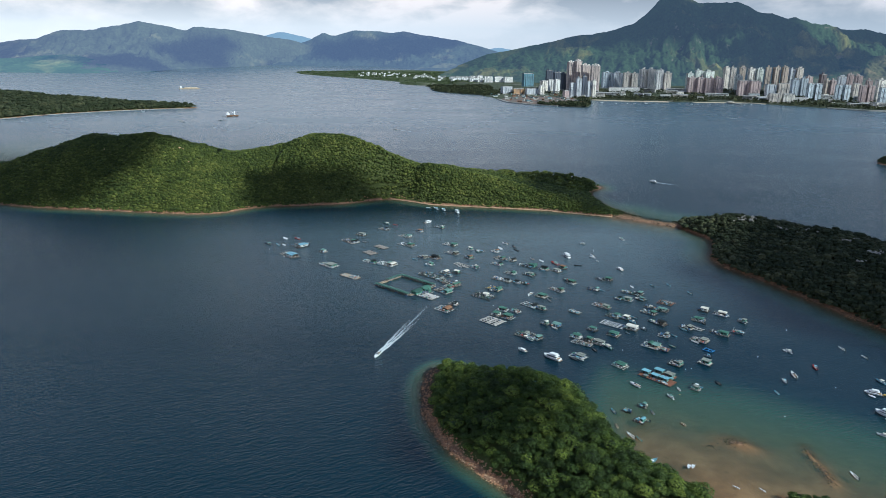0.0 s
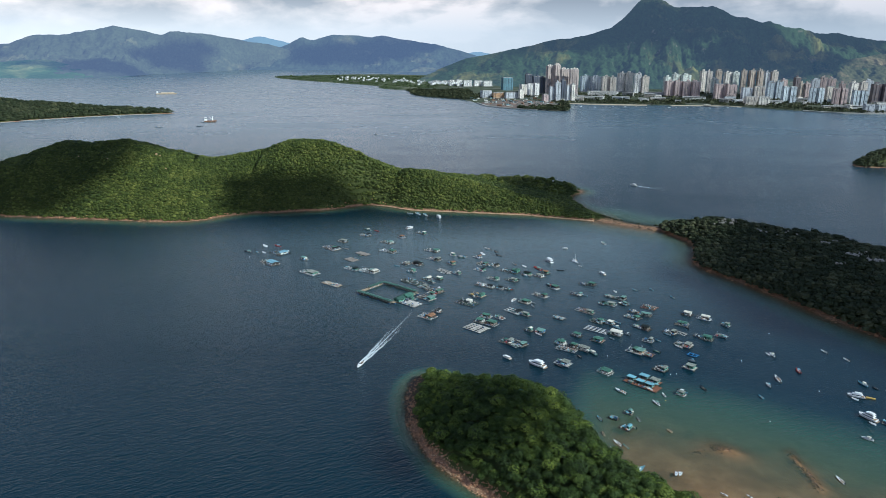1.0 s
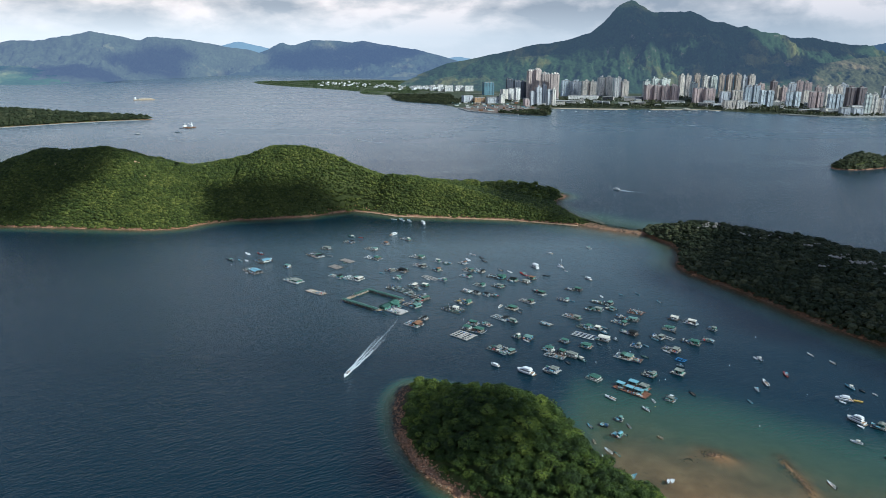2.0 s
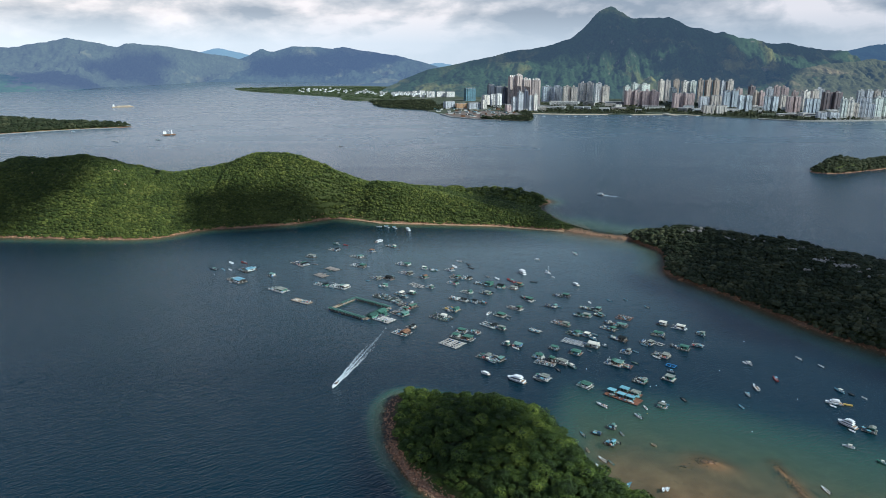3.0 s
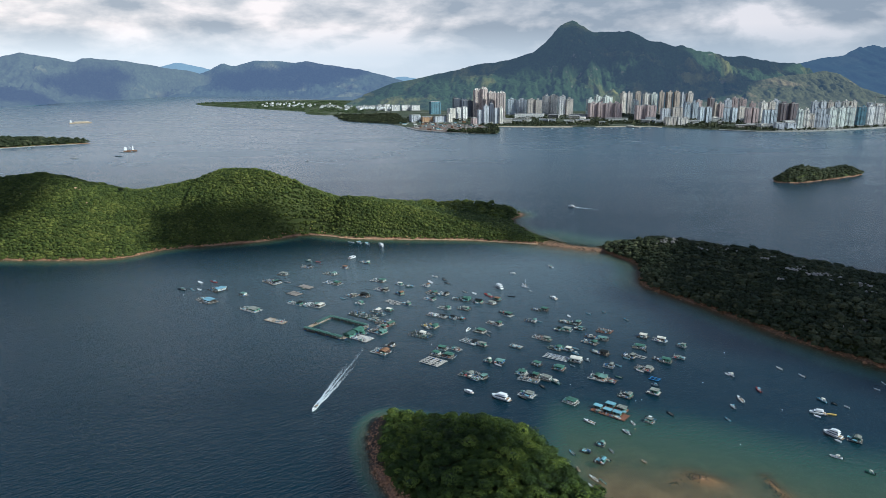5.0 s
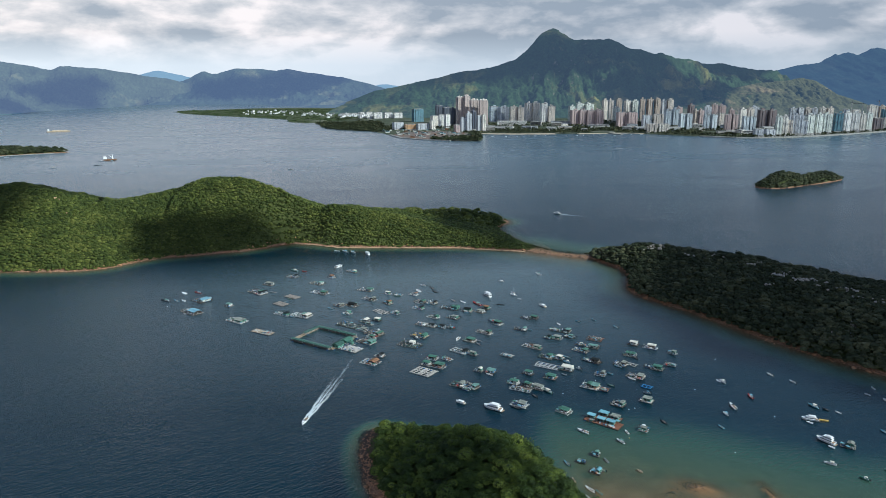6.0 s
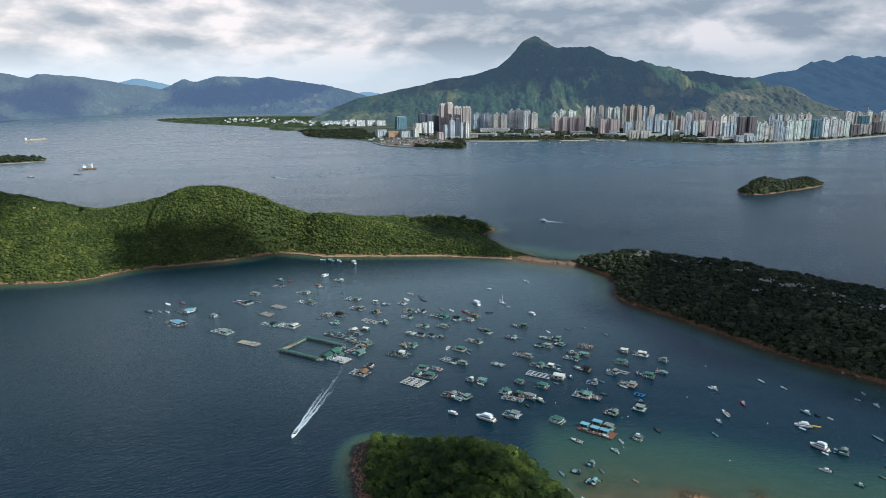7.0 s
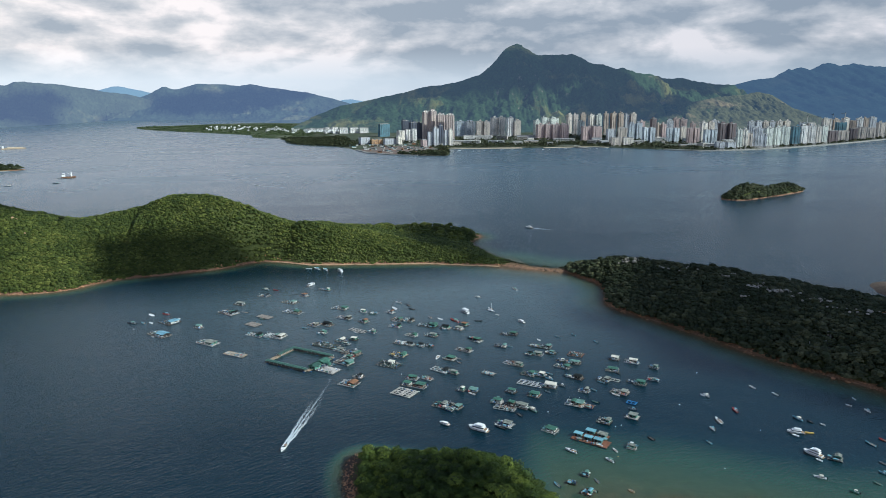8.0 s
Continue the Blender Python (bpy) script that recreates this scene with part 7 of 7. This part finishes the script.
# tenders and work skiffs made fast along the rafts
tender = random.Random(21)
for ob in [o for o in bpy.data.objects if o.name.startswith("fish_raft") and o.parent is None]:
    if tender.random() < 0.42:
        base = ob.matrix_basis
        wide = max(abs(c[1]) for p in ob.children for c in p.bound_box)
        far = max(abs(c[0]) for p in ob.children for c in p.bound_box)
        at = base @ Vector((tender.uniform(-0.4, 0.4) * far, (wide + 0.75) * tender.choice((-1, 1)), 0))
        near = min((math.hypot(at.x - o.matrix_basis.translation.x, at.y - o.matrix_basis.translation.y) for o in bpy.data.objects if o.parent is None and o is not ob and o.name.startswith("fish_raft")), default=99)
        if near > 6.5:
            lean = math.degrees(math.atan2(base[1][0], base[0][0])) + tender.uniform(-7, 7) + 180 * (tender.random() < 0.5)
            (sampan if tender.random() < 0.7 else workboat)(round(at.x, 1), round(at.y, 1), lean, tender.uniform(3.2, 4.4), tender.choice(("blue", "white", "grey", "teal", "dark", "blue")))


def sailboat(x, y, turn, L):
    ob = boat_base("sailboat", x, y, turn, "small white sailing yacht with bare mast", "yacht")
    part("hull", hull_shape(L, L * 0.28, 0.6, 0.4, 0.3, 0.4, 12), HULL_WHITE, ob)
    part("cabin", box(0, 0, 0.55, L * 0.34, L * 0.16, 0.4, 0, 0.85), HULL_WHITE, ob)
    part("mast", drum((L * 0.06, 0, 0.6), (L * 0.06, 0, L * 1.05), 0.09, 6, 0.06), HULL_WHITE, ob)
    part("boom", drum((L * 0.05, 0, 1.4), (-L * 0.38, 0, 1.4), 0.1, 6), BLUE_PAINT, ob)


sailboat(108.0, 480.8, -60, 6.0)

# the big net enclosure: a ring of roofed walkways round open water
enclosure = thing("net_enclosure", "large square fish pen ringed by green-roofed walkways", "raft", pose(-23.8, 417.2, 0, 0, 0, -40.5), "fish rafts")
LE, WE = 29.0, 23.0
for k, (cx, cy, sx, sy, roofed) in enumerate(((0, -WE / 2, LE, 3.0, 1), (0, WE / 2, LE, 3.0, 1), (-LE / 2, 0, 3.0, WE, 0.55), (LE / 2, 0, 3.0, WE, 0.0))):
    part("walkway", join(boards(cx - sx / 2, cy - sy / 2, sx, sy, 0.5)), TIMBER_TAN if roofed < 1 else TIMBER, enclosure, many=True)
    part("float", join(*[drum((cx + (a - 0.5) * sx - 0.5, cy + (b - 0.5) * sy, 0.1), (cx + (a - 0.5) * sx + 0.5, cy + (b - 0.5) * sy, 0.1), 0.4, 7) for a in (0.05, 0.35, 0.65, 0.95) for b in (0.05, 0.5, 0.95)]), FLOAT_BLUE, enclosure, many=True)
    ax = "x" if sx > sy else "y"
    rx, ry = (sx * roofed, sy * 0.95) if ax == "x" else (sx * 0.95, sy * roofed)
    ox, oy = (0, 0) if roofed == 1 else (0, WE * 0.18)
    if not roofed:
        for hy, mat in ((-5.6, ROOF_MOSS), (2.2, ROOF_GREEN)):
            hut(enclosure, random.Random(int(hy * 10)), cx + 0.6, hy, 0.66, 4.4, 5.4, 1.5, mat, WALL_GREEN)
        clutter(enclosure, random.Random(77), cx - 1.3, 5.5, 2.6, 5.0, 0.66, 5)
        continue
    cover = part("walkway_roof", gable(cx + ox, cy + oy, 1.65, rx, ry, 0.3, 0.08, ax), ROOF_MOSS, enclosure)
    part("roof_batten", join(*[gable(cx + ox + (rx * u if ax == "x" else 0), cy + oy + (ry * u if ax == "y" else 0), 1.76, 0.22 if ax == "x" else rx, ry if ax == "x" else 0.22, 0.3, 0.06, ax) for u in [q / 14 - 0.5 for q in range(15)]]), ROOF_TEAL, cover, many=True)
    posts = []
    for q in range(11):
        u = (q / 10 - 0.5) * 0.97
        for e in (-0.42, 0.42):
            px, py = (cx + ox + rx * u, cy + e * sy) if ax == "x" else (cx + e * sx, cy + oy + ry * u)
            posts.append(box(px, py, 0.6, 0.14, 0.14, 1.1))
    part("post", join(*posts), HULL_WHITE, cover, many=True)
part("net", join(pen_grid(-LE / 2 + 2, -WE / 2 + 2, LE - 4, WE - 4, 1, 1, 0.25, 0.25, 0.1)), NET, enclosure)

# the raft with the sky-blue huts
blue_raft = thing("fish_raft", "large brown-decked fish raft with sky-blue roofed huts", "raft", pose(101.4, 294.0, 0, 0, 0, -46), "fish rafts")
part("deck", boards(-8.2, -5.4, 16.4, 6.2, 0.3), TIMBER_RED, blue_raft, many=True)
part("side_deck", boards(-4.6, 0.9, 10.4, 4.9, 0.3), TIMBER_RED, blue_raft, many=True)
part("pen_frame", pen_grid(-8.2, -5.4, 16.4, 6.2, 6, 3, 0.4, 0.1, 0.18), TIMBER_DARK, blue_raft)
part("float", join(*[drum((a, b, 0.05), (a + 1.1, b, 0.05), 0.34, 7) for a in (-8.0, -5.3, -2.5, 0.5, 3.5, 6.5) for b in (-5.2, 0.6)]), FLOAT_BLUE, blue_raft, many=True)
rb = random.Random(9)
for hx, hy, sx, sy, mat in ((-6.3, -1.2, 3.3, 2.3, ROOF_BLUE), (-2.6, 4.2, 3.8, 2.5, ROOF_BLUE), (-1.2, -1.9, 3.3, 2.3, ROOF_BLUE), (3.3, -1.6, 3.5, 2.3, ROOF_BLUE), (3.0, 4.0, 3.6, 2.8, ROOF_GREY)):
    hut(blue_raft, rb, hx, hy, 0.46, sx, sy, 1.35, mat, ROOF_TEAL, "flat")
clutter(blue_raft, rb, -8.0, -5.2, 16, 1.4, 0.46, 10)
clutter(blue_raft, rb, 0, 0.6, 6, 2, 0.46, 5)

# running speedboat and the foam it leaves
speedboat(-32.0, 315.5, 252, 6.4, "white", False)


def wake(name, pts, w0, w1, seed, label, mat=FOAM, streaks=3):
    """Broken streaks of foam that widen away from the boat."""
    r = random.Random(seed)
    v, f = [], []
    p = [Vector(a) for a in pts]
    seg = [(p[k + 1] - p[k]).length for k in range(len(p) - 1)]
    total = sum(seg)

    def at(d):
        for k, s in enumerate(seg):
            if d <= s or k == len(seg) - 1:
                n = (p[k + 1] - p[k]).normalized()
                return p[k].lerp(p[k + 1], min(1, d / s)), Vector((-n.y, n.x))
            d -= s
    count = int(total * (120 if streaks == 3 else 25))
    for _ in range(count):
        d = total * r.random() ** 1.8
        c, n = at(d)
        g = d / total
        lane = r.choice((-1, 1, -1, 1, 0)) if streaks == 3 else 0
        half = (w0 + (w1 - w0) * min(1, g * 2.6) ** 0.7) / 2
        if lane and r.random() < g * 1.5:
            continue
        spread = 0.10 + 0.42 * g if lane == 0 else 0.16 + 0.5 * g
        inward = -abs(r.gauss(0, 0.20 * half)) if lane else r.gauss(0, 0.12)
        off = lane * (half + inward) + r.gauss(0, spread) + (0.25 * math.sin(d * 0.55) * (1 - g) if lane else 0)
        size = r.uniform(0.05, 0.16) * (1.7 - 1.45 * g)
        t = Vector((n.y, -n.x))
        q = c + n * off
        ln = size * r.uniform(1.2, 3.0)
        k = len(v)
        for a, b in ((-ln, -size * 0.2), (-ln * 0.2, -size * 0.6), (ln, -size * 0.1), (ln * 0.3, size * 0.6)):
            w = q + t * a + n * b
            v.append((w.x, w.y, 0.05 + 0.25 * r.random() * (1 - g) ** 4))
        f.append((k, k + 1, k + 2, k + 3))
    return tagged(new(name, mesh(name, v, f, mat)), label, "wake", kind="stuff")


wake("wake_foam", [(-31.2, 318.2), (-27, 330), (-20, 350), (-13, 370), (-8.5, 384), (-8.0, 392)], 1.0, 4.4, 1, "white foam wake trailing behind a speedboat")
wake("wake_far", [(-81, 1214), (-40, 1180), (-2, 1145)], 2, 5, 2, "thin far boat wake", FOAM, 1)
wake("wake_ferry", [(235, 762), (248, 752), (262, 742)], 1.0, 2.5, 3, "thin white wake behind a small boat")
wake("wake_town", [(586, 1443), (619, 1434)], 2, 4, 4, "short white wake near the town")
cruiser(233.0, 763.5, 140, 8.0, "white")
speedboat(-83, 1216, 138, 9.0, "white", False)

# ---- far shipping ----
barge = thing("barge", "long flat pale sand barge far across the harbour", "barge", pose(-784, 2194, 0, 0, 0, 27))
part("hull", box(0, 0, -0.5, 58, 12, 3.2, 0, 1.02), TIMBER_TAN, barge)
part("sand_load", gable(4, 0, 2.7, 38, 10, 2.0, 0.2), BEACH, barge)
part("deck_house", join(box(-25, 0, 2.7, 5, 8, 5), box(-25, 0, 7.7, 4, 6, 1.5)), HULL_WHITE, barge)
ship = thing("derrick_ship", "white and rust work ship with a tall derrick", "ship", pose(-425, 1412, 0, 0, 0, 20))
part("hull", hull_shape(22, 8, 2.0, 1.0, 0.3, 0.6, 10), ROOF_RUST, ship)
part("deck_house", join(box(-7, 0, 3, 6, 7, 3.5), box(-7, 0, 6.5, 4.5, 5, 2.2)), HULL_WHITE, ship)
part("window_band", box(-7, 0, 7.0, 4.7, 5.2, 0.8), GLASS, ship)
part("derrick", join(box(6, 0, 2.8, 2.4, 2.4, 8, 0, 0.6), drum((6, 0, 5), (-1, 0, 10), 0.3, 6)), HULL_WHITE, ship)
for x, y, L, c in ((-436, 1404, 12, "grey"), (-418, 1400, 10, "tan"), (-433, 1432, 10, "red"), (-421, 1332, 13, "dark"), (-488, 1311, 14, "grey"), (-640, 1500, 8, "white")):
    workboat(x, y, 160, L, c)
for k in range(16):
    workboat(400 + k * 26 + (k * 37 % 11), 1800 - (k * 53 % 29) - k * 1.2, (k * 47) % 180, 6.5, "white")

# floating pontoon beside the cruiser, mooring buoys
pontoon = thing("pontoon", "narrow yellow floating pontoon behind a cruiser", "pontoon", pose(198.0, 277.7, 0, 0, 0, -29))
part("float", join(box(0, 0, -0.05, 3.9, 0.9, 0.45, 0, 0.94), box(0, 0, 0.4, 3.7, 0.75, 0.06)), YELLOW, pontoon)


def mooring_buoy(x, y, mat):
    ob = thing("mooring_buoy", "yellow mooring buoy afloat" if mat is YELLOW else "small white mooring buoy afloat", "buoy", pose(x, y, 0), "mooring buoys")
    part("float", join(drum((0, 0, -0.1), (0, 0, 0.14), 0.2, 9, 0.23), drum((0, 0, 0.14), (0, 0, 0.28), 0.23, 9, 0.08)), mat, ob)
    part("ring", drum((0, 0, 0.28), (0, 0, 0.42), 0.04, 6), STEEL, ob)


mooring_buoy(105.5, 277.5, YELLOW)
mooring_buoy(143.5, 259.2, HULL_WHITE)
mooring_buoy(29.9, 384.3, HULL_WHITE)
mooring_buoy(157.0, 316.8, HULL_WHITE)
mooring_buoy(116.3, 302.5, HULL_WHITE)
mooring_buoy(119.5, 303.2, HULL_WHITE)
mooring_buoy(112.6, 335.1, HULL_WHITE)
mooring_buoy(187.1, 350.5, HULL_WHITE)
mooring_buoy(-129.1, 496.3, HULL_WHITE)
mooring_buoy(178.6, 284.9, HULL_WHITE)
mooring_buoy(100.7, 291.9, HULL_WHITE)
mooring_buoy(91.5, 323.6, HULL_WHITE)

# ---- stones, graves and houses on the islands ----
stone_rng = random.Random(21)


def stones(name, spots, mat, label, kind="stuff"):
    g = join(*[boulder(stone_rng, x, y, z, r, stone_rng.uniform(0.5, 0.8)) for x, y, z, r in spots])
    return tagged(new(name, mesh(name, g[0], g[1], mat)), label, "rocks", kind=kind)


def shore_spots(isle, x0, x1, y0, y1, n, r0, r1, reach):
    out = []
    xs = np.array([stone_rng.uniform(x0, x1) for _ in range(n)])
    ys = np.array([stone_rng.uniform(y0, y1) for _ in range(n)])
    h, d = isle.height(xs, ys)
    for x, y, z, dd in zip(xs, ys, h, d):
        if -1.5 < dd < reach:
            out.append((x, y, z + 0.05, stone_rng.uniform(r0, r1) * (1.8 if stone_rng.random() < 0.06 else 1)))
    return out


stones("islet_shore_stones", shore_spots(near_isle, -14, 50, 195, 310, 9000, 0.18, 0.55, 4.6), ROCK, "reddish brown stones along the islet's shore")
# paler copy of the shore stones, painting in sun on the lower shore
stones("islet_pale_stones", shore_spots(near_isle, 0, 50, 190, 262, 3000, 0.16, 0.45, 4.2), ROCK_PALE, "pale stones standing for the sunlit part of the islet's shore")
stones("islet_point_stones", shore_spots(near_isle, -14, 14, 262, 310, 2600, 0.2, 0.6, 6.0), ROCK_DARK, "dark rocks round the islet's point")
ridge_spot = np.array([[-228.0, 706.0, 0.0]])
ridge_spot[:, 2] = big_isle.height(ridge_spot[:, 0], ridge_spot[:, 1])[0]
wood("ridge_tree", rng, ridge_spot, 3.6, 260, 0.10, LEAF_DEEP, "single dark tree standing on the island's ridge", 1.0)
bush = np.stack([rng.uniform(118, 133, 26), rng.uniform(199.5, 204, 26), np.zeros(26)], 1)
wood("shore_bush", rng, bush, 1.3, 150, 0.12, LEAF, "low green bushes at the edge of the sand flat", 0.7)
stones("long_island_outcrop", [(x, y, float(big_isle.height(np.array([x]), np.array([y]))[0][0]) + 1.4, r) for x, y, r in ((-262, 690, 1.6), (-258, 688, 1.1), (-266, 684, 0.9), (-330, 676, 1.0), (-300, 668, 0.8), (-246, 668, 0.9))], ROCK_PALE, "pale rock outcrop showing through hillside scrub")
stones("long_island_shore_stones", shore_spots(big_isle, -430, 160, 598, 680, 9000, 0.4, 1.1, 3.0), ROCK, "tan boulders along the island's shore")
stones("sand_bar_stones", shore_spots(tombolo, 150, 206, 568, 622, 900, 0.25, 0.8, 9.0), ROCK_BROWN, "tan boulders on the sand bar")
stones("east_shore_stones", shore_spots(east_isle, 190, 300, 280, 580, 6000, 0.35, 0.9, 3.4), ROCK, "brown boulders along the island's shore")
spots = []
for cx, cy, n, spread in ((244, 545, 26, 6), (240, 538, 14, 6), (287, 476, 18, 5), (292, 448, 30, 7), (297, 432, 26, 7), (303, 405, 16, 8), (318, 372, 10, 9), (280, 430, 6, 9), (300, 420, 7, 9), (306, 390, 8, 10), (312, 376, 6, 9), (270, 505, 7, 9), (262, 520, 6, 7)):
    for _ in range(n):
        x, y = cx + stone_rng.gauss(0, spread * 0.75), cy + stone_rng.gauss(0, spread * 0.35)
        z = float(east_isle.height(np.array([x]), np.array([y]))[0][0])
        spots.append((x, y, z + 3.9, stone_rng.uniform(0.5, 1.3) * (1.7 if stone_rng.random() < 0.15 else 1)))
stones("hilltop_boulders", spots, ROCK_GREY, "pale granite boulders between dark trees on a ridge")
spots = []
for _ in range(300):
    k = stone_rng.random()
    x, y = (140.4 - 1.0 * k + stone_rng.gauss(0, 1.2) + 0.9 * math.sin(k * 9), 237 - 24 * k ** 1.2 + stone_rng.gauss(0, 0.8)) if stone_rng.random() < 0.5 else (115.0 + stone_rng.gauss(0, 2.6), 240.5 + stone_rng.gauss(0, 2.0)) if stone_rng.random() < 0.8 else (104.8 + stone_rng.gauss(0, 1.6), 237.3 + stone_rng.gauss(0, 0.9))
    spots.append((x, y, float(seabed(np.array([x]), np.array([y]))[0]) + 0.05, stone_rng.uniform(0.12, 0.42)))
stones("sand_flat_rocks", spots, ROCK_BROWN, "low weedy rocks breaking out of the sand flat")


def grave(x, y, turn, size):
    """A horseshoe grave: a pale curved wall round a small paved court."""
    z = float(east_isle.height(np.array([x]), np.array([y]))[0][0])
    ob = thing("hillside_grave", "pale horseshoe-shaped hillside grave among trees", "grave", pose(x, y, z + 1.9, 0, 0, turn), "hillside graves")
    ring = [box(math.cos(a) * size, math.sin(a) * size, -2.0, size * 0.42, 0.4, 2.0 + 1.2 * math.sin(a), a + math.pi / 2) for a in [math.pi * k / 8 for k in range(9)]]
    part("wall", join(*ring), ROCK_GREY, ob, many=True)
    part("court", box(0, 0, -2.0, size * 1.6, size * 1.4, 2.05), STONE, ob)


for x, y, turn, size in ((262, 354, 20, 2.2), (268, 350, 10, 1.5), (275, 357, 15, 1.6), (300, 388, 30, 2.0), (310, 376, 15, 1.8), (322, 362, 10, 2.2), (296, 362, 20, 1.5), (286, 372, 35, 1.5)):
    grave(x, y, turn, size)


def hill_house(x, y, roof, label):
    z = float(east_isle.height(np.array([x]), np.array([y]))[0][0])
    ob = thing("hill_house", label, "house", pose(x, y, z, 0, 0, 25))
    part("wall", box(0, 0, -1, 5, 4, 5.2), WALL_WHITE, ob)
    part("roof", gable(0, 0, 4.2, 5.8, 4.8, 1.4, 0.15), roof, ob)
    part("doorway", box(-1, -2.02, 0.2, 0.9, 0.1, 2.0), WALL_DARK, ob)


hill_house(322, 366, ORANGE, "white house with an orange roof among trees")
